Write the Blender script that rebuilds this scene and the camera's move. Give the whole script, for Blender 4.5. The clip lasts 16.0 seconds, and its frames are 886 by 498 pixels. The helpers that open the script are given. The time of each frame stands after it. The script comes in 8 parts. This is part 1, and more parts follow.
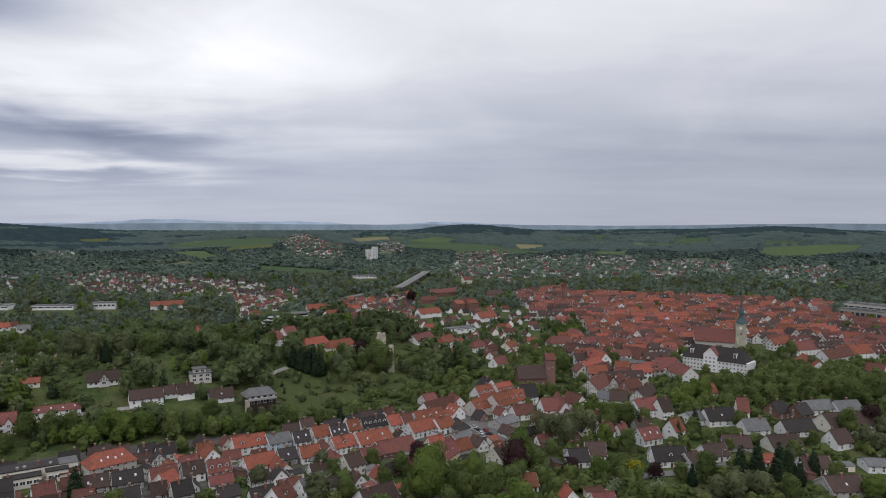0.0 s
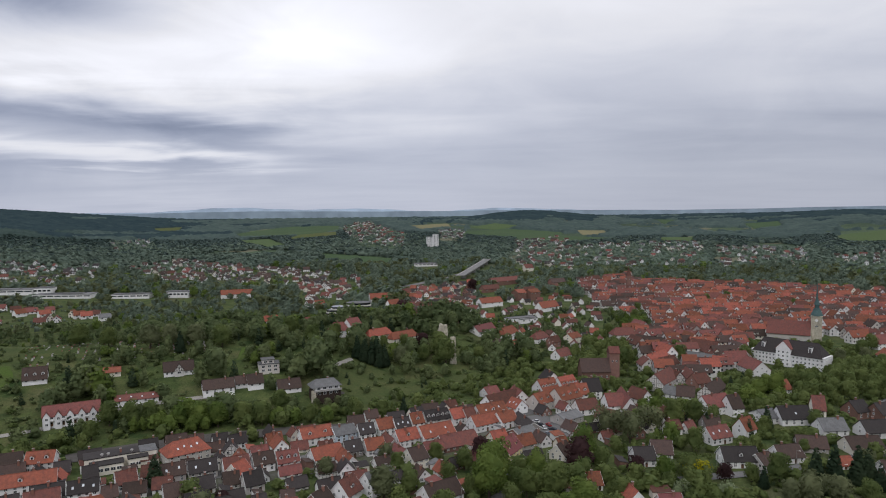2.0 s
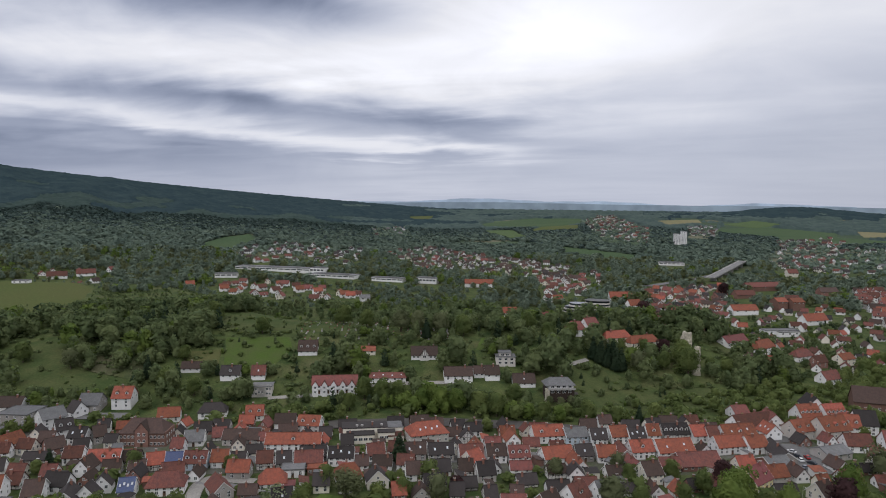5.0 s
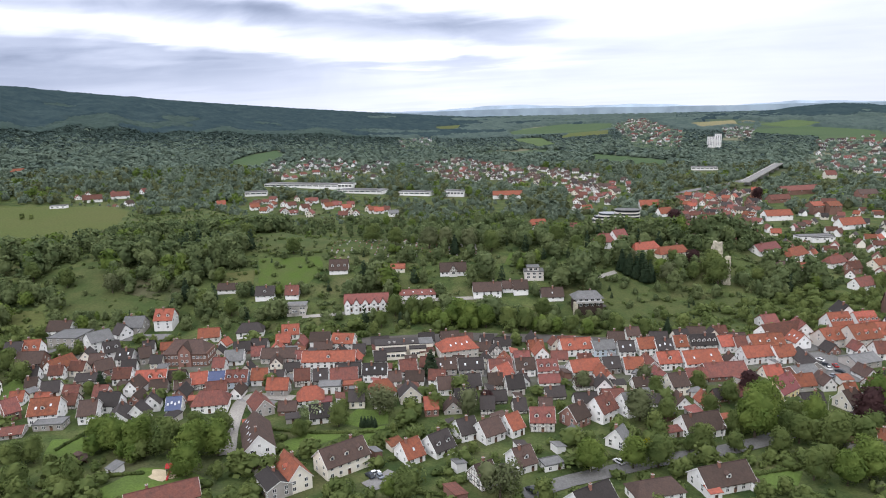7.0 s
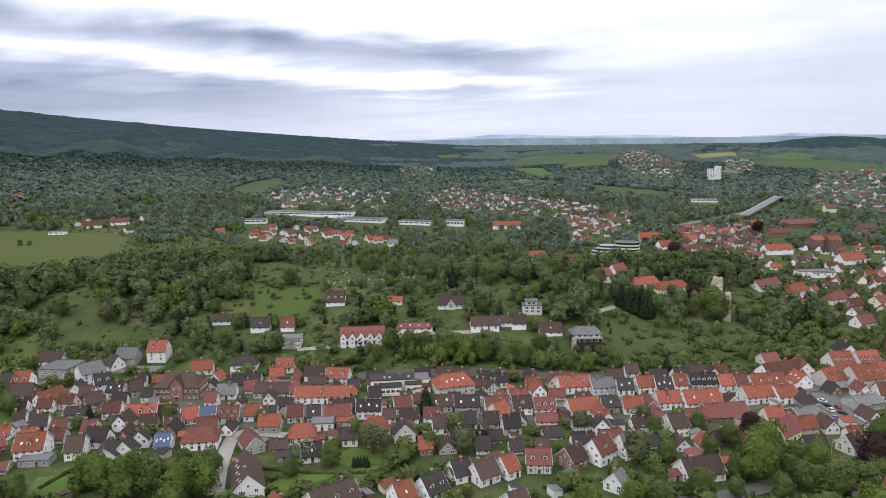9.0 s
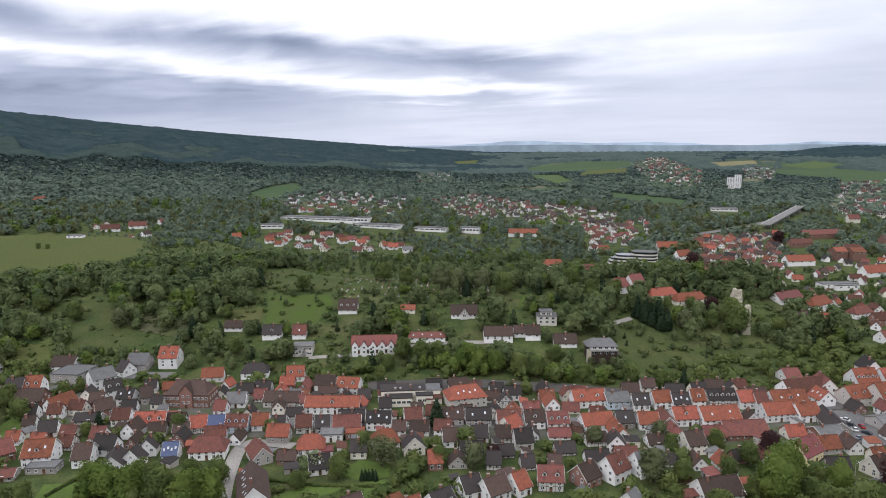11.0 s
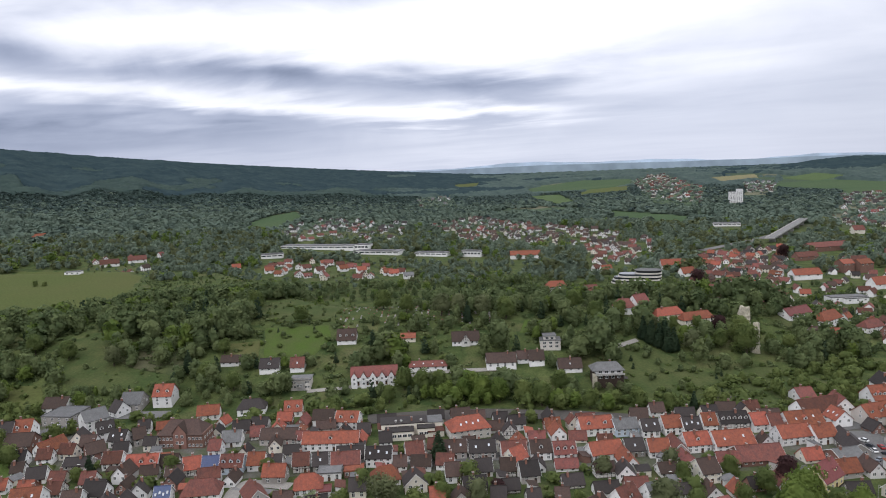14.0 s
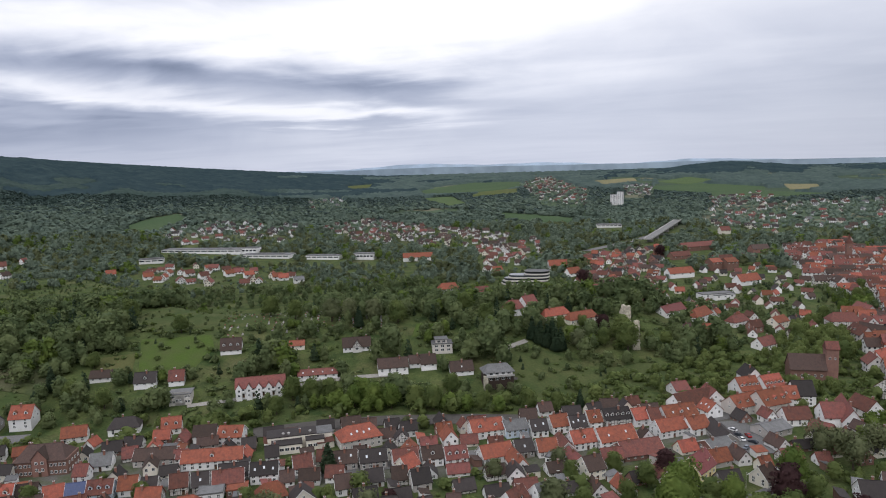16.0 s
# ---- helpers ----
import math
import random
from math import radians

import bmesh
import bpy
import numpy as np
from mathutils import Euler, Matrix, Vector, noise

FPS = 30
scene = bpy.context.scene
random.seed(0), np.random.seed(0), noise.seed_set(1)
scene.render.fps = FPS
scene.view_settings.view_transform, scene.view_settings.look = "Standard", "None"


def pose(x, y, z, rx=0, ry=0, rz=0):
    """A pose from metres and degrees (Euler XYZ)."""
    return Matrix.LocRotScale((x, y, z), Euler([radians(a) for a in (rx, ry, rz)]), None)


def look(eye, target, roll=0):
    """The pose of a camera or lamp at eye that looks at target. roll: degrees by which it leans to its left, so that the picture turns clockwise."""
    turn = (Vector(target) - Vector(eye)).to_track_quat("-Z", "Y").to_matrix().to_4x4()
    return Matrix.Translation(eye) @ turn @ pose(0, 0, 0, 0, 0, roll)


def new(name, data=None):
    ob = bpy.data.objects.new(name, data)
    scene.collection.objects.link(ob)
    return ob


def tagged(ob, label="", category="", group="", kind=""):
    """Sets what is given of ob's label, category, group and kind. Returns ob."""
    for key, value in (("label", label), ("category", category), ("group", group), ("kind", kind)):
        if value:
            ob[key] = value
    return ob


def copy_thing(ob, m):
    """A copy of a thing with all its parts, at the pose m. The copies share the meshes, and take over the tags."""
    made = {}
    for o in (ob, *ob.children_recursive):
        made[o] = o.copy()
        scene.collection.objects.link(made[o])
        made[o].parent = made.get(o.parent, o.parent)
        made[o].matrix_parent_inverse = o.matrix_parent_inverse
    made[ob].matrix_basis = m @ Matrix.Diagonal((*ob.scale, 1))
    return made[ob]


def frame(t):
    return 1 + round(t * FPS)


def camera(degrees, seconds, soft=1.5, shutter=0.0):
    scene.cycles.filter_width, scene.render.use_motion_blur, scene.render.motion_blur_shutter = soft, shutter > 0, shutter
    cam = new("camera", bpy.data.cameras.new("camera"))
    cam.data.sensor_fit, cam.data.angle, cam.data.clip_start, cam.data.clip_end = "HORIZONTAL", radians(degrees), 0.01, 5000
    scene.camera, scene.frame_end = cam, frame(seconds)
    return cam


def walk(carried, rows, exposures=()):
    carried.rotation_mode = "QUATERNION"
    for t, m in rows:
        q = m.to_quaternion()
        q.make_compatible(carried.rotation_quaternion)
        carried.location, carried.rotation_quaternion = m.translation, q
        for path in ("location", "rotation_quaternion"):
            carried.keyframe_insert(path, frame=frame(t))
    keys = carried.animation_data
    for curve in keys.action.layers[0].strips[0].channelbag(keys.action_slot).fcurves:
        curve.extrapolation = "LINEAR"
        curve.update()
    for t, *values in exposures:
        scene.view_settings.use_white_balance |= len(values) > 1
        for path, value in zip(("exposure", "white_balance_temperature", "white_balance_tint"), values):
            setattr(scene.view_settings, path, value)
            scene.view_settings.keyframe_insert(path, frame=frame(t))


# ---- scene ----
cam = camera(66.51, 16.0, soft=1.0)
# seconds, place, then yaw to the left, pitch and roll in degrees
PATH = (
    (0, -1.06, -2.41, 106.29, 0.00, -1.87, -0.00),
    (0.5, -1.24, -2.46, 107.27, 0.04, -1.98, -0.04),
    (1, -1.37, -2.44, 108.37, 0.17, -2.73, -0.49),
    (1.5, -1.45, -2.26, 109.65, 0.88, -3.13, -0.89),
    (2, -1.51, -2.09, 110.96, 5.14, -3.08, -0.57),
    (2.5, -1.57, -2.00, 112.12, 11.43, -3.05, -0.45),
    (3, -1.72, -1.92, 113.05, 13.14, -3.02, -0.07),
    (3.5, -1.93, -1.79, 113.78, 16.05, -2.92, -0.01),
    (3.7, -1.88, -1.75, 114.05, 20.81, -2.88, -0.14),
    (5.8, -0.13, -1.51, 116.69, 26.15, -4.73, 0.89),
    (6, -0.04, -1.36, 117.18, 26.39, -8.58, 0.31),
    (6.5, -0.00, -0.71, 118.73, 27.39, -11.47, -0.91),
    (7, -0.00, 0.00, 120.00, 27.94, -11.46, -1.30),
    (7.5, -0.05, 0.72, 120.91, 27.51, -10.51, -1.15),
    (8, -0.12, 1.54, 121.69, 27.55, -9.92, -0.83),
    (8.5, -0.10, 2.64, 122.33, 28.12, -9.61, -0.79),
    (9, -0.15, 3.83, 122.82, 27.94, -9.14, -0.69),
    (9.2, -0.21, 4.34, 122.97, 27.66, -8.98, -0.62),
    (11.5, -1.06, 10.25, 124.00, 30.03, -8.44, -0.18),
    (12, -1.28, 11.65, 124.19, 30.61, -8.11, 0.01),
    (12.5, -1.50, 13.10, 124.28, 31.22, -8.04, 0.11),
    (13, -1.69, 14.60, 124.24, 31.25, -7.58, -0.98),
    (13.5, -1.90, 16.11, 124.17, 30.18, -6.83, -2.25),
    (14, -2.17, 17.65, 124.16, 29.62, -6.66, -2.16),
    (14.5, -2.41, 19.17, 124.25, 29.72, -6.58, -2.16),
    (15, -2.57, 20.64, 124.33, 29.37, -6.56, -1.98),
    (15.5, -2.62, 22.13, 124.53, 26.82, -6.66, -1.83),
    (16, -2.65, 23.52, 124.78, 20.61, -6.83, -1.62),
)


def aim(x, y, z, yaw, pitch, roll):
    return pose(x, y, z, 0, 0, yaw) @ pose(0, 0, 0, 90 + pitch) @ pose(0, 0, 0, 0, 0, roll)


EXPOSURES = ((0, -0.51), (3.5, -0.43), (5.8, -0.44), (6.0, -0.32), (6.5, 0.24), (7.0, 0.43), (9.0, 0.2), (12.5, 0.06), (14.0, 0.0), (16.0, -0.17))
walk(cam, [(row[0], aim(*row[1:])) for row in PATH], [(*row, 6380, 11) for row in EXPOSURES])  # a slightly cool picture


# ---- sky and sun ----
SUN_EL, SUN_AZ = 40, 195  # a dim sun behind the eye, through the overcast
ZENITH_GAIN = 0.95
world = bpy.data.worlds.new("sky")
scene.world = world
world.use_nodes = True


def node(tree, kind, values=()):
    n = tree.nodes.new(kind)
    for key, value in values:
        if isinstance(value, bpy.types.NodeSocket):
            tree.links.new(value, n.inputs[key])
        else:
            n.inputs[key].default_value = value
    return n


def maths(tree, op, a, b=0.0, c=0.0):
    n = node(tree, "ShaderNodeMath", ((0, a), (1, b), (2, c)))
    n.operation = op
    return n.outputs[0]


def ramp(tree, fac, stops, interpolation="LINEAR"):
    n = node(tree, "ShaderNodeValToRGB", ((0, fac),))
    n.color_ramp.interpolation = interpolation
    el = n.color_ramp.elements
    while len(el) < len(stops):
        el.new(0.5)
    for e, (p, c) in zip(el, stops):
        e.position, e.color = p, (c, c, c, 1) if isinstance(c, (int, float)) else (*c, 1)
    return n.outputs[0]


def blend(tree, fac, a, b, kind="MIX"):
    n = tree.nodes.new("ShaderNodeMix")
    n.data_type, n.blend_type = "RGBA", kind
    for slot, value in ((0, fac), (6, a), (7, b)):
        if isinstance(value, bpy.types.NodeSocket):
            tree.links.new(value, n.inputs[slot])
        else:
            n.inputs[slot].default_value = value
    return n.outputs[2]


def build_sky():
    tr = world.node_tree
    tr.nodes.clear()
    sky = node(tr, "ShaderNodeTexSky")
    sky.sky_type, sky.sun_disc, sky.sun_elevation, sky.sun_rotation = "NISHITA", False, radians(SUN_EL), radians(SUN_AZ)
    way = node(tr, "ShaderNodeTexCoord").outputs["Generated"]
    sep = node(tr, "ShaderNodeSeparateXYZ", ((0, way),))
    zz = sep.outputs[2]
    el = maths(tr, "MULTIPLY", maths(tr, "ARCSINE", zz), 57.29578)
    az = maths(tr, "MULTIPLY", maths(tr, "ARCTAN2", maths(tr, "MULTIPLY", sep.outputs[0], -1.0), sep.outputs[1]), 57.29578)
    # the cloud deck is a flat sheet overhead: streaks close up towards the horizon
    up = maths(tr, "ADD", maths(tr, "MAXIMUM", zz, 0.0), 0.06)
    sheet = node(tr, "ShaderNodeCombineXYZ", ((0, maths(tr, "DIVIDE", sep.outputs[0], up)), (1, maths(tr, "DIVIDE", sep.outputs[1], up)), (2, 3.7)))
    place = node(tr, "ShaderNodeMapping", (("Vector", sheet.outputs[0]), ("Rotation", (0, 0, radians(-22))), ("Scale", (0.5, 0.8, 1))))
    big = node(tr, "ShaderNodeTexNoise", (("Vector", place.outputs[0]), ("Scale", 0.5), ("Detail", 6.0), ("Roughness", 0.48), ("Distortion", 0.3))).outputs[0]
    fine = node(tr, "ShaderNodeTexNoise", (("Vector", place.outputs[0]), ("Scale", 1.3), ("Detail", 5.0), ("Roughness", 0.5), ("Distortion", 0.4))).outputs[0]

    def about(value, centre, width):
        """A soft bell of the value round a centre."""
        q = maths(tr, "DIVIDE", maths(tr, "SUBTRACT", value, centre), width)
        return maths(tr, "POWER", 2.71828, maths(tr, "MULTIPLY", maths(tr, "MULTIPLY", q, q), -1.0))

    def step(value, a, b):
        n = node(tr, "ShaderNodeMapRange", ((0, value), (1, a), (2, b), (3, 0.0), (4, 1.0)))
        n.interpolation_type = "SMOOTHSTEP"
        return n.outputs[0]

    # brightness rises from the dull horizon to the zenith
    level = ramp(tr, maths(tr, "DIVIDE", el, 90.0), ((0.0, 0.66), (0.045, 0.65), (0.11, 0.76), (0.2, 0.98), (0.3, 1.0), (0.55, 1.0)))
    soft = maths(tr, "MULTIPLY_ADD", maths(tr, "SUBTRACT", big, 0.5), 0.75, maths(tr, "MULTIPLY", maths(tr, "SUBTRACT", fine, 0.5), 0.42))
    puff = node(tr, "ShaderNodeTexNoise", (("Vector", node(tr, "ShaderNodeMapping", (("Vector", way), ("Scale", (1.0, 1.0, 2.4)))).outputs[0]), ("Scale", 5.5), ("Detail", 6.0), ("Roughness", 0.55), ("Distortion", 0.6))).outputs[0]
    soft = maths(tr, "MULTIPLY_ADD", maths(tr, "SUBTRACT", puff, 0.5), 0.4, soft)
    left = step(az, 2.0, 30.0)
    soft = maths(tr, "MULTIPLY", soft, maths(tr, "MULTIPLY_ADD", left, 0.8, 0.5))
    soft = maths(tr, "MULTIPLY", soft, maths(tr, "MULTIPLY_ADD", step(el, 1.0, 9.0), 0.75, 0.25))
    level = maths(tr, "ADD", level, soft)
    # bright break in the deck, and the dark bars under it
    sway = maths(tr, "MULTIPLY_ADD", maths(tr, "SUBTRACT", fine, 0.5), 4.0, maths(tr, "MULTIPLY", maths(tr, "SUBTRACT", big, 0.5), 4.0))
    high = maths(tr, "ADD", el, sway)
    glow = maths(tr, "MULTIPLY", about(az, 20.0, 15.0), about(high, 13.2, 4.0))
    level = maths(tr, "MULTIPLY_ADD", glow, 0.36, level)
    rise = maths(tr, "MULTIPLY", maths(tr, "MAXIMUM", maths(tr, "SUBTRACT", az, 18.0), 0.0), -0.075)
    line = maths(tr, "ADD", rise, maths(tr, "SUBTRACT", high, 6.3))

    def band(value, centre, width, reach, amount):
        return maths(tr, "MULTIPLY", maths(tr, "MULTIPLY", about(value, centre, width), reach), amount)

    dark = maths(tr, "ADD", band(line, 0.0, 1.3, step(az, 10.0, 26.0), 0.34), band(line, 7.9, 1.9, step(az, 16.0, 36.0), 0.4))
    dark = maths(tr, "ADD", dark, band(high, 3.4, 1.9, step(az, 27.0, 46.0), 0.2))
    dark = maths(tr, "ADD", dark, band(line, -3.4, 0.5, step(az, 14.0, 30.0), 0.1))
    gleam = maths(tr, "ADD", band(line, -1.9, 0.55, step(az, 14.0, 27.0), 0.2), band(high, 4.5, 0.4, about(az, 29.0, 9.0), 0.2))
    gleam = maths(tr, "ADD", gleam, band(line, 3.6, 1.4, about(az, 34.0, 15.0), 0.2))
    level = maths(tr, "ADD", level, gleam)
    level = maths(tr, "MULTIPLY_ADD", step(az, 34.0, 58.0), -0.06, level)
    level = maths(tr, "MULTIPLY_ADD", maths(tr, "MULTIPLY", step(az, 27.0, 44.0), step(el, 11.5, 15.5)), -0.2, level)
    level = maths(tr, "MAXIMUM", maths(tr, "SUBTRACT", level, dark), 0.25)
    # grey clouds are bluer than white ones
    tint = ramp(tr, level, ((0.3, (0.76, 0.88, 1.22)), (0.62, (0.89, 0.945, 1.12)), (0.95, (0.985, 0.99, 1.04))))
    level = maths(tr, "MULTIPLY_ADD", maths(tr, "MULTIPLY", step(az, 14.0, -22.0), step(el, 24.0, 3.0)), -0.1, level)
    zenith = step(el, 22.0, 60.0)
    gain = maths(tr, "MULTIPLY_ADD", zenith, ZENITH_GAIN, 1.2)
    grey = node(tr, "ShaderNodeCombineColor", ((0, level), (1, level), (2, level))).outputs[0]
    deck = blend(tr, 1.0, grey, tint, "MULTIPLY")
    lift = node(tr, "ShaderNodeCombineColor", ((0, gain), (1, gain), (2, gain))).outputs[0]
    deck = blend(tr, 1.0, deck, lift, "MULTIPLY")
    out = blend(tr, 0.96, blend(tr, 1.0, sky.outputs[0], (0.1, 0.1, 0.1, 1), "MULTIPLY"), deck)
    bg = node(tr, "ShaderNodeBackground", (("Color", out), ("Strength", 1.0)))
    tr.links.new(bg.outputs[0], node(tr, "ShaderNodeOutputWorld").inputs[0])


build_sky()
sun = new("sun", bpy.data.lights.new("sun", "SUN"))
sun.data.energy, sun.data.angle, sun.data.color = 1.15, radians(35), (1.0, 0.97, 0.93)
sun.matrix_world = look((0, 0, 0), (-math.sin(radians(SUN_AZ)), -math.cos(radians(SUN_AZ)), -math.tan(radians(SUN_EL))))


# ---- materials ----
def material(name, color, rough=0.85, second=None, scale=1.5, amount=0.5, fine=9.0, bump=0.15, rows=0.0, vary=0.12, streak=0.0, metal=0.0, grain=0.25, gloss=0.2):
    """A weathered surface: blotches of a second colour, fine grain, relief, courses every so many metres of height."""
    m = bpy.data.materials.new(name)
    m.use_nodes = True
    tr = m.node_tree
    bsdf = tr.nodes["Principled BSDF"]
    co = node(tr, "ShaderNodeTexCoord").outputs["Object"]
    info = node(tr, "ShaderNodeObjectInfo").outputs["Random"]
    info = maths(tr, "FRACT", maths(tr, "ADD", info, node(tr, "ShaderNodeNewGeometry").outputs["Random Per Island"]))
    shift = node(tr, "ShaderNodeVectorMath", ((0, co), (1, info)))
    co2 = shift.outputs[0]
    big = node(tr, "ShaderNodeTexNoise", (("Vector", co2), ("Scale", scale / 3), ("Detail", 4.0), ("Roughness", 0.6))).outputs[0]
    small = node(tr, "ShaderNodeTexNoise", (("Vector", co2), ("Scale", fine), ("Detail", 3.0))).outputs[0]
    second = second or tuple(c * 0.6 for c in color)
    col = blend(tr, maths(tr, "MULTIPLY", ramp(tr, big, ((0.35, 0.0), (0.68, 1.0))), amount), (*color, 1), (*second, 1))
    grain = ramp(tr, small, ((0.3, 1 - grain), (0.7, 1 + grain * 0.8)))
    col = blend(tr, 0.8, col, grain, "MULTIPLY")
    if streak:
        lines = node(tr, "ShaderNodeMapping", (("Vector", co2), ("Scale", (0.9, 0.9, 0.15))))
        run = node(tr, "ShaderNodeTexNoise", (("Vector", lines.outputs[0]), ("Scale", 1.6), ("Detail", 3.0))).outputs[0]
        col = blend(tr, streak, col, ramp(tr, run, ((0.36, 0.62), (0.6, 1.06))), "MULTIPLY")
    if vary:
        tone = node(tr, "ShaderNodeHueSaturation", (("Color", col), ("Hue", maths(tr, "MULTIPLY_ADD", info, vary * 0.06, 0.5 - vary * 0.02)), ("Value", maths(tr, "MULTIPLY_ADD", info, -vary * 2.4, 1 + vary * 1.2))))
        col = tone.outputs[0]
    height = small
    if rows:
        z = node(tr, "ShaderNodeSeparateXYZ", ((0, co),)).outputs[2]
        saw = maths(tr, "FRACT", maths(tr, "DIVIDE", z, rows))
        col = blend(tr, 0.5, col, ramp(tr, saw, ((0.0, 0.6), (0.22, 1.0), (1.0, 1.06))), "MULTIPLY")
        height = maths(tr, "ADD", saw, maths(tr, "MULTIPLY", small, 0.5))
    tr.links.new(col, bsdf.inputs["Base Color"])
    bsdf.inputs["Roughness"].default_value, bsdf.inputs["Metallic"].default_value = rough, metal
    bsdf.inputs["Specular IOR Level"].default_value = gloss
    b = node(tr, "ShaderNodeBump", (("Height", height), ("Strength", bump), ("Distance", 0.05)))
    tr.links.new(b.outputs[0], bsdf.inputs["Normal"])
    return m


def leaf_material(name, dark, light, scale=0.22, through_light=0.5, gloss=0.12):
    """Foliage: patches of tone from tree to tree, a tone for each spray, light shining through."""
    m = bpy.data.materials.new(name)
    m.use_nodes = True
    tr = m.node_tree
    bsdf = tr.nodes["Principled BSDF"]
    where = node(tr, "ShaderNodeNewGeometry")
    info = node(tr, "ShaderNodeObjectInfo").outputs["Random"]
    patch = node(tr, "ShaderNodeTexNoise", (("Vector", where.outputs["Position"]), ("Scale", scale * 0.6), ("Detail", 3.0), ("Roughness", 0.6))).outputs[0]
    leaf = where.outputs["Random Per Island"]
    k = maths(tr, "MULTIPLY_ADD", leaf, 0.18, maths(tr, "MULTIPLY_ADD", patch, 1.9, -0.64))
    k = maths(tr, "MULTIPLY_ADD", info, 0.4, maths(tr, "ADD", k, -0.18))
    col = blend(tr, k, (*dark, 1), (*light, 1))
    tr.links.new(col, bsdf.inputs["Base Color"])
    bsdf.inputs["Roughness"].default_value = 0.75
    bsdf.inputs["Specular IOR Level"].default_value = gloss
    glow = node(tr, "ShaderNodeBsdfTranslucent", (("Color", col),)).outputs[0]
    mix = node(tr, "ShaderNodeMixShader", ((0, through_light), (1, bsdf.outputs[0]), (2, glow)))
    tr.links.new(mix.outputs[0], tr.nodes["Material Output"].inputs[0])
    return m


def ground_material():
    m = bpy.data.materials.new("meadow_and_soil")
    m.use_nodes = True
    tr = m.node_tree
    bsdf = tr.nodes["Principled BSDF"]
    pos = node(tr, "ShaderNodeNewGeometry").outputs["Position"]
    wide = node(tr, "ShaderNodeTexNoise", (("Vector", pos), ("Scale", 0.012), ("Detail", 5.0), ("Roughness", 0.6))).outputs[0]
    mid = node(tr, "ShaderNodeTexNoise", (("Vector", pos), ("Scale", 0.09), ("Detail", 5.0), ("Roughness", 0.65))).outputs[0]
    fine = node(tr, "ShaderNodeTexNoise", (("Vector", pos), ("Scale", 0.9), ("Detail", 4.0), ("Roughness", 0.7))).outputs[0]
    grass = blend(tr, ramp(tr, mid, ((0.35, 0.0), (0.65, 1.0))), (0.03, 0.05, 0.018, 1), (0.082, 0.1, 0.036, 1))
    soil = blend(tr, ramp(tr, node(tr, "ShaderNodeTexNoise", (("Vector", pos), ("Scale", 0.04), ("Detail", 6.0), ("Roughness", 0.7))).outputs[0], ((0.5, 0.0), (0.66, 0.75))), grass, (0.096, 0.094, 0.044, 1))
    soil = blend(tr, ramp(tr, wide, ((0.58, 0.0), (0.7, 0.6))), soil, (0.1, 0.09, 0.06, 1))
    # farther out the land is a patchwork of crops
    plots = node(tr, "ShaderNodeTexVoronoi", (("Vector", pos), ("Scale", 0.0085), ("Randomness", 0.95))).outputs["Color"]
    crop = ramp(tr, node(tr, "ShaderNodeSeparateXYZ", ((0, plots),)).outputs[0], ((0.0, (0.044, 0.066, 0.044)), (0.3, (0.062, 0.09, 0.055)), (0.62, (0.088, 0.116, 0.066)), (0.66, (0.13, 0.128, 0.088)), (0.8, (0.05, 0.075, 0.048))), "CONSTANT")
    reach = node(tr, "ShaderNodeVectorMath", ((0, pos),))
    reach.operation = "LENGTH"
    soil = blend(tr, ramp(tr, maths(tr, "DIVIDE", reach.outputs["Value"], 4000.0), ((0.31, 0.0), (0.35, 0.85))), soil, crop)
    col = blend(tr, 0.8, soil, ramp(tr, fine, ((0.3, 0.55), (0.7, 1.25))), "MULTIPLY")
    tr.links.new(col, bsdf.inputs["Base Color"])
    bsdf.inputs["Roughness"].default_value = 0.95
    bsdf.inputs["Specular IOR Level"].default_value = 0.04
    b = node(tr, "ShaderNodeBump", (("Height", fine), ("Strength", 0.6), ("Distance", 0.4)))
    tr.links.new(b.outputs[0], bsdf.inputs["Normal"])
    return m


ROOF = {
    "o": ("bright orange", material("orange_tiles", (0.25, 0.076, 0.046), 0.85, (0.125, 0.05, 0.039), 2.0, 0.75, 5.0, 0.4, 0.3, 0.3, 0.35)),
    "r": ("weathered red", material("red_tiles", (0.155, 0.057, 0.045), 0.88, (0.088, 0.046, 0.041), 1.6, 0.8, 5.0, 0.4, 0.3, 0.34, 0.4)),
    "b": ("brown", material("brown_tiles", (0.068, 0.044, 0.036), 0.8, (0.046, 0.034, 0.03), 1.6, 0.6, 5.0, 0.4, 0.3, 0.25, 0.35)),
    "k": ("dark slate grey", material("dark_tiles", (0.032, 0.027, 0.026), 0.7, (0.046, 0.038, 0.035), 1.6, 0.5, 5.0, 0.4, 0.3, 0.22, 0.3)),
    "g": ("pale grey", material("grey_sheet", (0.128, 0.128, 0.128), 0.7, (0.08, 0.08, 0.0784), 1.2, 0.7, 3.0, 0.15, 0.0, 0.2, 0.3)),
    "y": ("blue glazed", material("blue_tiles", (0.044, 0.06, 0.128), 0.4, (0.072, 0.08, 0.12), 1.6, 0.5, 5.0, 0.3, 0.3, 0.2, 0.2)),
    "P": ("wine red", material("wine_red_tiles", (0.16, 0.052, 0.0512), 0.7, (0.112, 0.044, 0.04), 1.6, 0.5, 5.0, 0.3, 0.3, 0.15, 0.3)),
}
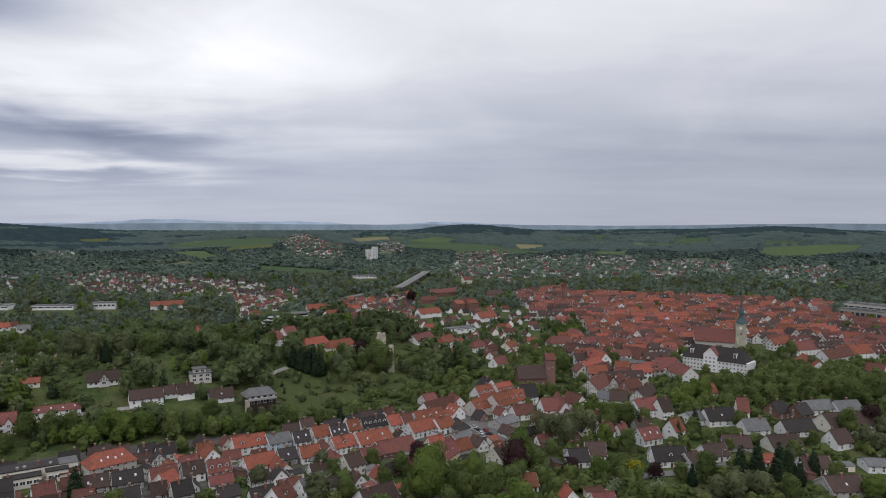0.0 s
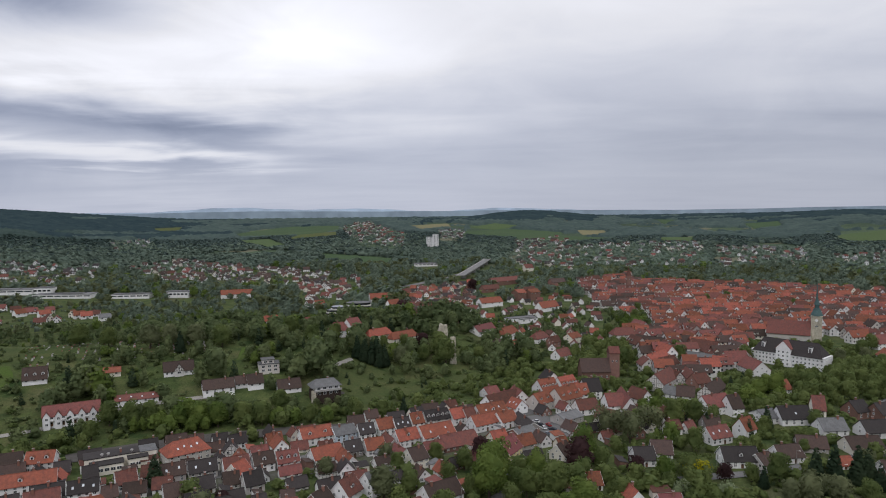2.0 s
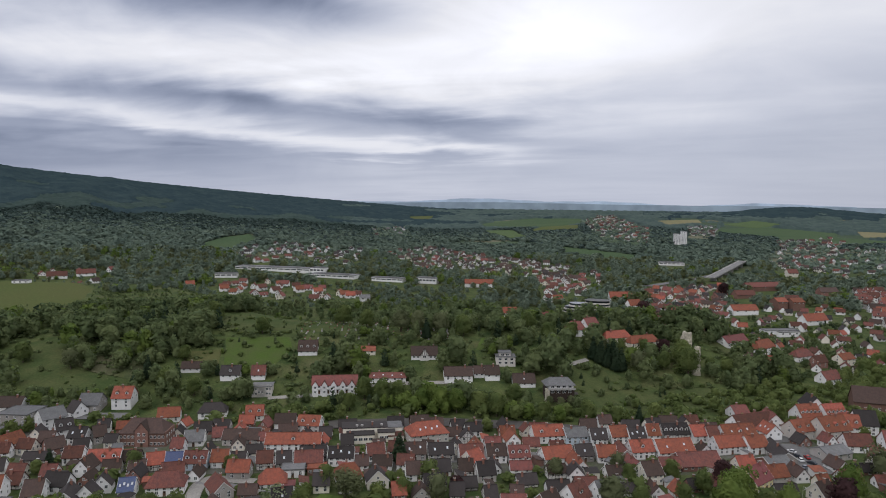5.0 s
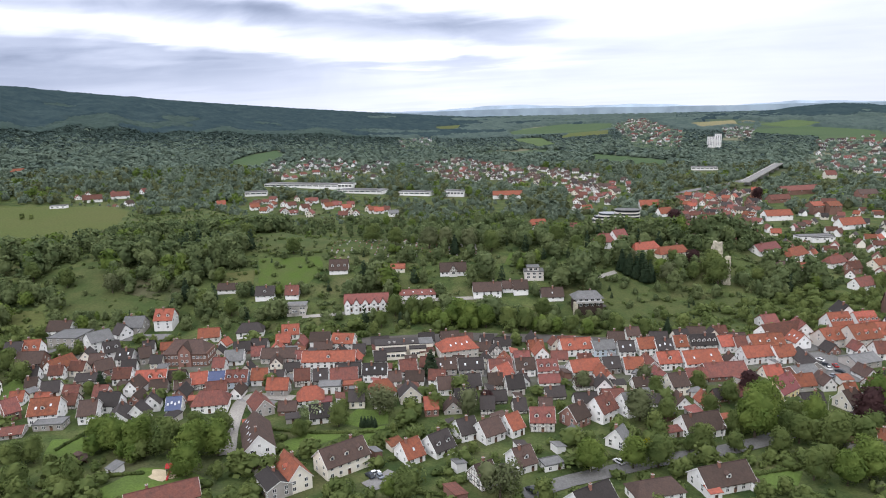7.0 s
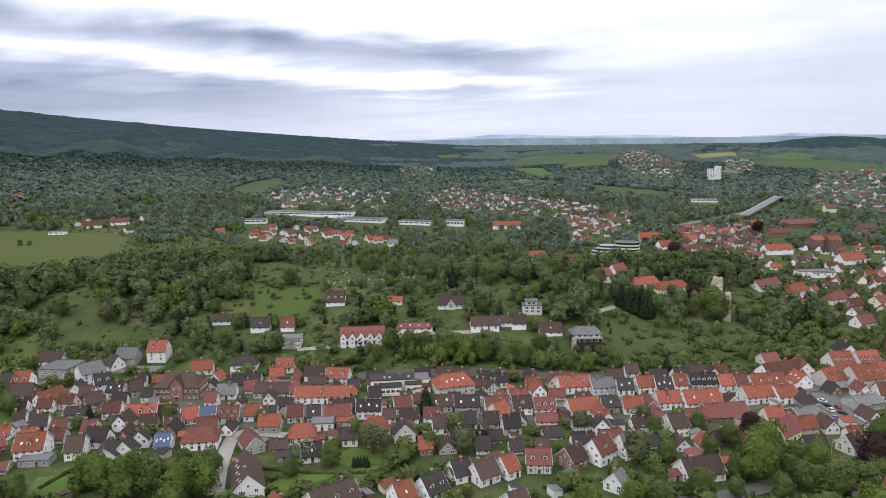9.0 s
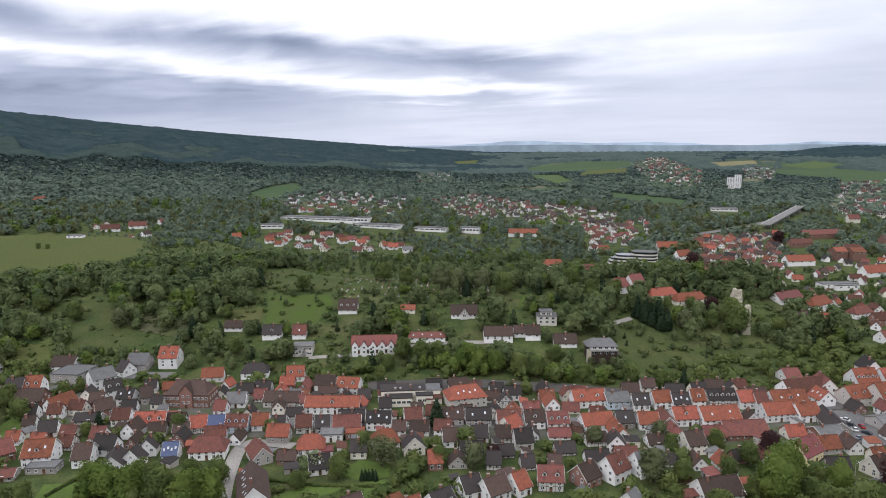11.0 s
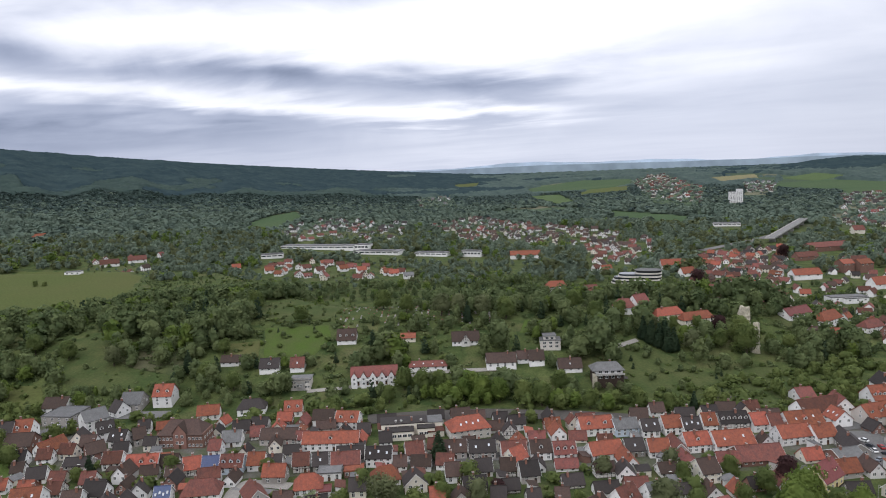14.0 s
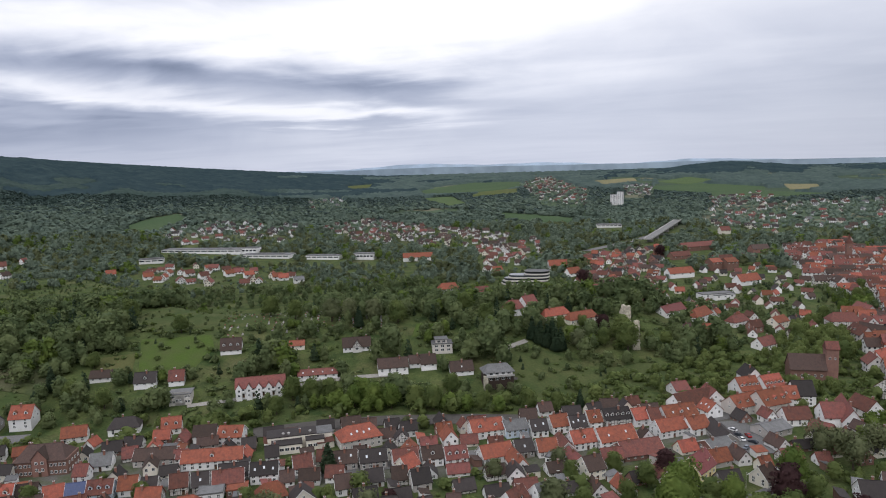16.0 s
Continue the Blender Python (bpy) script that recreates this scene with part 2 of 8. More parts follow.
WALL = {
    "w": ("white rendered", material("white_render", (0.7, 0.695, 0.69), 0.9, (0.54, 0.53, 0.51), 1.0, 0.4, 4.0, 0.1, 0, 0.1, 0.1, grain=0.07)),
    "c": ("cream rendered", material("cream_render", (0.62, 0.585, 0.51), 0.9, (0.6, 0.56, 0.47), 1.0, 0.5, 4.0, 0.1, 0, 0.12, 0.1, grain=0.07)),
    "y": ("pale yellow rendered", material("yellow_render", (0.72, 0.62, 0.33), 0.9, (0.6, 0.52, 0.3), 1.0, 0.4, 4.0, 0.1, 0, 0.1, 0.1, grain=0.07)),
    "g": ("grey rendered", material("grey_render", (0.36, 0.34, 0.32), 0.9, (0.24, 0.22, 0.2), 1.0, 0.6, 4.0, 0.1, 0, 0.22, 0.1, grain=0.07)),
    "G": ("pale grey rendered", material("pale_grey_render", (0.5, 0.47, 0.43), 0.9, (0.38, 0.36, 0.33), 1.0, 0.6, 4.0, 0.1, 0, 0.12, 0.1, grain=0.07)),
    "B": ("red-brown brick", material("brown_brick", (0.22, 0.12, 0.095), 0.9, (0.14, 0.085, 0.075), 1.5, 0.6, 6.0, 0.3, 0.22, 0.2, 0.1, grain=0.07)),
    "l": ("pale blue rendered", material("pale_blue_render", (0.5, 0.58, 0.66), 0.9, (0.4, 0.46, 0.52), 1.0, 0.5, 4.0, 0.1, 0, 0.1, 0.1, grain=0.07)),
    "t": ("white half-timbered", material("timber_infill", (0.6, 0.585, 0.56), 0.9, (0.46, 0.44, 0.41), 1.0, 0.5, 4.0, 0.1, 0, 0.12, 0.1, grain=0.07)),
}
WHITE_FRAME = material("white_frame", (0.75, 0.75, 0.73), 0.5, vary=0.05, amount=0.3)
GLASS = material("window_glass", (0.025, 0.03, 0.035), 0.08, (0.05, 0.055, 0.06), 2.0, 0.5, 3.0, 0.0, vary=0.3, gloss=0.45)
SKYLIGHT = material("skylight_glass", (0.5, 0.52, 0.55), 0.12, (0.35, 0.37, 0.4), bump=0.0)
TIMBER = material("dark_timber", (0.05, 0.035, 0.028), 0.85, vary=0.15)
DOOR_WOOD = material("door_wood", (0.11, 0.06, 0.035), 0.6, vary=0.3)
CHIMNEY_BRICK = material("chimney_brick", (0.24, 0.11, 0.08), 0.9, (0.13, 0.09, 0.08), rows=0.15)
ASPHALT = material("asphalt", (0.135, 0.132, 0.128), 0.9, (0.085, 0.084, 0.082), 0.12, 0.7, 1.5, 0.2, vary=0.0)
RAIL_BED = material("railway_ballast", (0.06, 0.054, 0.05), 0.95, (0.085, 0.08, 0.07), 0.3, 0.7, 1.5, 0.3, vary=0.0)
PAVING = material("pale_paving", (0.26, 0.245, 0.22), 0.9, (0.18, 0.17, 0.155), 0.2, 0.6, 1.5, 0.2, vary=0.0)
SAND = material("sand", (0.42, 0.35, 0.24), 0.95, vary=0.0)
CONCRETE = material("concrete", (0.36, 0.35, 0.33), 0.9, (0.25, 0.24, 0.225), 0.5, 0.6, 3.0, 0.15, streak=0.3)
ROADWAY = material("worn_road_surface", (0.19, 0.186, 0.18), 0.95, (0.13, 0.127, 0.122), 0.3, 0.6, 2.0, 0.1, vary=0.0, gloss=0.02)
STONE = material("pale_ruin_stone", (0.5, 0.46, 0.36), 0.95, (0.26, 0.24, 0.19), 1.2, 0.8, 2.5, 0.8, 0.5, 0.05, 0.4)
COPPER = material("green_copper", (0.055, 0.1, 0.098), 0.6, (0.05, 0.1, 0.1), 1.5, 0.6, 4.0, 0.15, vary=0.0, streak=0.4)
BARK = material("bark", (0.075, 0.06, 0.045), 0.95, bump=0.5)
LEAF = leaf_material("spring_leaves", (0.08, 0.114, 0.036), (0.178, 0.214, 0.07))
LEAF_BRIGHT = leaf_material("bright_leaves", (0.086, 0.134, 0.03), (0.19, 0.24, 0.06))
LEAF_OLIVE = leaf_material("olive_leaves", (0.1, 0.118, 0.056), (0.19, 0.208, 0.104))
LEAF_RED = leaf_material("copper_beech_leaves", (0.038, 0.02, 0.021), (0.075, 0.038, 0.038))
LEAF_DARK = leaf_material("needles", (0.026, 0.047, 0.025), (0.056, 0.082, 0.042))
LEAF_PALE = leaf_material("pale_blossom_leaves", (0.12, 0.16, 0.07), (0.3, 0.34, 0.2))
LEAF_YELLOW = leaf_material("yellow_leaves", (0.2, 0.2, 0.01), (0.42, 0.38, 0.02))
LEAF_HILL = leaf_material("hillside_leaves", (0.082, 0.116, 0.05), (0.168, 0.204, 0.088))
LEAF_THIN = leaf_material("thin_olive_leaves", (0.106, 0.138, 0.058), (0.19, 0.226, 0.098))
# valley and far woods: paler, bluer leaf colours with the air's haze mixed in
LEAF_VALLEY_HAZE = leaf_material("hazed_valley_leaves", (0.124, 0.164, 0.12), (0.218, 0.264, 0.184))
WOODS_HAZE = leaf_material("hazed_far_woods", (0.1, 0.138, 0.112), (0.182, 0.228, 0.168), 0.05, 0.35, 0.03)
# the farthest woods: blue tint in the leaf colour imitates aerial haze
WOODS_HAZE_BLUE = leaf_material("blue_hazed_far_woods", (0.046, 0.07, 0.068), (0.092, 0.126, 0.108), 0.04, 0.3, 0.02)
WOODS_HAZE_DEEP = leaf_material("hazed_deep_woods", (0.031, 0.05, 0.048), (0.06, 0.087, 0.071), 0.04, 0.25, 0.02)
FOREST_HAZE = leaf_material("hazed_far_forest", (0.026, 0.043, 0.05), (0.052, 0.076, 0.074), 0.03, 0.15, 0.0)
FIELDS = {
    "meadow": material("meadow_grass", (0.066, 0.082, 0.027), 0.95, (0.08, 0.084, 0.033), 0.03, 0.8, 0.5, 0.3, vary=0.0, gloss=0.03),
    "green": material("crop_green", (0.046, 0.074, 0.036), 0.95, (0.06, 0.086, 0.042), 0.02, 0.7, 0.3, 0.2, vary=0.0, gloss=0.03),
    "bright": material("crop_bright_green", (0.066, 0.095, 0.042), 0.95, (0.0602, 0.086, 0.031), 0.02, 0.5, 0.3, 0.2, vary=0.0, gloss=0.03),
    "tan": material("fallow_tan", (0.172, 0.155, 0.086), 0.95, (0.12, 0.12, 0.0645), 0.02, 0.5, 0.3, 0.2, vary=0.0, gloss=0.03),
    "lawn": material("lawn_grass", (0.056, 0.086, 0.021), 0.95, (0.066, 0.076, 0.032), 0.3, 0.7, 1.5, 0.3, vary=0.0, gloss=0.03),
    "garden": material("garden_grass", (0.082, 0.122, 0.03), 0.95, (0.064, 0.09, 0.03), 0.3, 0.8, 1.5, 0.3, vary=0.0, gloss=0.03),
    "scrub": material("rough_hill_grass", (0.042, 0.061, 0.022), 0.95, (0.07, 0.078, 0.032), 0.25, 0.9, 0.8, 0.4, vary=0.0, gloss=0.03),
    "yard": material("yard_paving", (0.115, 0.108, 0.1), 0.95, (0.062, 0.075, 0.036), 0.3, 1.0, 1.2, 0.3, vary=0.0, gloss=0.03),
    "dry": material("dry_grass", (0.086, 0.086, 0.0361), 0.95, (0.0516, 0.0688, 0.0241), 0.3, 0.7, 1.5, 0.3, vary=0.0, gloss=0.03),
}
CAR_PAINT = [material("car_paint", c, 0.25, vary=0.0, amount=0.1, bump=0.0) for c in ((0.6, 0.6, 0.6), (0.03, 0.035, 0.045), (0.3, 0.02, 0.02), (0.2, 0.22, 0.25))]
RUBBER = material("rubber", (0.02, 0.02, 0.02), 0.9, vary=0.0)


# ---- terrain ----
CAM_YAW = radians(28)
U = (-math.sin(CAM_YAW), math.cos(CAM_YAW))
V = (math.cos(CAM_YAW), math.sin(CAM_YAW))


def sm(a, b, x):
    k = np.clip((np.asarray(x, float) - a) / (b - a), 0, 1)
    return k * k * (3 - 2 * k)


def bump(c, w, x):
    return np.exp(-((np.asarray(x, float) - c) / w) ** 2)


def terrain(x, y):
    """Height of the ground, of numbers or arrays."""
    x, y = np.asarray(x, float), np.asarray(y, float)
    u, v = x * U[0] + y * U[1], x * V[0] + y * V[1]
    d = np.hypot(x, y)
    az = np.degrees(np.arctan2(-x, y))
    foot = 352 + 60 * sm(80, 300, v)
    # cemetery hill with the ruin, running out into the meadow plateau
    end = 488 + 270 * sm(-60, -320, v)
    hill = 27 * sm(foot, foot + 125, u) * (1 - sm(end, end + 100, u)) * (1 - sm(190, 330, v))
    z = hill * (1 - 0.15 * sm(-100, -300, v))
    # the country behind rises slowly
    z = z + 24 * sm(1000, 1800, d) + 52 * sm(1900, 4700, d)
    z = z + 22 * bump(12, 8, az) * bump(2150, 420, d)
    # wooded hills
    z = z + 55 * bump(-2, 5.5, az) * bump(3300, 700, d) + 30 * bump(-16, 7.5, az) * bump(3300, 700, d) + 44 * bump(-27, 6, az) * bump(3200, 700, d)
    z = z + 34 * bump(10, 7, az) * bump(2850, 380, d)
    # the long mountain
    m = np.clip((az - 25) / 40, 0, 1.6) ** 1.12 * (1 - sm(110, 150, az))
    z = z + m * (55 * sm(800, 2000, d) + 184 * sm(1700, 3600, d))
    # spurs and hollows on its flank
    flank = np.clip(m, 0, 1) * sm(1500, 2300, d) * (1 - sm(3200, 3600, d))
    z = z + flank * (9 * np.sin(az * 0.75 + d * 0.0021) + 6 * np.sin(az * 1.7 - d * 0.0034 + 1.3) + 5 * np.sin(d * 0.011 + az * 0.4))
    return z


def ground_mesh():
    angles = [i * 0.5 for i in range(-90, 170)] + [85 + i * 5 for i in range(1, 45)]
    rings = [0.0]
    d = 15.0
    while d < 4900:
        rings.append(d)
        d *= 1.022
    rings.append(4900)
    r, a = np.meshgrid(rings[1:], np.radians(angles), indexing="ij")
    x, y = -r * np.sin(a), r * np.cos(a)
    z = terrain(x, y)
    verts = np.stack([x, y, z], -1).reshape(-1, 3).tolist()
    n, m = len(rings) - 1, len(angles)
    faces = [(i * m + j, i * m + (j + 1) % m, (i + 1) * m + (j + 1) % m, (i + 1) * m + j) for i in range(n - 1) for j in range(m)]
    verts.append((0, 0, float(terrain(0.01, 0.01))))
    faces += [(len(verts) - 1, (j + 1) % m, j) for j in range(m)]
    me = bpy.data.meshes.new("ground")
    me.from_pydata(verts, [], faces)
    me.flip_normals()
    for f in me.polygons:
        f.use_smooth = True
    return me


# ---- building blocks ----
def mesh_of(name, verts, faces, materials=(), slots=None, smooth=False):
    me = bpy.data.meshes.new(name)
    me.from_pydata([tuple(map(float, v)) for v in verts], [], [tuple(int(i) for i in f) for f in faces])
    for m in materials:
        me.materials.append(m)
    if slots is not None:
        me.polygons.foreach_set("material_index", slots)
    if smooth:
        me.polygons.foreach_set("use_smooth", [True] * len(me.polygons))
    return me


def big_mesh(name, verts, faces, mat, normals=None):
    """A mesh from arrays, all faces with the same number of corners; normals follow the clumps of a crown."""
    me = bpy.data.meshes.new(name)
    k = faces.shape[1]
    me.vertices.add(len(verts))
    me.vertices.foreach_set("co", np.ascontiguousarray(verts, np.float32).ravel())
    me.loops.add(faces.size)
    me.loops.foreach_set("vertex_index", np.ascontiguousarray(faces, np.int32).ravel())
    me.polygons.add(len(faces))
    me.polygons.foreach_set("loop_start", np.arange(0, faces.size, k, dtype=np.int32))
    me.update(calc_edges=True)
    me.materials.append(mat)
    if normals is not None:
        me.polygons.foreach_set("use_smooth", np.ones(len(faces), bool))
        me.normals_split_custom_set_from_vertices(np.ascontiguousarray(normals, np.float32))
    return me


def part(name, me, parent, m=None, label=""):
    ob = new(name, me)
    ob.parent = parent
    if m is not None:
        ob.matrix_basis = m
    if label:
        ob["label"] = label
    return ob


class Shape:
    """Collects boxes and prisms into one mesh."""

    def __init__(self):
        self.v, self.f, self.s = [], [], []

    def add(self, verts, faces, slot=0, m=None):
        n = len(self.v)
        self.v += [tuple(m @ Vector(v)) if m else tuple(v) for v in verts]
        self.f += [tuple(i + n for i in f) for f in faces]
        self.s += [slot] * len(faces)
        return self

    def box(self, x0, y0, z0, x1, y1, z1, slot=0, m=None):
        v = [(x, y, z) for z in (z0, z1) for y in (y0, y1) for x in (x0, x1)]
        return self.add(v, [(0, 2, 3, 1), (4, 5, 7, 6), (0, 1, 5, 4), (2, 6, 7, 3), (0, 4, 6, 2), (1, 3, 7, 5)], slot, m)

    def prism(self, profile, x0, x1, slot=0, m=None):
        """A profile in y and z, run from x0 to x1."""
        n = len(profile)
        v = [(x0, *p) for p in profile] + [(x1, *p) for p in profile]
        f = [tuple(range(n - 1, -1, -1)), tuple(range(n, 2 * n))] + [(i, (i + 1) % n, n + (i + 1) % n, n + i) for i in range(n)]
        return self.add(v, f, slot, m)

    def lathe(self, rings, sides, slot=0, m=None):
        """Rings of radius and height round z."""
        v = [(r * math.cos(2 * math.pi * (i + 0.5) / sides), r * math.sin(2 * math.pi * (i + 0.5) / sides), z) for r, z in rings for i in range(sides)]
        f = [(j * sides + i, j * sides + (i + 1) % sides, (j + 1) * sides + (i + 1) % sides, (j + 1) * sides + i) for j in range(len(rings) - 1) for i in range(sides)]
        f += [tuple(range(sides - 1, -1, -1)), tuple((len(rings) - 1) * sides + i for i in range(sides))]
        return self.add(v, f, slot, m)

    def mesh(self, name, *materials):
        return mesh_of(name, self.v, self.f, materials, self.s)


def window_mesh(w, h, name="window"):
    """Stands on the origin's x axis, faces -y: one frame with two recessed panes."""
    t = 0.075
    xs, zs = (-w / 2, -w / 2 + t, -0.045, 0.045, w / 2 - t, w / 2), (0, t, h - t, h)
    verts = [(x, -0.06, z) for z in zs for x in xs] + [(x, 0.06, z) for z in zs for x in xs]
    faces, slots = [], []
    for k in range(3):
        for i in range(5):
            a, b, c, d = k * 6 + i, k * 6 + i + 1, k * 6 + i + 7, k * 6 + i + 6
            if k == 1 and i in (1, 3):
                n = len(verts)
                verts += [(verts[q][0], 0.0, verts[q][2]) for q in (a, b, c, d)]
                faces += [(a, b, n + 1, n), (b, c, n + 2, n + 1), (c, d, n + 3, n + 2), (d, a, n, n + 3), (n, n + 1, n + 2, n + 3)]
                slots += [0, 0, 0, 0, 1]
            else:
                faces.append((a, b, c, d))
                slots.append(0)
    for a, b in [(i, i + 1) for i in range(5)] + [(k * 6 + 5, k * 6 + 11) for k in range(3)] + [(18 + i + 1, 18 + i) for i in range(5)] + [(k * 6 + 6, k * 6) for k in range(3)]:
        faces.append((b, a, a + 24, b + 24))
        slots.append(0)
    return mesh_of(name, verts, faces, [WHITE_FRAME, GLASS], slots)


WINDOW = window_mesh(1.2, 1.3)
WINDOW_SMALL = window_mesh(0.9, 1.05)
WINDOW_WIDE = window_mesh(1.9, 1.4)
DOOR = Shape().box(-0.55, -0.06, 0, 0.55, 0.06, 2.1).box(-0.7, -0.1, 2.1, 0.7, 0.08, 2.25, 1).box(-0.3, -0.08, 1.3, 0.3, 0.0, 1.9, 2).mesh("door", DOOR_WOOD, WHITE_FRAME, GLASS)
SKY_PANE = Shape().box(-0.45, -0.65, 0, 0.45, 0.65, 0.08, 1).box(-0.38, -0.58, 0.08, 0.38, 0.58, 0.1).mesh("skylight", SKYLIGHT, TIMBER)
CHIMNEY = Shape().box(-0.4, -0.4, -2.2, 0.4, 0.4, 1.0).box(-0.48, -0.48, 1.0, 0.48, 0.48, 1.14, 1).box(-0.22, -0.22, 1.14, 0.22, 0.22, 1.35).mesh("chimney", CHIMNEY_BRICK, CONCRETE)


def dormer_mesh(wall, roof):
    """Faces -y; its back runs into the slope."""
    s = Shape()
    s.prism([(0, 0), (0, 1.5), (2.6, 1.5), (2.6, 0)], -0.8, 0.8)
    for x in (-1, 1):
        s.add([(0, -0.3, 2.25), (0, 2.9, 2.25), (x * 1.1, 2.9, 1.35), (x * 1.1, -0.3, 1.35), (0, -0.3, 2.1), (0, 2.9, 2.1), (x * 1.1, 2.9, 1.2), (x * 1.1, -0.3, 1.2)],
              [(0, 1, 2, 3), (7, 6, 5, 4), (0, 3, 7, 4), (1, 5, 6, 2), (3, 2, 6, 7)], 1)
    s.add([(-0.8, 0, 1.5), (0.8, 0, 1.5), (0, 0, 2.1)], [(0, 1, 2)])
    s.box(-0.5, -0.06, 0.35, 0.5, 0.0, 1.4, 2).box(-0.42, -0.09, 0.43, 0.42, -0.02, 1.32, 3)
    return s.mesh("dormer", WALL[wall][1], ROOF[roof][1], WHITE_FRAME, GLASS)


DORMERS = {}
CLEAR = []  # x, y, turn, half length, half width, front clearing: kept free of trees


def roof_mesh(L, W, eave, ridge, roof, hip, flat):
    s, o = Shape(), 0.5
    rise = (ridge - eave) / (W / 2)
    if flat:
        s.box(-L / 2 - 0.2, -W / 2 - 0.2, eave, L / 2 + 0.2, W / 2 + 0.2, eave + 0.3)
        for x0, y0, x1, y1 in ((-L / 2 - 0.2, -W / 2 - 0.2, L / 2 + 0.2, -W / 2), (-L / 2 - 0.2, W / 2, L / 2 + 0.2, W / 2 + 0.2), (-L / 2 - 0.2, -W / 2, -L / 2, W / 2), (L / 2, -W / 2, L / 2 + 0.2, W / 2)):
            s.box(x0, y0, eave + 0.3, x1, y1, eave + 0.55)
    elif hip:
        h = L / 2 + W * 0.3
        e = eave - o * rise
        s.add([(-h - o, -W / 2 - o, e), (h + o, -W / 2 - o, e), (h + o, W / 2 + o, e), (-h - o, W / 2 + o, e), (-L / 2, 0, ridge), (L / 2, 0, ridge),
               (-h - o, -W / 2 - o, e - 0.2), (h + o, -W / 2 - o, e - 0.2), (h + o, W / 2 + o, e - 0.2), (-h - o, W / 2 + o, e - 0.2)],
              [(0, 1, 5, 4), (1, 2, 5), (2, 3, 4, 5), (3, 0, 4), (0, 6, 7, 1), (1, 7, 8, 2), (2, 8, 9, 3), (3, 9, 6, 0), (6, 9, 8, 7)])
        s.box(-L / 2, -0.12, ridge - 0.08, L / 2, 0.12, ridge + 0.08)
    else:
        e = eave - o * rise
        t = 0.24
        s.prism([(-W / 2 - o, e), (0, ridge), (W / 2 + o, e), (W / 2 + o, e - t), (0, ridge - t), (-W / 2 - o, e - t)][::-1], -L / 2 - 0.35, L / 2 + 0.35)
        s.box(-L / 2 - 0.35, -0.14, ridge - 0.1, L / 2 + 0.35, 0.14, ridge + 0.09)
    return s.mesh("roof", ROOF[roof][1])


def timber_mesh(L, W, eave, ridge):
    s = Shape()
    e = 0.03
    for sy in (-1, 1):
        y = sy * W / 2
        n = max(3, round(L / 1.5))
        for i in range(n + 1):
            x = -L / 2 + L * i / n
            s.box(x - 0.09, y - e, 0, x + 0.09, y + e, eave)
        for z in (0.15, eave * 0.5, eave - 0.12):
            s.box(-L / 2, y - e, z - 0.1, L / 2, y + e, z + 0.1)
    for sx in (-1, 1):
        x = sx * L / 2
        n = max(3, round(W / 1.5))
        for i in range(n + 1):
            y = -W / 2 + W * i / n
            top = eave + (ridge - eave) * (1 - abs(y) / (W / 2)) - 0.2
            s.box(x - e, y - 0.09, 0, x + e, y + 0.09, top)
        for z in (0.15, eave * 0.5, eave - 0.12, (eave + ridge) / 2):
            half = W / 2 if z < eave else W / 2 * (ridge - z) / (ridge - eave)
            s.box(x - e, -half, z - 0.1, x + e, half, z + 0.1)
    return s.mesh("timber_frame", TIMBER)


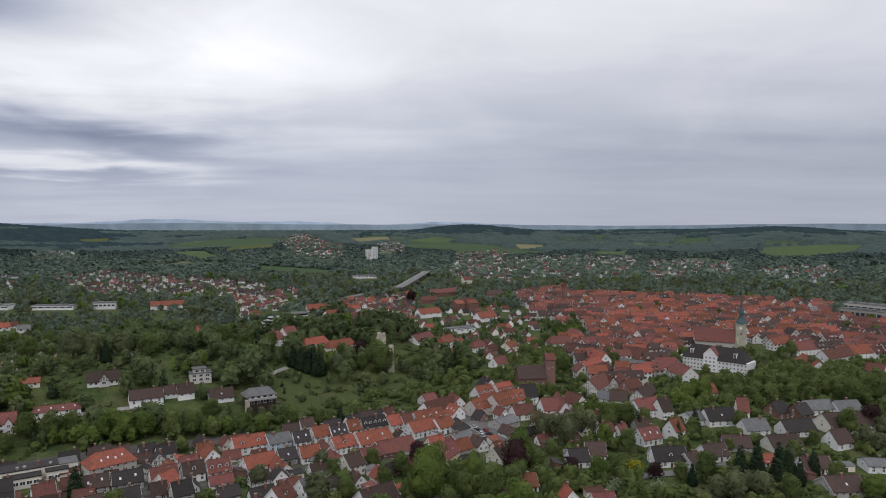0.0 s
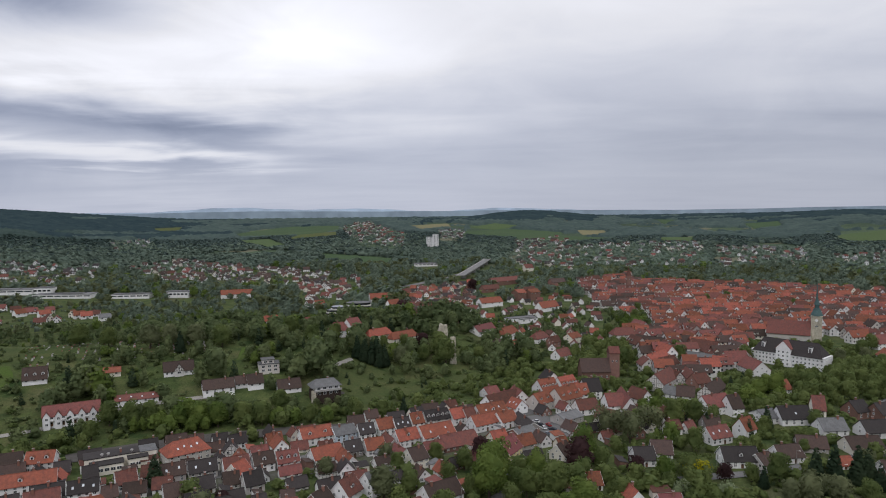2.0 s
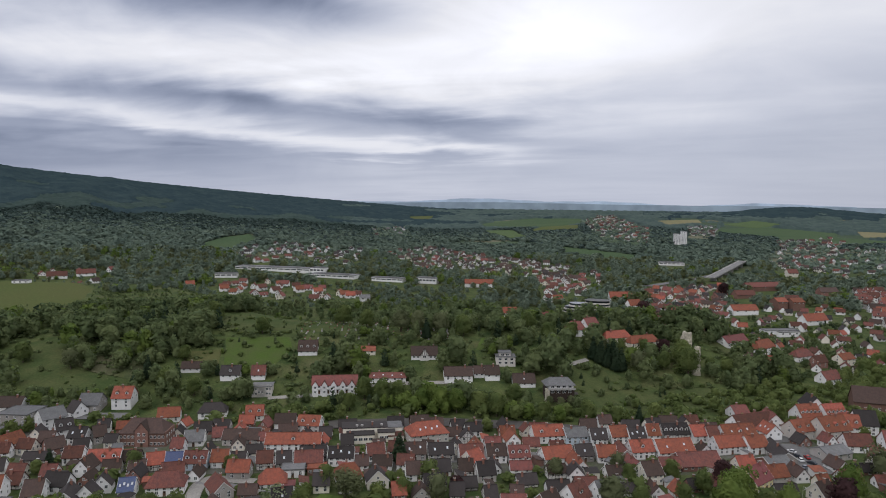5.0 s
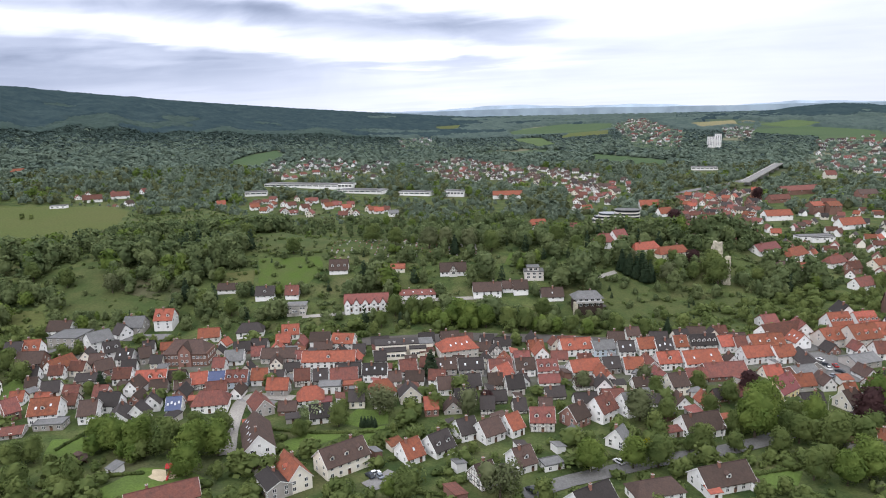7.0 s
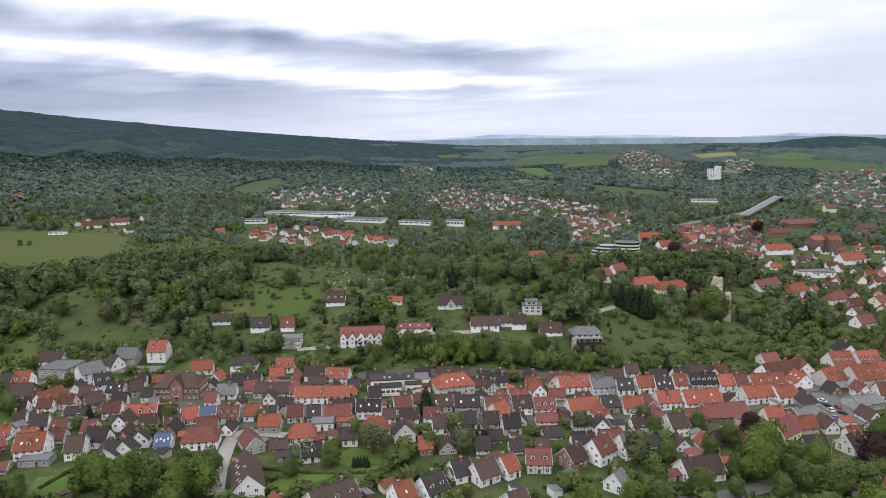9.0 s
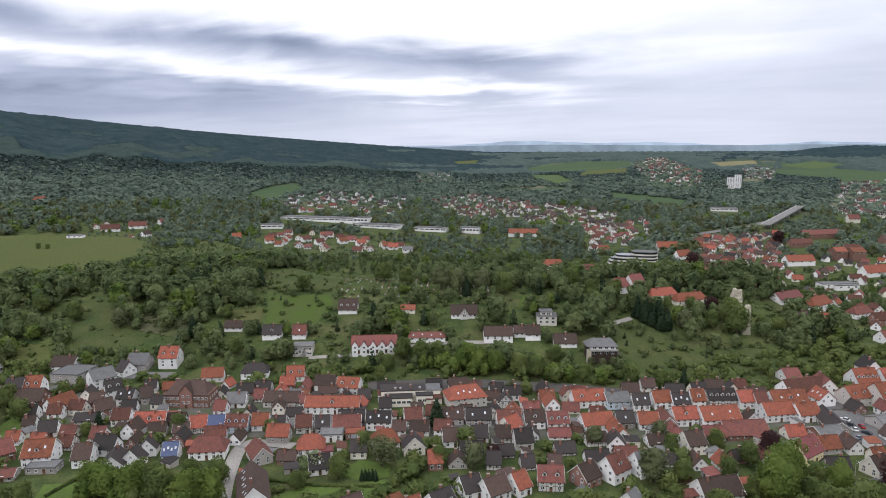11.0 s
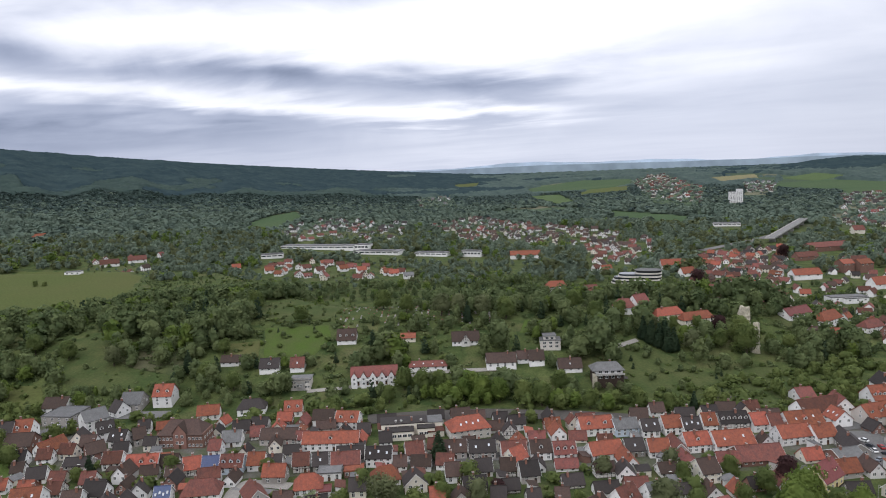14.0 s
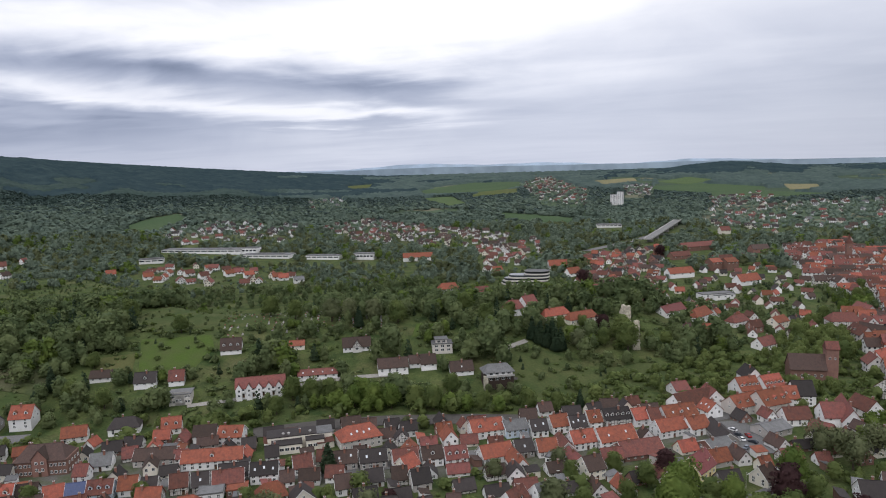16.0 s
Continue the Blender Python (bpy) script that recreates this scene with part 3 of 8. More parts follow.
def house(x, y, turn, L, W, eave, ridge, wall, roof, flags="", name="house", label="", group="houses of the valley town", level=None):
    """A house with its ridge along its own x axis. flags: h hipped, f flat, d3 dormers, s2 skylights."""
    d = math.hypot(x, y)
    level = level if level is not None else (2 if d < 345 else 1 if d < 640 else 0)
    hip, flat = "h" in flags, "f" in flags
    if not flat:
        W, eave = W * 1.05, eave * 0.86
    turn = (turn + 90) % 180 - 90
    z = float(terrain(x, y))
    base = tagged(new(name), label or f"{WALL[wall][0]} house {'under a' if not flat else 'with a flat'} {ROOF[roof][0]} {'roof' if flat else ('hipped ' if hip else '') + 'tiled roof'}", "house", group)
    base.matrix_world = pose(x, y, z, 0, 0, turn)
    half = L / 2 + (W * 0.3 if hip else 0)
    top = ridge if not (hip or flat) else eave
    CLEAR.append((x, y, turn, half, W / 2, (11 if z > 4 else 7) if d < 420 else 13 if z > 4 and d < 470 else 10 if d < 720 else 58))
    prof = [(-W / 2, -2.5), (W / 2, -2.5), (W / 2, eave - 0.05)] + ([(0, ridge - 0.26)] if top == ridge else []) + [(-W / 2, eave - 0.05)]
    walls = part("wall", Shape().prism(prof, -half, half).mesh("wall", WALL[wall][1]), base)
    part("roof", roof_mesh(L, W, eave, ridge, roof, hip, flat), base)
    if level == 2 and not flat and not hip:
        foot = eave - 0.5 * (ridge - eave) / (W / 2)
        board = Shape().prism([(0, ridge - 0.04), (-W / 2 - 0.5, foot - 0.04), (-W / 2 - 0.5, foot - 0.32), (0, ridge - 0.32), (W / 2 + 0.5, foot - 0.32), (W / 2 + 0.5, foot - 0.04)], -0.03, 0.03).mesh("bargeboard", WHITE_FRAME)
        for sx in (-1, 1):
            part("bargeboard", board, base, pose(sx * (L / 2 + 0.39), 0, 0))
    if wall == "t" and level:
        part("timber_frame", timber_mesh(2 * half, W, eave, ridge if top == ridge else eave + 0.01), base)
    rnd = random.Random(int(x * 7 + y * 13))
    if not flat and level:
        cx = rnd.uniform(-0.3, 0.3) * L
        part("chimney", CHIMNEY, base, pose(cx, rnd.choice((-0.7, 0.7)), ridge))
    floors = 1 if eave < 3.1 else 2 if eave < 5.8 else 3
    step = (eave - 0.3) / floors
    front = -1 if abs(turn) < 90 else 1
    if level == 0:
        n = max(2, min(3, round(2 * half / 5)))
        for i in range(n):
            part("window", WINDOW_WIDE, base, pose(-half + (i + 0.5) * 2 * half / n, -W / 2 - 0.03, eave - 2.0))
    else:
        gap = 3.0 if level == 2 else 4.2
        n = max(2, round(2 * half / gap))
        for k in range(floors):
            zz = min(0.3 + step * k + step * 0.32, eave - 1.62)
            for i in range(n):
                px = -half + (i + 0.5) * 2 * half / n
                if k == 0 and i == n // 2 and level == 2:
                    part("door", DOOR, base, pose(px, -W / 2 - 0.03, 0.1))
                else:
                    part("window", WINDOW, base, pose(px, -W / 2 - 0.03, zz))
                if level == 2 and i % 2 == 0:
                    part("window", WINDOW, base, pose(px, W / 2 + 0.03, zz, 0, 0, 180))
            for sx in (-1, 1):
                if level == 1 and k < floors - 1:
                    continue
                for py in ((-W / 4, W / 4) if level == 2 or sx > 0 else (0,)):
                    part("window", WINDOW, base, pose(sx * (half + 0.03), py, zz, 0, 0, 90 * sx))
        if top == ridge and ridge - eave > 3:
            for sx in (-1, 1):
                part("window", WINDOW_SMALL, base, pose(sx * (half + 0.03), 0, eave + 0.5, 0, 0, 90 * sx))
    if level:
        rise = (ridge - eave) / (W / 2)
        slope = math.degrees(math.atan(rise))
        for key, count in zip(flags, flags[1:]):
            if key == "d":
                if (wall, roof) not in DORMERS:
                    DORMERS[wall, roof] = dormer_mesh(wall, roof)
                n = int(count)
                for i in range(n):
                    yy = -W / 2 * 0.72
                    part("dormer", DORMERS[wall, roof], base, pose(-L / 2 + (i + 0.5) * L / n, yy, ridge + rise * yy - 0.35))
            if key == "s":
                n = int(count)
                for i in range(n):
                    yy = -W / 2 * (0.5 if i % 2 else 0.62)
                    part("skylight", SKY_PANE, base, pose(-L / 2 + (i + 0.5) * L / n, yy, ridge + rise * yy + 0.02, slope))
    return base


# ---- ground, fields, roads ----
ground = tagged(new("ground", ground_mesh()), "green valley ground with grass, gardens and bare soil", "ground", kind="structure")
ground.data.materials.append(ground_material())
ground.data.materials.append(FOREST_HAZE)


def forest_floor():
    """Woodland floor in haze-tinted forest colour, where the mountain and the far woods stand."""
    c = np.empty(len(ground.data.polygons) * 3)
    ground.data.polygons.foreach_get("center", c)
    c = c.reshape(-1, 3)
    d, az = np.hypot(c[:, 0], c[:, 1]), np.degrees(np.arctan2(-c[:, 0], c[:, 1]))
    wood = (d > 2200) & (az > 26) & (az < 120)
    ground.data.polygons.foreach_set("material_index", wood.astype(np.int32))


forest_floor()
FREE = []  # polygons without trees
MEADOWS = []  # open fields that show between woods
BUSHY = []  # grass with scattered bushes
LOW = []  # suburbs, with low garden trees


def inside(poly, x, y):
    hit = np.zeros(np.shape(x), bool)
    n = len(poly)
    for i in range(n):
        (ax, ay), (bx, by) = poly[i], poly[(i + 1) % n]
        if ay != by:
            hit ^= ((ay > y) != (by > y)) & (x < (bx - ax) * (y - ay) / (by - ay) + ax)
    return hit


def field(kind, poly, label, bushy=False):
    """A sheet of grass or crop laid on the ground: a fan of rings round its middle."""
    (BUSHY if bushy else FREE).append(poly)
    if math.hypot(*poly[0]) > 500 and not bushy:
        MEADOWS.append(poly)
    cx, cy = sum(p[0] for p in poly) / len(poly), sum(p[1] for p in poly) / len(poly)
    edge = []
    for (ax, ay), (bx, by) in zip(poly, poly[1:] + poly[:1]):
        for k in range(8):
            w = noise.noise((ax * 0.1 + k, ay * 0.1, 3.3)) * 0.03 if k else 0
            edge.append((ax + (bx - ax) * k / 8 + w * (by - ay), ay + (by - ay) * k / 8 - w * (bx - ax)))
    n, rings = len(edge), 10
    lift = 0.08 if kind == "yard" else 0.12 + math.hypot(cx, cy) * 0.0007
    verts = []
    for r in range(1, rings + 1):
        for ex, ey in edge:
            x, y = cx + (ex - cx) * r / rings, cy + (ey - cy) * r / rings
            verts.append((x, y, float(terrain(x, y)) + (lift if r < rings else -0.6)))
    verts.append((cx, cy, float(terrain(cx, cy)) + lift))
    faces = [(len(verts) - 1, i, (i + 1) % n) for i in range(n)]
    faces += [(r * n + i, (r + 1) * n + i, (r + 1) * n + (i + 1) % n, r * n + (i + 1) % n) for r in range(rings - 1) for i in range(n)]
    sheet = mesh_of("meadow", verts, faces, [FIELDS[kind]], smooth=True)
    if sheet.polygons[0].normal.z < 0:
        sheet.flip_normals()
    return tagged(new("meadow", sheet), label, "meadow", kind="structure")


def road(mat, width, line, label):
    pts = []
    for (ax, ay), (bx, by) in zip(line, line[1:]):
        n = max(2, int(math.hypot(bx - ax, by - ay) / 6))
        pts += [(ax + (bx - ax) * k / n, ay + (by - ay) * k / n) for k in range(n)]
    pts.append(line[-1])
    s = [pts[0]] + [((a[0] + 2 * b[0] + c[0]) / 4, (a[1] + 2 * b[1] + c[1]) / 4) for a, b, c in zip(pts, pts[1:], pts[2:])] + [pts[-1]]
    verts, faces, left, right = [], [], [], []
    for i, (x, y) in enumerate(s):
        a, b = s[max(i - 1, 0)], s[min(i + 1, len(s) - 1)]
        d = math.hypot(b[0] - a[0], b[1] - a[1]) or 1
        nx, ny = -(b[1] - a[1]) / d, (b[0] - a[0]) / d
        lift = 0.2 + math.hypot(x, y) * 0.0004
        for k in (-0.5, 0, 0.5):
            px, py = x + nx * width * k, y + ny * width * k
            verts.append((px, py, float(terrain(px, py)) + lift))
        left.append((x - nx * (width / 2 + 1), y - ny * (width / 2 + 1)))
        right.append((x + nx * (width / 2 + 1), y + ny * (width / 2 + 1)))
    for i in range(len(s) - 1):
        for k in (0, 1):
            faces.append((i * 3 + k, i * 3 + 3 + k, i * 3 + 4 + k, i * 3 + 1 + k))
    for i in range(len(s) - 1):
        FREE.append((left[i], left[i + 1], right[i + 1], right[i]))
    return tagged(new("road", mesh_of("road", verts, faces, [mat], smooth=True)), label, "road", kind="structure")


field("meadow", ((-848.7, 393.5), (-970.1, 532.8), (-888.2, 576.2), (-631.5, 482.1), (-555.3, 408.9), (-519.2, 347.4), (-545.7, 294.6), (-559, 253.9)), "wide mown meadow on the plateau beyond the trees")
field("scrub", ((-440.2, 279.3), (-425.3, 300.7), (-386.0, 273.4), (-361.5, 270.8), (-337.4, 275.8), (-329.0, 268.5), (-341.6, 258.7), (-384.4, 237.9), (-405.2, 249.9)), "open grass slope between hillside woods", True)
field("lawn", ((-325.2, 341.5), (-286.8, 363.1), (-273.5, 348.8), (-270.8, 327.8), (-299.9, 311.3)), "grassy clearing on the garden hillside", True)
field("scrub", ((-359.1, 371.8), (-418.7, 525.5), (-346.2, 546.2), (-243.0, 406.6), (-276.9, 372.3), (-325.5, 353.0)), "open cemetery lawn on the hill", True)
field("scrub", ((-98.3, 381.5), (-113.0, 415.1), (-88.5, 424.6), (-59.4, 414.8), (-21.4, 450.4), (-3.4, 428.4), (-26.3, 395.1), (-81.8, 367.1)), "steep grass bank below the ruin", True)
field("meadow", ((-422.0, 226.8), (-402.9, 235.8), (-371.9, 224.4), (-391.1, 208.8)), "hillside grass at the end of the town", True)
field("dry", ((-327.5, 306.1), (-329.5, 315.8), (-313.5, 327.8), (-300, 308.8)), "patch of dry yellowish grass on the hillside", True)
field("lawn", ((-169, 402.7), (-172.6, 421.2), (-155.8, 431), (-151.1, 412.8)), "small lawn between cemetery trees")
field("bright", ((-826, 2036), (-721, 2034), (-567, 1710), (-590, 1646), (-756, 1909)), "bright green field on a gentle slope")
field("green", ((-1036, 2522), (-991, 3109), (-658, 2675), (-598, 2430), (-618, 2247), (-722, 2207), (-916, 2285)), "blue-green crop field on the far hill")
field("meadow", ((-651, 1990), (-682, 2203), (-570, 2280), (-496, 1998), (-613, 1927)), "pale green field beside the far suburb")
field("green", ((-417, 1499), (-340, 1465), (-238, 1418), (-222, 1352), (-313, 1352), (-385, 1405)), "long green meadow below the suburb")
field("green", ((-1037, 1025), (-1087, 1152), (-1107, 1259), (-1006, 1161), (-947, 1002), (-986, 997)), "green slope at the edge of the forest")
field("meadow", ((-1437, 2659), (-1471, 2989), (-1325, 2659), (-1335, 2500)), "small meadow in the woods")
field("tan", ((-366, 2610), (-231, 2806), (-208, 2655), (-306, 2452)), "pale fallow field beyond the suburb")
field("green", ((-165, 2437), (-2, 2527), (207, 2397), (192, 2210), (0, 2150), (-120, 2247)), "wide green field below the hill")
field("bright", ((-142, 2623), (-39, 2759), (65, 2626), (-34, 2490)), "green meadow climbing the wooded hill")
field("bright", ((981, 2072), (1160, 2179), (1276, 2239), (1409, 2257), (1197, 1969), (967, 1787), (881, 1795), (906, 1947)), "bright meadow on the far hillside")
field("bright", ((475, 2136), (578, 2119), (531, 1936), (436, 1944)), "pale green strip of meadow")
field("green", ((902, 2656), (1046, 2684), (971, 2464), (862, 2420)), "green field between wooded hills")
field("tan", ((263, 2503), (370, 2518), (358, 2369), (260, 2290)), "tan ploughed field before the hill")
field("green", ((661, 3091), (746, 2965), (647, 2803)), "green field high on the hill")
field("green", ((20, 2236), (107, 2302), (215, 2222), (364, 2113), (191, 1971), (42, 1976)), "green fields before the wooded hill")
field("bright", ((-829.9, 950.3), (-813.3, 993.8), (-786.8, 968.8), (-799.2, 922)), "strip of green grass near the works")
field("garden", ((-5.0, 224.8), (-2.0, 234.0), (8.9, 237.2), (7.3, 226.0), (-3.1, 220.3)), "bright mown lawn of a back garden")
field("garden", ((-239.3, 132.8), (-247.2, 141.1), (-236.8, 148.0), (-228.6, 144.6), (-229.7, 134.1)), "bright mown lawn of a back garden")
field("garden", ((-156.2, 214.0), (-141.7, 217.4), (-135.8, 208.0), (-143.7, 199.9), (-154.6, 200.1)), "bright mown lawn of a back garden")
field("yard", ((-390.6, 204.9), (-274.5, 220.4), (-204.7, 289.0), (-165.4, 231.7), (-211.7, 203.1), (-268.6, 183.9), (-314.6, 162.8)), "grey paved yards with weeds behind the row houses", True)
field("yard", ((-180.3, 263.2), (-99.4, 299.8), (-30.7, 330.5), (28.3, 393.1), (40.7, 362.5), (7.8, 311.5), (-63.2, 285.4), (-129.0, 248.8), (-158.6, 235.0)), "grey paved yards and parking between the houses", True)
field("garden", ((-198.8, 123.6), (-197.8, 142.4), (-182.5, 148.8), (-169.7, 147.5), (-181.6, 127.4), (-195.1, 121)), "worn playground lawn")
field("garden", ((-235.4, 129.4), (-245.6, 140.1), (-237.9, 148.8), (-222.3, 142.4), (-222.1, 129.2)), "bright mown lawn of a back garden")
field("garden", ((-167.4, 172.1), (-158.8, 191.1), (-145.1, 194.4), (-150.8, 180.9), (-161.4, 168.5)), "bright mown lawn of a back garden")
field("garden", ((-145.2, 197.5), (-136.6, 206.8), (-127, 194), (-136.6, 186.7)), "bright mown lawn of a back garden")
field("garden", ((-6.1, 215.8), (-7, 230.6), (4.8, 234.6), (6.5, 223.3)), "bright mown lawn of a back garden")
field("garden", ((-212.3, 167.1), (-206.2, 174.3), (-196.5, 166.8), (-204.5, 160.4)), "bright mown lawn of a back garden")
field("garden", ((-316.8, 161.6), (-328.3, 178.8), (-302.1, 168.3), (-297.3, 150.6)), "bright mown lawn of a back garden")
road(ASPHALT, 7, ((-70.4, 182.9), (-59.4, 198.1), (-46.1, 212.4), (-33.6, 225.9), (-16.7, 240), (-5.6, 252.2), (8.9, 271.3), (23.5, 289.2), (37.6, 306)), "asphalt residential street along the gardens")
road(ASPHALT, 6, ((70.4, 278.1), (92.7, 284.5), (113.7, 288.6), (140.6, 304.4), (168.9, 313.7)), "asphalt residential street")
road(PAVING, 6, ((-176, 161.6), (-189.5, 176.7), (-204.3, 196.9), (-207.1, 205.2), (-186.4, 210.8)), "pale concrete drive beside a long house")
road(ROADWAY, 7, ((-117.8, 165.4), (-114.9, 172.9), (-114.4, 177.5)), "worn tarmac yard beside the apartment house")
road(ROADWAY, 4, ((-207.1, 200.1), (-187.2, 204.4), (-171.7, 207.7), (-163.2, 215.8)), "tarmac lane behind the gardens")
road(RAIL_BED, 13, ((-201.3, 284.1), (-176.3, 301.3), (-149.5, 316.2), (-104, 332.4), (-81.8, 337.4)), "dark railway yard at the foot of the bank")
road(ASPHALT, 9, ((-382.9, 187.3), (-344.2, 188.3), (-339.9, 216.3), (-331.9, 231.1), (-303.9, 245.7)), "asphalt street through the end of the town")
road(ASPHALT, 8, ((-256.7, 205.2), (-227, 218.8), (-192.7, 234.4), (-158.9, 249.9), (-122.6, 271), (-89, 294)), "main street between the house rows")
road(ASPHALT, 8, ((-89, 294), (-66.2, 309.9), (-40.3, 325.8), (-14.2, 344.2), (7.6, 366.2), (22.8, 378.5)), "main street between the house rows")
road(ASPHALT, 16, ((12.6, 362.3), (17.7, 352), (20.9, 337.9), (23.6, 327.6)), "asphalt car park between the houses")
road(PAVING, 3.4, ((-252.3, 297.5), (-231.9, 311.5), (-212.9, 331.6), (-188.1, 350.3), (-163.8, 363.3)), "narrow lane along the hillside houses")
road(PAVING, 3.6, ((-113.8, 409), (-107.2, 418), (-100.7, 428.1)), "pale lane climbing the hill")
road(RAIL_BED, 3, ((-40.2, 389.2), (-69.5, 380.7), (-93.4, 385.8), (-114, 385.8)), "narrow lane on the bank")
road(ASPHALT, 14, ((-150.4, 998.5), (-121.2, 1068.3), (-95, 1122.8), (-68.1, 1198.2)), "approach road of the valley bridge")


# ---- buildings of their own kind ----
def windows_grid(base, mesh, n, floors, x0, x1, y, z0, step, turn=0, name="window"):
    """Rows of windows on a wall at local y (turn 0) that faces -y, or turned with the wall."""
    m = pose(0, 0, 0, 0, 0, turn)
    for k in range(floors):
        for i in range(n):
            part(name, mesh, base, m @ pose(x0 + (i + 0.5) * (x1 - x0) / n, y, z0 + k * step))


def site(name, x, y, turn, label, category, half=12.0, deep=8.0, front=6):
    base = tagged(new(name), label, category)
    base.matrix_world = pose(x, y, float(terrain(x, y)), 0, 0, turn)
    CLEAR.append((x, y, turn, half, deep, front))
    return base


def granary():
    """The long white hall with the black roof and a gabled middle bay."""
    base = site("granary_hall", 202, 495, -44, "long white four-storey granary hall under a black hipped roof", "hall", 26, 9, 12)
    part("wall", Shape().box(-25, -7.5, -2, 25, 7.5, 9.5).mesh("wall", WALL["w"][1]), base)
    part("roof", roof_mesh(37.4, 15, 9.5, 18, "k", True, False), base)
    s = Shape().prism([(-5, 0), (5, 0), (5, 13), (0, 18), (-5, 13)], 0, 8, m=pose(-2, -8.1, 0, 0, 0, 90))
    part("middle_bay", s.mesh("middle_bay", WALL["w"][1]), base)
    s = Shape().prism([(-5.5, 12.6), (0, 18.3), (5.5, 12.6), (5.5, 12.3), (0, 18.0), (-5.5, 12.3)][::-1], -0.4, 9, m=pose(-2, -8.1, 0, 0, 0, 90))
    part("bay_roof", s.mesh("bay_roof", ROOF["r"][1]), base)
    windows_grid(base, WINDOW, 7, 3, -24.5, -7.5, -7.55, 1.2, 2.7)
    windows_grid(base, WINDOW, 8, 3, 3.5, 24.5, -7.55, 1.2, 2.7)
    windows_grid(base, WINDOW, 3, 4, -6.5, 2.5, -8.15, 1.2, 2.8)
    windows_grid(base, WINDOW_SMALL, 4, 3, -6.5, 6.5, -25.05, 1.5, 2.7, -90)
    windows_grid(base, WINDOW_SMALL, 4, 3, -6.5, 6.5, -25.05, 1.5, 2.7, 90)
    tall = Shape().box(-1.1, 0, 0, 1.1, 4, 5).prism([(-0.2, 5), (4, 5), (4, 5.3), (-0.2, 5.6)], -1.3, 1.3, 1).box(-0.7, -0.05, 0.8, -0.1, 0, 4.2, 2).box(0.1, -0.05, 0.8, 0.7, 0, 4.2, 2).mesh("dormer", WALL["w"][1], ROOF["k"][1], GLASS)
    for px in (-17, 15):
        part("dormer", tall, base, pose(px, -5.6, 10.4))


def church():
    """Town church: stone tower with a stepped copper spire, and a great tiled nave."""
    x, y = 253, 571
    base = site("town_church", x, y, -25, "stone church tower with a green copper spire above red roofs", "church", 30, 10, 4)
    part("tower", Shape().box(-4, -4, -1, 4, 4, 24).box(-4.3, -4.3, 23.4, 4.3, 4.3, 24.2).mesh("tower", STONE), base)
    spire = Shape().lathe(((5.0, 24), (4.6, 25.2), (2.9, 28.5), (2.5, 30)), 8).lathe(((1.8, 30), (1.8, 33)), 8).lathe(((2.5, 33), (2.1, 34), (1.1, 37), (0.7, 41), (0.3, 47), (0.05, 51)), 8)
    part("spire", spire.mesh("spire", COPPER), base)
    part("nave", Shape().prism([(-9, -1), (9, -1), (9, 9), (0, 18.5), (-9, 9)], -36, -4).mesh("nave", WALL["G"][1]), base)
    part("nave_roof", Shape().prism([(-9.8, 8.6), (0, 19), (9.8, 8.6), (9.8, 8.2), (0, 18.6), (-9.8, 8.2)][::-1], -36.5, -4).mesh("nave_roof", ROOF["r"][1]), base)
    for turn in (0, 90, 180, 270):
        part("clock", Shape().lathe(((1.2, 0), (1.2, 0.15)), 16, m=pose(0, 0, 0, 90)).mesh("clock", WHITE_FRAME), base, pose(0, 0, 0, 0, 0, turn) @ pose(0, -4.02, 20.5))
        part("belfry_window", WINDOW_WIDE, base, pose(0, 0, 0, 0, 0, turn) @ pose(0, -4.05, 15))
    windows_grid(base, WINDOW_WIDE, 6, 1, -35, -5, -9.05, 3, 3)


def brick_church():
    base = site("brick_church", 62, 446, 8, "brown brick church with a stout tower among dark trees", "church", 16, 7, 3)
    part("nave", Shape().prism([(-5.5, -1), (5.5, -1), (5.5, 7), (0, 14), (-5.5, 7)], -14, 5).mesh("nave", WALL["B"][1]), base)
    part("nave_roof", Shape().prism([(-6.2, 6.5), (0, 14.4), (6.2, 6.5), (6.2, 6.1), (0, 14), (-6.2, 6.1)][::-1], -14.4, 5).mesh("nave_roof", ROOF["b"][1]), base)
    part("tower", Shape().box(5, -3.2, -1, 11.4, 3.2, 18).mesh("tower", WALL["B"][1]), base)
    part("tower_roof", Shape().prism([(-3.6, 18), (0, 22), (3.6, 18), (3.6, 17.6), (-3.6, 17.6)][::-1], 4.6, 11.8).mesh("tower_roof", ROOF["r"][1]), base)
    for px in (6.8, 9.6):
        part("window", WINDOW, base, pose(px, -3.25, 12))
    windows_grid(base, WINDOW, 5, 1, -13, 4, -5.55, 2.5, 3)


def brick_tower():
    base = site("brick_tower", 170.8, 950.5, 12, "slender red brick tower with a pointed tiled cap", "tower", 5, 5, 2)
    part("shaft", Shape().box(-3, -3, -1, 3, 3, 22).mesh("shaft", WALL["B"][1]), base)
    part("cap", Shape().lathe(((4.8, 21.5), (3.4, 24), (2, 26), (0.1, 33)), 4, m=pose(0, 0, 0, 0, 0, 0)).mesh("cap", ROOF["r"][1]), base)
    for turn in (0, 90, 180, 270):
        part("window", WINDOW, base, pose(0, 0, 0, 0, 0, turn) @ pose(0, -3.05, 16))


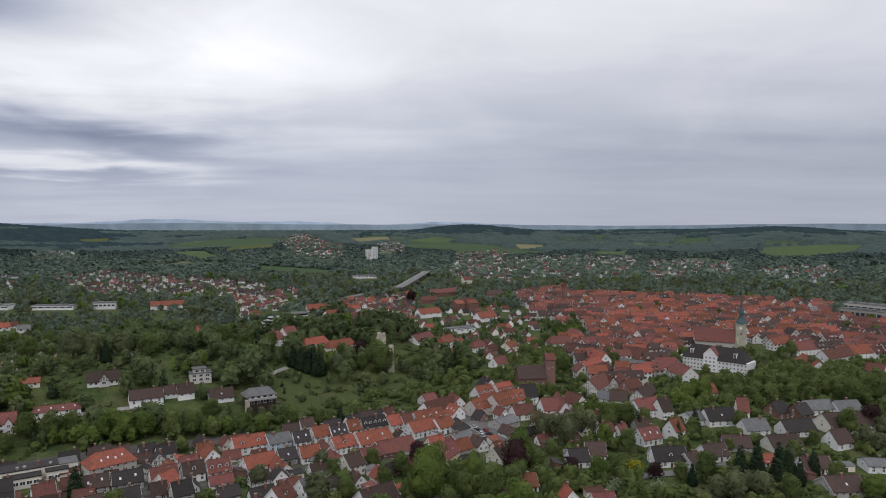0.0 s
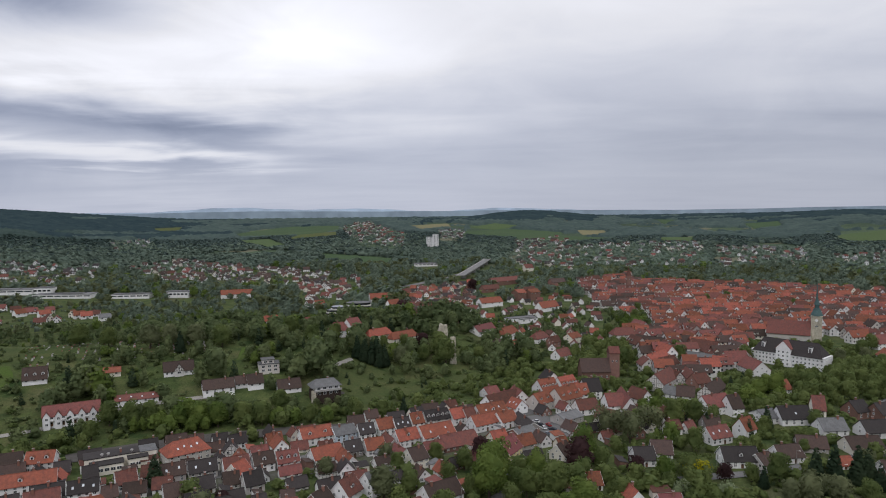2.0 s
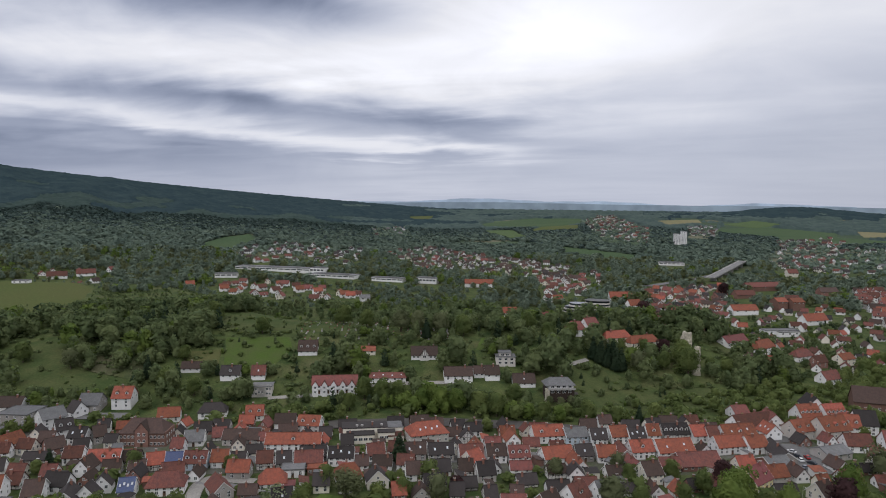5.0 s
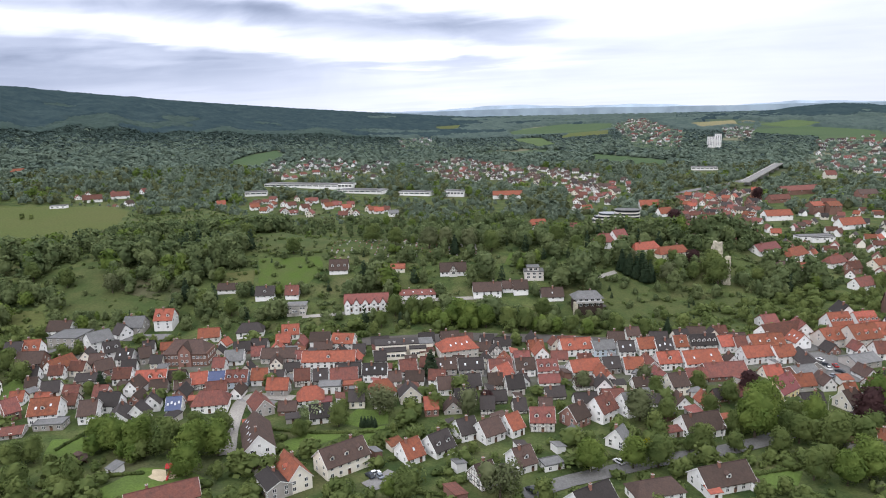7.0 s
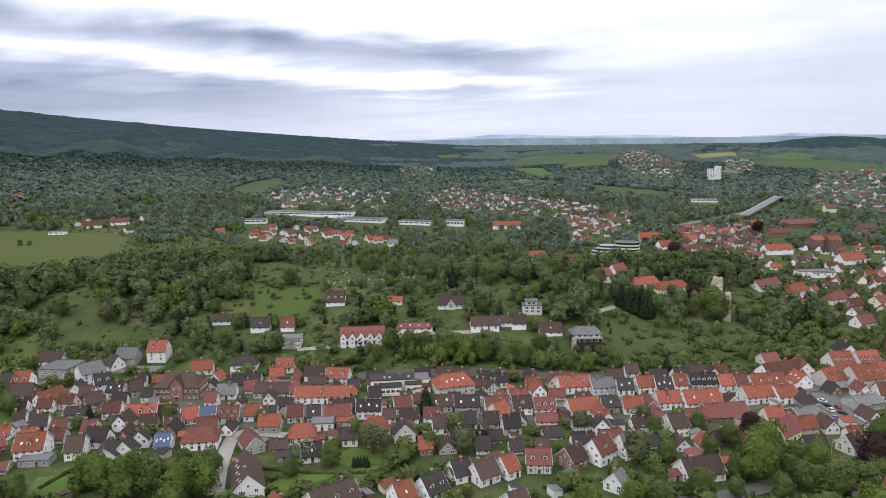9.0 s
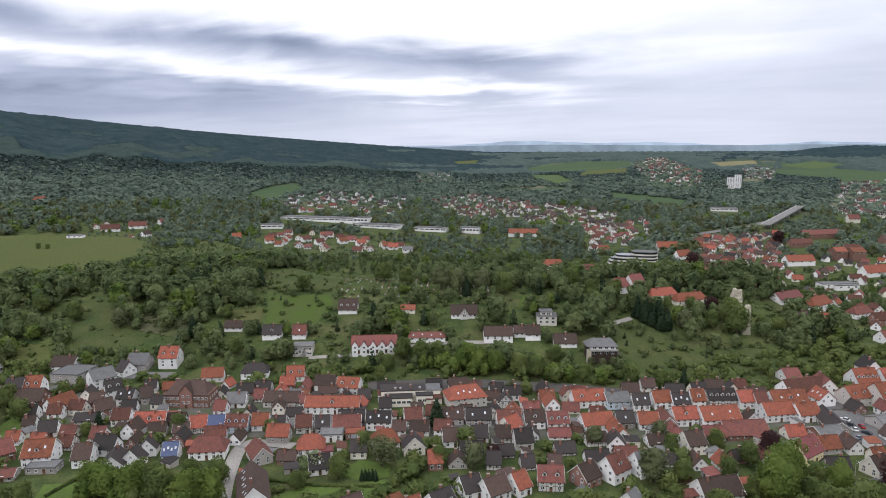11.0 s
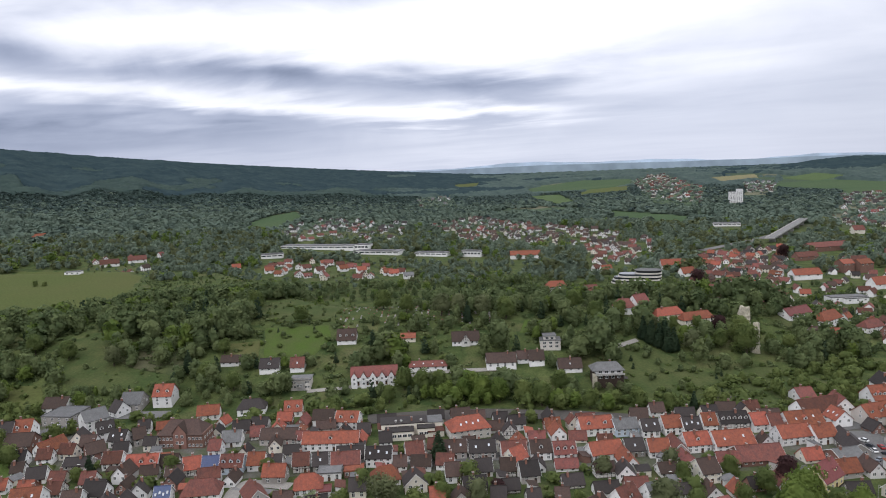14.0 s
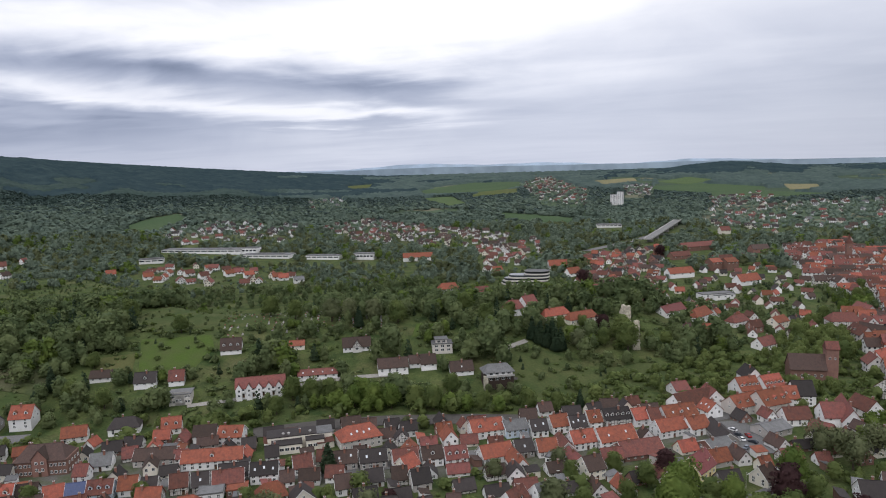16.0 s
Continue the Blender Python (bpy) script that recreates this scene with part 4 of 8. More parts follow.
def tower_block():
    x, y = -178, 1672
    base = site("apartment_tower", x, y, 12, "white high-rise apartment block standing above the woods", "tower block", 16, 10, 24)
    part("wall", Shape().box(-15, -8, -3, -0.6, 8, 25).box(0.6, -9, -3, 14, 8, 31).box(-0.6, -6, -3, 0.6, 8, 25).mesh("wall", WALL["w"][1]), base)
    part("roof", Shape().box(-15.2, -8.2, 25, -0.6, 8.2, 25.6).box(0.6, -9.2, 31, 14.2, 8.2, 31.6).mesh("roof", ROOF["g"][1]), base)
    windows_grid(base, WINDOW_WIDE, 4, 9, -14.5, -1.2, -8.05, 1, 2.7)
    windows_grid(base, WINDOW_WIDE, 3, 11, 1.2, 13.6, -9.05, 1, 2.7)


def ruin_piece(x, y, w, d, h, turn, seed):
    """A standing piece of castle wall, thick, worn narrower and ragged towards the top."""
    rnd = random.Random(seed)
    base = site("castle_ruin_wall", x, y, turn, "tall pale stone stump of a ruined castle tower", "ruin", w, d, 5)
    base["group"] = "castle ruin"
    levels, around = 14, 16
    verts, faces = [], []
    for k in range(levels + 1):
        f = k / levels
        keep = 1 - 0.42 * f ** 1.4
        for i in range(around):
            a = 2 * math.pi * i / around
            r = max(abs(math.cos(a)), abs(math.sin(a))) ** -0.75
            j = 1 + rnd.uniform(-0.09, 0.09)
            verts.append((w / 2 * keep * r * math.cos(a) * j + 0.12 * w * f * f, d / 2 * keep * r * math.sin(a) * j, -1.5 + (h + 1.5) * f + (rnd.uniform(-1.3, 0.3) if k == levels else rnd.uniform(-0.2, 0.2))))
    for k in range(levels):
        for i in range(around):
            faces.append((k * around + i, k * around + (i + 1) % around, (k + 1) * around + (i + 1) % around, (k + 1) * around + i))
    verts.append((0.12 * w, 0, h - 0.6))
    faces += [(levels * around + i, levels * around + (i + 1) % around, len(verts) - 1) for i in range(around)]
    part("masonry", mesh_of("masonry", verts, faces, [STONE]), base)
    block = Shape().box(-0.5, -0.18, -0.28, 0.5, 0.18, 0.28).mesh("stone_block", STONE)
    for n in range(26):
        f = rnd.uniform(0.05, 0.92)
        a = rnd.uniform(0, 2 * math.pi)
        keep = 1 - 0.42 * f ** 1.4
        r = max(abs(math.cos(a)), abs(math.sin(a))) ** -0.75
        part("stone_block", block, base, pose(w / 2 * keep * r * math.cos(a) * 0.98 + 0.12 * w * f * f, d / 2 * keep * r * math.sin(a) * 0.98, h * f, rnd.uniform(-6, 6), rnd.uniform(-6, 6), math.degrees(a) + 90))


def school():
    base = site("brick_schoolhouse", -263.2, 223.7, 27, "two-storey brown brick schoolhouse with a central gable", "school", 14, 9, 6)
    part("wall", Shape().box(-11, -6, -2, 11, 6, 7).mesh("wall", WALL["B"][1]), base)
    part("roof", roof_mesh(13.4, 12, 7, 12, "b", True, False), base)
    part("gable_bay", Shape().prism([(-3, 0), (3, 0), (3, 8), (0, 11.6), (-3, 8)], 0, 6, m=pose(0, -6.7, 0, 0, 0, 90)).mesh("gable_bay", WALL["B"][1]), base)
    part("gable_roof", Shape().prism([(-3.5, 7.6), (0, 11.9), (3.5, 7.6), (3.5, 7.3), (0, 11.6), (-3.5, 7.3)][::-1], -0.3, 6.5, m=pose(0, -6.7, 0, 0, 0, 90)).mesh("gable_roof", ROOF["b"][1]), base)
    windows_grid(base, WINDOW, 4, 2, -10.6, -3.4, -6.05, 0.9, 3.2)
    windows_grid(base, WINDOW, 4, 2, 3.4, 10.6, -6.05, 0.9, 3.2)
    windows_grid(base, WINDOW, 2, 2, -2.4, 2.4, -6.75, 2.4, 3.0)
    windows_grid(base, WINDOW, 4, 2, -5.6, 5.6, -11.05, 0.9, 3.2, 90)
    windows_grid(base, WINDOW, 4, 2, -5.6, 5.6, -11.05, 0.9, 3.2, -90)
    part("door", DOOR, base, pose(0, -6.78, 0.1))
    for px in (-6, 6.5):
        part("chimney", CHIMNEY, base, pose(px, 1.3, 11.2))


def terrace():
    """Five joined white houses on the hillside, each with its own gable and balcony."""
    base = site("terrace_row", -223.5, 322.5, 33, "row of five white terraced houses with red roof", "terrace", 14, 6, 8)
    part("wall", Shape().prism([(-5, -3), (5, -3), (5, 5), (0, 9), (-5, 5)], -13, 13).mesh("wall", WALL["w"][1]), base)
    part("roof", roof_mesh(26, 10, 5, 9.3, "r", False, False), base)
    for i in range(5):
        px = -13 + 26 * (i + 0.5) / 5
        bay = part("bay", Shape().prism([(-1.5, -3), (1.5, -3), (1.5, 5), (0, 7.2), (-1.5, 5)], 0, 3.4, m=pose(px - 0.7, -6.2, 0, 0, 0, 90)).mesh("bay", WALL["w"][1]), base)
        part("bay_roof", Shape().prism([(-1.8, 4.7), (0, 7.4), (1.8, 4.7), (1.8, 4.5), (0, 7.2), (-1.8, 4.5)][::-1], -0.2, 3.6, m=pose(px - 0.7, -6.2, 0, 0, 0, 90)).mesh("bay_roof", ROOF["r"][1]), bay)
        part("window", WINDOW, base, pose(px - 0.7, -6.25, 3.0))
        part("window", WINDOW, base, pose(px - 0.7, -6.25, 0.4))
        part("window", WINDOW, base, pose(px + 1.5, -5.05, 3.0))
        balcony = part("balcony", Shape().box(px + 0.6, -6.4, 2.5, px + 2.5, -5, 2.7).mesh("balcony", CONCRETE), base)
        part("railing", Shape().box(px + 0.6, -6.4, 2.75, px + 2.5, -6.32, 3.65).mesh("railing", WHITE_FRAME), balcony)
        part("door", DOOR, base, pose(px + 1.5, -5.05, -0.3))


def works():
    """Flat-roofed workshop at the railway."""
    base = site("railway_workshop", -172, 277, 34, "flat-roofed cream workshop building beside the railway yard", "workshop", 17, 9, 4)
    part("wall", Shape().box(-13, -1, -2, 16, 8, 5.5).box(-11, -7.5, -2, 2, -1, 4.2).box(4, -6, -2, 12, -1, 4.6).mesh("wall", WALL["c"][1]), base)
    part("roof", Shape().box(-13.4, -1.2, 5.5, 9, 8.4, 5.9).box(9, -1.2, 5.3, 16.3, 8.4, 5.6, 1).box(-11.3, -7.8, 4.2, 2.3, -1.2, 4.6).box(3.7, -6.3, 4.6, 12.3, -1.2, 5.0).mesh("roof", ROOF["k"][1], ROOF["g"][1]), base)
    part("chimney", CHIMNEY, base, pose(1.5, 2, 6.6))
    for px in (-6, -3.5, 6):
        part("roof_vent", Shape().lathe(((0.5, 0), (0.5, 0.5), (0.7, 0.55), (0.6, 0.9)), 10).mesh("roof_vent", CONCRETE), base, pose(px, 1, 5.9))
    windows_grid(base, WINDOW_WIDE, 5, 1, -10.5, 1.5, -7.55, 1.6, 3)
    windows_grid(base, WINDOW_WIDE, 3, 1, 4.5, 11.5, -6.05, 1.6, 3)
    hall = site("white_store", -150, 291, 26, "low white storage hall with a pale flat roof", "store", 9, 4, 3)
    part("wall", Shape().box(-8, -3, -2, 6, 3, 4).mesh("wall", WALL["w"][1]), hall)
    part("roof", Shape().box(-8.3, -3.3, 4, 6.3, 3.3, 4.4).mesh("roof", ROOF["k"][1]), hall)
    part("gate", Shape().box(-2, -3.1, 0, 2, -3, 3).mesh("gate", DOOR_WOOD), hall)


def stepped_office(x, y, turn):
    base = site("stepped_office", x, y, turn, "modern white office building with stepped ribbon floors", "office", 26, 10, 22)
    up = pose(0, 0, 0, 0, -90)

    def oval(a, b, w):
        pts = [(w * math.sin(math.pi * (k / 8 - 0.5)), -(b - w) - w * math.cos(math.pi * (k / 8 - 0.5))) for k in range(9)]
        return pts + [(-q, -(a + w) + w * math.cos(math.pi * (k / 8 - 0.5))) for k, q in enumerate([w * math.sin(math.pi * (k / 8 - 0.5)) for k in range(9)])]
    for k, (a, b) in enumerate(((-26, 25), (-24, 25), (-19, 25), (-2, 25))):
        part("storey", Shape().prism(oval(a, b, 9), k * 3.4, k * 3.4 + 1.5, 0, up).prism(oval(a + 0.7, b - 0.7, 8.3), k * 3.4 + 1.5, k * 3.4 + 3.4, 1, up).mesh("storey", WALL["G"][1], GLASS), base)
    part("roof", Shape().prism(oval(-2.3, 25.3, 9.3), 13.6, 14.1, 0, up).mesh("roof", ROOF["g"][1]), base)


def flat_house(x, y, turn):
    base = site("flat_roofed_house", x, y, turn, "pale grey modern house with stacked flat roofs and terrace", "house", 7, 5, 7)
    part("wall", Shape().box(-6, -4.5, -2, 6, 4.5, 4.6).box(-4, -3, 4.6, 3, 4, 7).mesh("wall", WALL["G"][1]), base)
    part("roof", Shape().box(-6.4, -4.9, 4.6, 6.4, 4.9, 4.9).box(-4.6, -3.6, 7, 3.6, 4.6, 7.3).mesh("roof", ROOF["g"][1]), base)
    windows_grid(base, WINDOW_WIDE, 3, 2, -5.5, 5.5, -4.55, 0.3, 2.3)
    windows_grid(base, WINDOW_WIDE, 2, 1, -3.5, 2.5, -3.05, 5.1, 2.3)

def timber_gable_house(x, y, turn, L, W, eave, ridge):
    """White house under a deep brown roof, with a half-timbered gable in the middle of its front."""
    base = site("gabled_house", x, y, turn, "white half-timbered house with a brown roof and a middle gable", "house", L / 2, W / 2, 16)
    part("wall", Shape().prism([(-W / 2, -3), (W / 2, -3), (W / 2, eave), (0, ridge - 0.3), (-W / 2, eave)], -L / 2, L / 2).mesh("wall", WALL["w"][1]), base)
    part("roof", roof_mesh(L, W, eave, ridge, "b", False, False), base)
    top = ridge - 0.8
    turned = pose(0, -W / 2 - 0.9, 0, 0, 0, 90)
    part("gable", Shape().prism([(-2.6, -2), (2.6, -2), (2.6, eave), (0, top), (-2.6, eave)], 0, W / 2, m=turned).mesh("gable", WALL["t"][1]), base)
    part("gable_roof", Shape().prism([(-3.1, eave - 0.5), (0, top + 0.35), (3.1, eave - 0.5), (3.1, eave - 0.75), (0, top + 0.1), (-3.1, eave - 0.75)][::-1], -0.4, W / 2, m=turned).mesh("gable_roof", ROOF["b"][1]), base)
    beams = Shape()
    for px in (-1.3, 0, 1.3):
        beams.box(px - 0.1, -0.05, eave - 0.2, px + 0.1, 0.05, top - abs(px) * (top - eave) / 2.6 - 0.2)
    for pz in (eave - 0.2, (eave + top) / 2):
        half = 2.6 * min(1, (top - pz) / (top - eave))
        beams.box(-half, -0.05, pz - 0.1, half, 0.05, pz + 0.1)
    part("timber_frame", beams.mesh("timber_frame", TIMBER), base, pose(0, -W / 2 - 0.92, 0))
    for px in (-L * 0.4, -L * 0.24, L * 0.24, L * 0.4):
        part("window", WINDOW, base, pose(px, -W / 2 - 0.03, eave - 2.1))
    part("window", WINDOW_WIDE, base, pose(0, -W / 2 - 0.96, eave - 1.9))
    part("window", WINDOW_SMALL, base, pose(0, -W / 2 - 0.98, eave + 0.5))
    part("chimney", CHIMNEY, base, pose(L * 0.36, 0.6, ridge - 0.2))


def terrace_villa(x, y, turn, L, W, eave, ridge):
    """Villa built into the slope: stone foot with a dark loggia, white upper storey, hipped roof."""
    base = site("hillside_villa", x, y, turn, "white villa on a dark stone basement under a grey hipped roof", "villa", L / 2, W / 2, 5)
    mid = eave - 2.6
    part("basement", Shape().box(-L / 2 + 0.6, -W / 2 + 0.2, -3, L / 2 - 0.3, W / 2, mid).mesh("basement", TIMBER), base)
    part("upper_storey", Shape().box(-L / 2 + 2, -W / 2 + 0.6, mid, L / 2 - 0.8, W / 2, eave).mesh("upper_storey", WALL["w"][1]), base)
    part("balcony", Shape().box(-L / 2 + 1, -W / 2 - 1.2, mid - 0.25, L / 2, -W / 2 + 0.6, mid).box(-L / 2 + 1, -W / 2 - 1.2, mid, L / 2, -W / 2 - 1.05, mid + 0.9).mesh("balcony", CONCRETE), base)
    part("stone_pier", Shape().box(-L / 2, -W / 2 - 0.6, -3, -L / 2 + 2.2, -W / 2 + 2, mid + 0.3).mesh("stone_pier", STONE), base)
    part("roof", roof_mesh(L - W * 0.62, W, eave, ridge, "g", True, False), base)
    windows_grid(base, WINDOW_WIDE, 4, 1, -L / 2 + 2.4, L / 2 - 1.2, -W / 2 + 0.55, mid + 0.7, 3)
    windows_grid(base, WINDOW_WIDE, 4, 1, -L / 2 + 2.4, L / 2 - 1.2, -W / 2 + 0.15, mid - 2.2, 3)
    part("chimney", CHIMNEY, base, pose(2, 0.6, ridge - 0.4))


def bay_house(x, y, turn, L, W, eave):
    """Pale flat-roofed house with a round-cornered bay and a roof terrace."""
    base = site("flat_roofed_house", x, y, turn, "pale grey flat-roofed house with a projecting front bay", "house", L / 2, W / 2, 5)
    part("wall", Shape().box(-L / 2, -W / 2, -3, L / 2, W / 2, eave).mesh("wall", WALL["G"][1]), base)
    bay = [(-2.4, -2.2), (-1.6, -2.8), (1.6, -2.8), (2.4, -2.2), (2.4, 0), (-2.4, 0)]
    part("bay", Shape().prism([(-q, p) for p, q in bay], -3, eave - 0.8, m=pose(0, -W / 2, 0, 0, 0, 0) @ pose(0, 0, 0, 0, -90)).mesh("bay", WALL["w"][1]), base)
    part("roof", Shape().box(-L / 2 - 0.5, -W / 2 - 0.5, eave, L / 2 + 0.5, W / 2 + 0.5, eave + 0.35).mesh("roof", ROOF["g"][1]), base)
    part("railing", Shape().box(-L / 2 + 0.4, -W / 2 + 0.2, eave + 0.35, L / 2 - 0.4, -W / 2 + 0.3, eave + 1.2).mesh("railing", CONCRETE), base)
    windows_grid(base, WINDOW, 2, 2, -L / 2 + 0.2, -2.4, -W / 2 - 0.03, 0.4, 2.6)
    windows_grid(base, WINDOW, 2, 2, 2.4, L / 2 - 0.2, -W / 2 - 0.03, 0.4, 2.6)
    windows_grid(base, WINDOW, 2, 1, -1.6, 1.6, -W / 2 - 2.85, eave - 2.9, 2.6)


def hall_flat(x, y, turn, L, W, h, label, wall="w", n=6):
    base = site("industrial_hall", x, y, turn, label, "factory hall", L / 2, W / 2, 24)
    base["group"] = "industrial halls"
    part("wall", Shape().box(-L / 2, -W / 2, -3, L / 2, W / 2, h).mesh("wall", WALL[wall][1]), base)
    part("roof", Shape().box(-L / 2 - 0.3, -W / 2 - 0.3, h, L / 2 + 0.3, W / 2 + 0.3, h + 0.5).box(-L / 3, -W / 4, h + 0.5, L / 3, W / 4, h + 1.2).mesh("roof", ROOF["g"][1]), base)
    band = Shape().box(-L / n / 2 + 0.8, -0.05, 0, L / n / 2 - 0.8, 0.05, h * 0.28).mesh("window_band", GLASS)
    for i in range(n):
        part("window_band", band, base, pose(-L / 2 + (i + 0.5) * L / n, -W / 2 - 0.03, h * 0.5))


def bridge(x0, y0, x1, y1, height):
    """Road bridge over the valley: deck, parapets, piers."""
    L = math.hypot(x1 - x0, y1 - y0)
    base = tagged(new("road_bridge"), "long grey concrete road bridge rising out of the trees", "bridge")
    base.matrix_world = pose(x0, y0, float(terrain(x0, y0)) + height - 1.5, 0, -math.degrees(math.atan2(float(terrain(x1, y1) - terrain(x0, y0)) + 1.5, L)), math.degrees(math.atan2(y1 - y0, x1 - x0)))
    part("deck", Shape().box(0, -6.5, -1.4, L, 6.5, 0).mesh("deck", CONCRETE), base)
    part("roadway", Shape().box(0, -5, 0.005, L, 5, 0.05).mesh("roadway", ROADWAY), base)
    for sy in (-1, 1):
        part("parapet", Shape().box(0, sy * 6.3 - 0.2, 0, L, sy * 6.3 + 0.2, 0.9).mesh("parapet", CONCRETE), base)
    for i in range(6):
        part("pier", Shape().box(-0.9, -4.5, -22, 0.9, 4.5, -1.4).mesh("pier", CONCRETE), base, pose((i + 0.5) * L / 6, 0, 0))
    FREE.append(((x0 - 16, y0), (x1 - 16, y1), (x1 + 16, y1), (x0 + 16, y0)))


CAR_BODY = [Shape().prism([(-2.1, 0.35), (2.1, 0.35), (2.15, 0.75), (1.2, 0.95), (-1.9, 0.98), (-2.15, 0.8)], -0.85, 0.85).mesh("body", m) for m in CAR_PAINT]
CAR_CABIN = Shape().add([(-0.8, -1.7, 0.95), (0.8, -1.7, 0.95), (0.8, 1.1, 0.93), (-0.8, 1.1, 0.93), (-0.62, -1.3, 1.5), (0.62, -1.3, 1.5), (0.62, 0.4, 1.5), (-0.62, 0.4, 1.5)], [(0, 1, 5, 4), (1, 2, 6, 5), (2, 3, 7, 6), (3, 0, 4, 7), (4, 5, 6, 7)]).mesh("cabin", GLASS)
CAR_ROOF = [Shape().box(-0.6, -1.2, 1.5, 0.6, 0.35, 1.54).mesh("roof", m) for m in CAR_PAINT]
WHEEL = Shape().lathe(((0.32, -0.1), (0.32, 0.1)), 12, m=pose(0, 0, 0, 0, 90)).mesh("wheel", RUBBER)
CAR_WORDS = ("silver", "black", "dark red", "grey")


def car(x, y, turn, k):
    base = tagged(new("parked_car"), f"{CAR_WORDS[k]} parked hatchback car on the asphalt", "car", "parked cars")
    base.matrix_world = pose(x, y, float(terrain(x, y)) + 0.34, 0, 0, turn)
    part("body", CAR_BODY[k], base)
    part("cabin", CAR_CABIN, base)
    part("roof", CAR_ROOF[k], base)
    for sx in (-0.8, 0.8):
        for sy in (-1.35, 1.35):
            part("wheel", WHEEL, base, pose(sx, sy, 0.32))


granary()
church()
brick_church()
brick_tower()
tower_block()
ruin_piece(-46.3, 481, 9, 6, 30.6 - float(terrain(-46.3, 481)), 20, 4)
ruin_piece(-37.2, 458, 5.5, 4, 25.6 - float(terrain(-37.2, 458)), 30, 9)
school()
terrace()
works()
stepped_office(-171, 720, 14)
flat_house(-146, 398, 26)
timber_gable_house(-195.2, 381.1, 30, 16.7, 10.0, 1.80, 6.40)
terrace_villa(-105.0, 375.8, 30, 17.1, 10.0, 9.15, 12.43)
bay_house(-258.6, 300.8, 30, 11.0, 9.0, 4.93)
hall_flat(-153, 1300, 12, 44, 24, 4.5, "low white market hall at the edge of the woods")
hall_flat(-716, 870, 11, 132, 26, 5.5, "long white factory hall among trees", n=12)
hall_flat(-592, 858, 8, 76, 24, 5, "white factory hall among trees", n=8)
hall_flat(-640, 884, 11, 24, 18, 9, "taller white factory block", n=4)
hall_flat(-500, 862, 8, 50, 16, 5.5, "low white school wing among trees", n=6)
hall_flat(-440, 872, 8, 30, 16, 8, "white school wing among trees", n=6)
hall_flat(-722, 766, 36, 32, 16, 6, "low pale hall behind the plateau", n=4)
hall_flat(474, 756, -60, 46, 18, 13, "grey flat-roofed school block", "g", 8)
hall_flat(510, 800, -60, 60, 18, 14, "grey flat-roofed school block", "G", 8)
bridge(-71.4, 1097, -34, 1337.1, 9)


def shed(x, y, turn, L, W, h, roof, wall):
    base = tagged(new("garden_shed"), f"small {WALL[wall][0]} shed with {ROOF[roof][0]} lean-to roof", "shed", "sheds and garages")
    base.matrix_world = pose(x, y, float(terrain(x, y)), 0, 0, turn)
    CLEAR.append((x, y, turn, L / 2, W / 2, 1))
    part("wall", Shape().prism([(-W / 2, -1.5), (W / 2, -1.5), (W / 2, h + 0.7), (-W / 2, h)], -L / 2, L / 2).mesh("wall", WALL[wall][1]), base)
    part("roof", Shape().prism([(-W / 2 - 0.3, h - 0.08), (W / 2 + 0.3, h + 0.82), (W / 2 + 0.3, h + 1.0), (-W / 2 - 0.3, h + 0.1)], -L / 2 - 0.3, L / 2 + 0.3).mesh("roof", ROOF[roof][1]), base)
    part("door", DOOR, base, pose(0, -W / 2 - 0.03, 0.0))


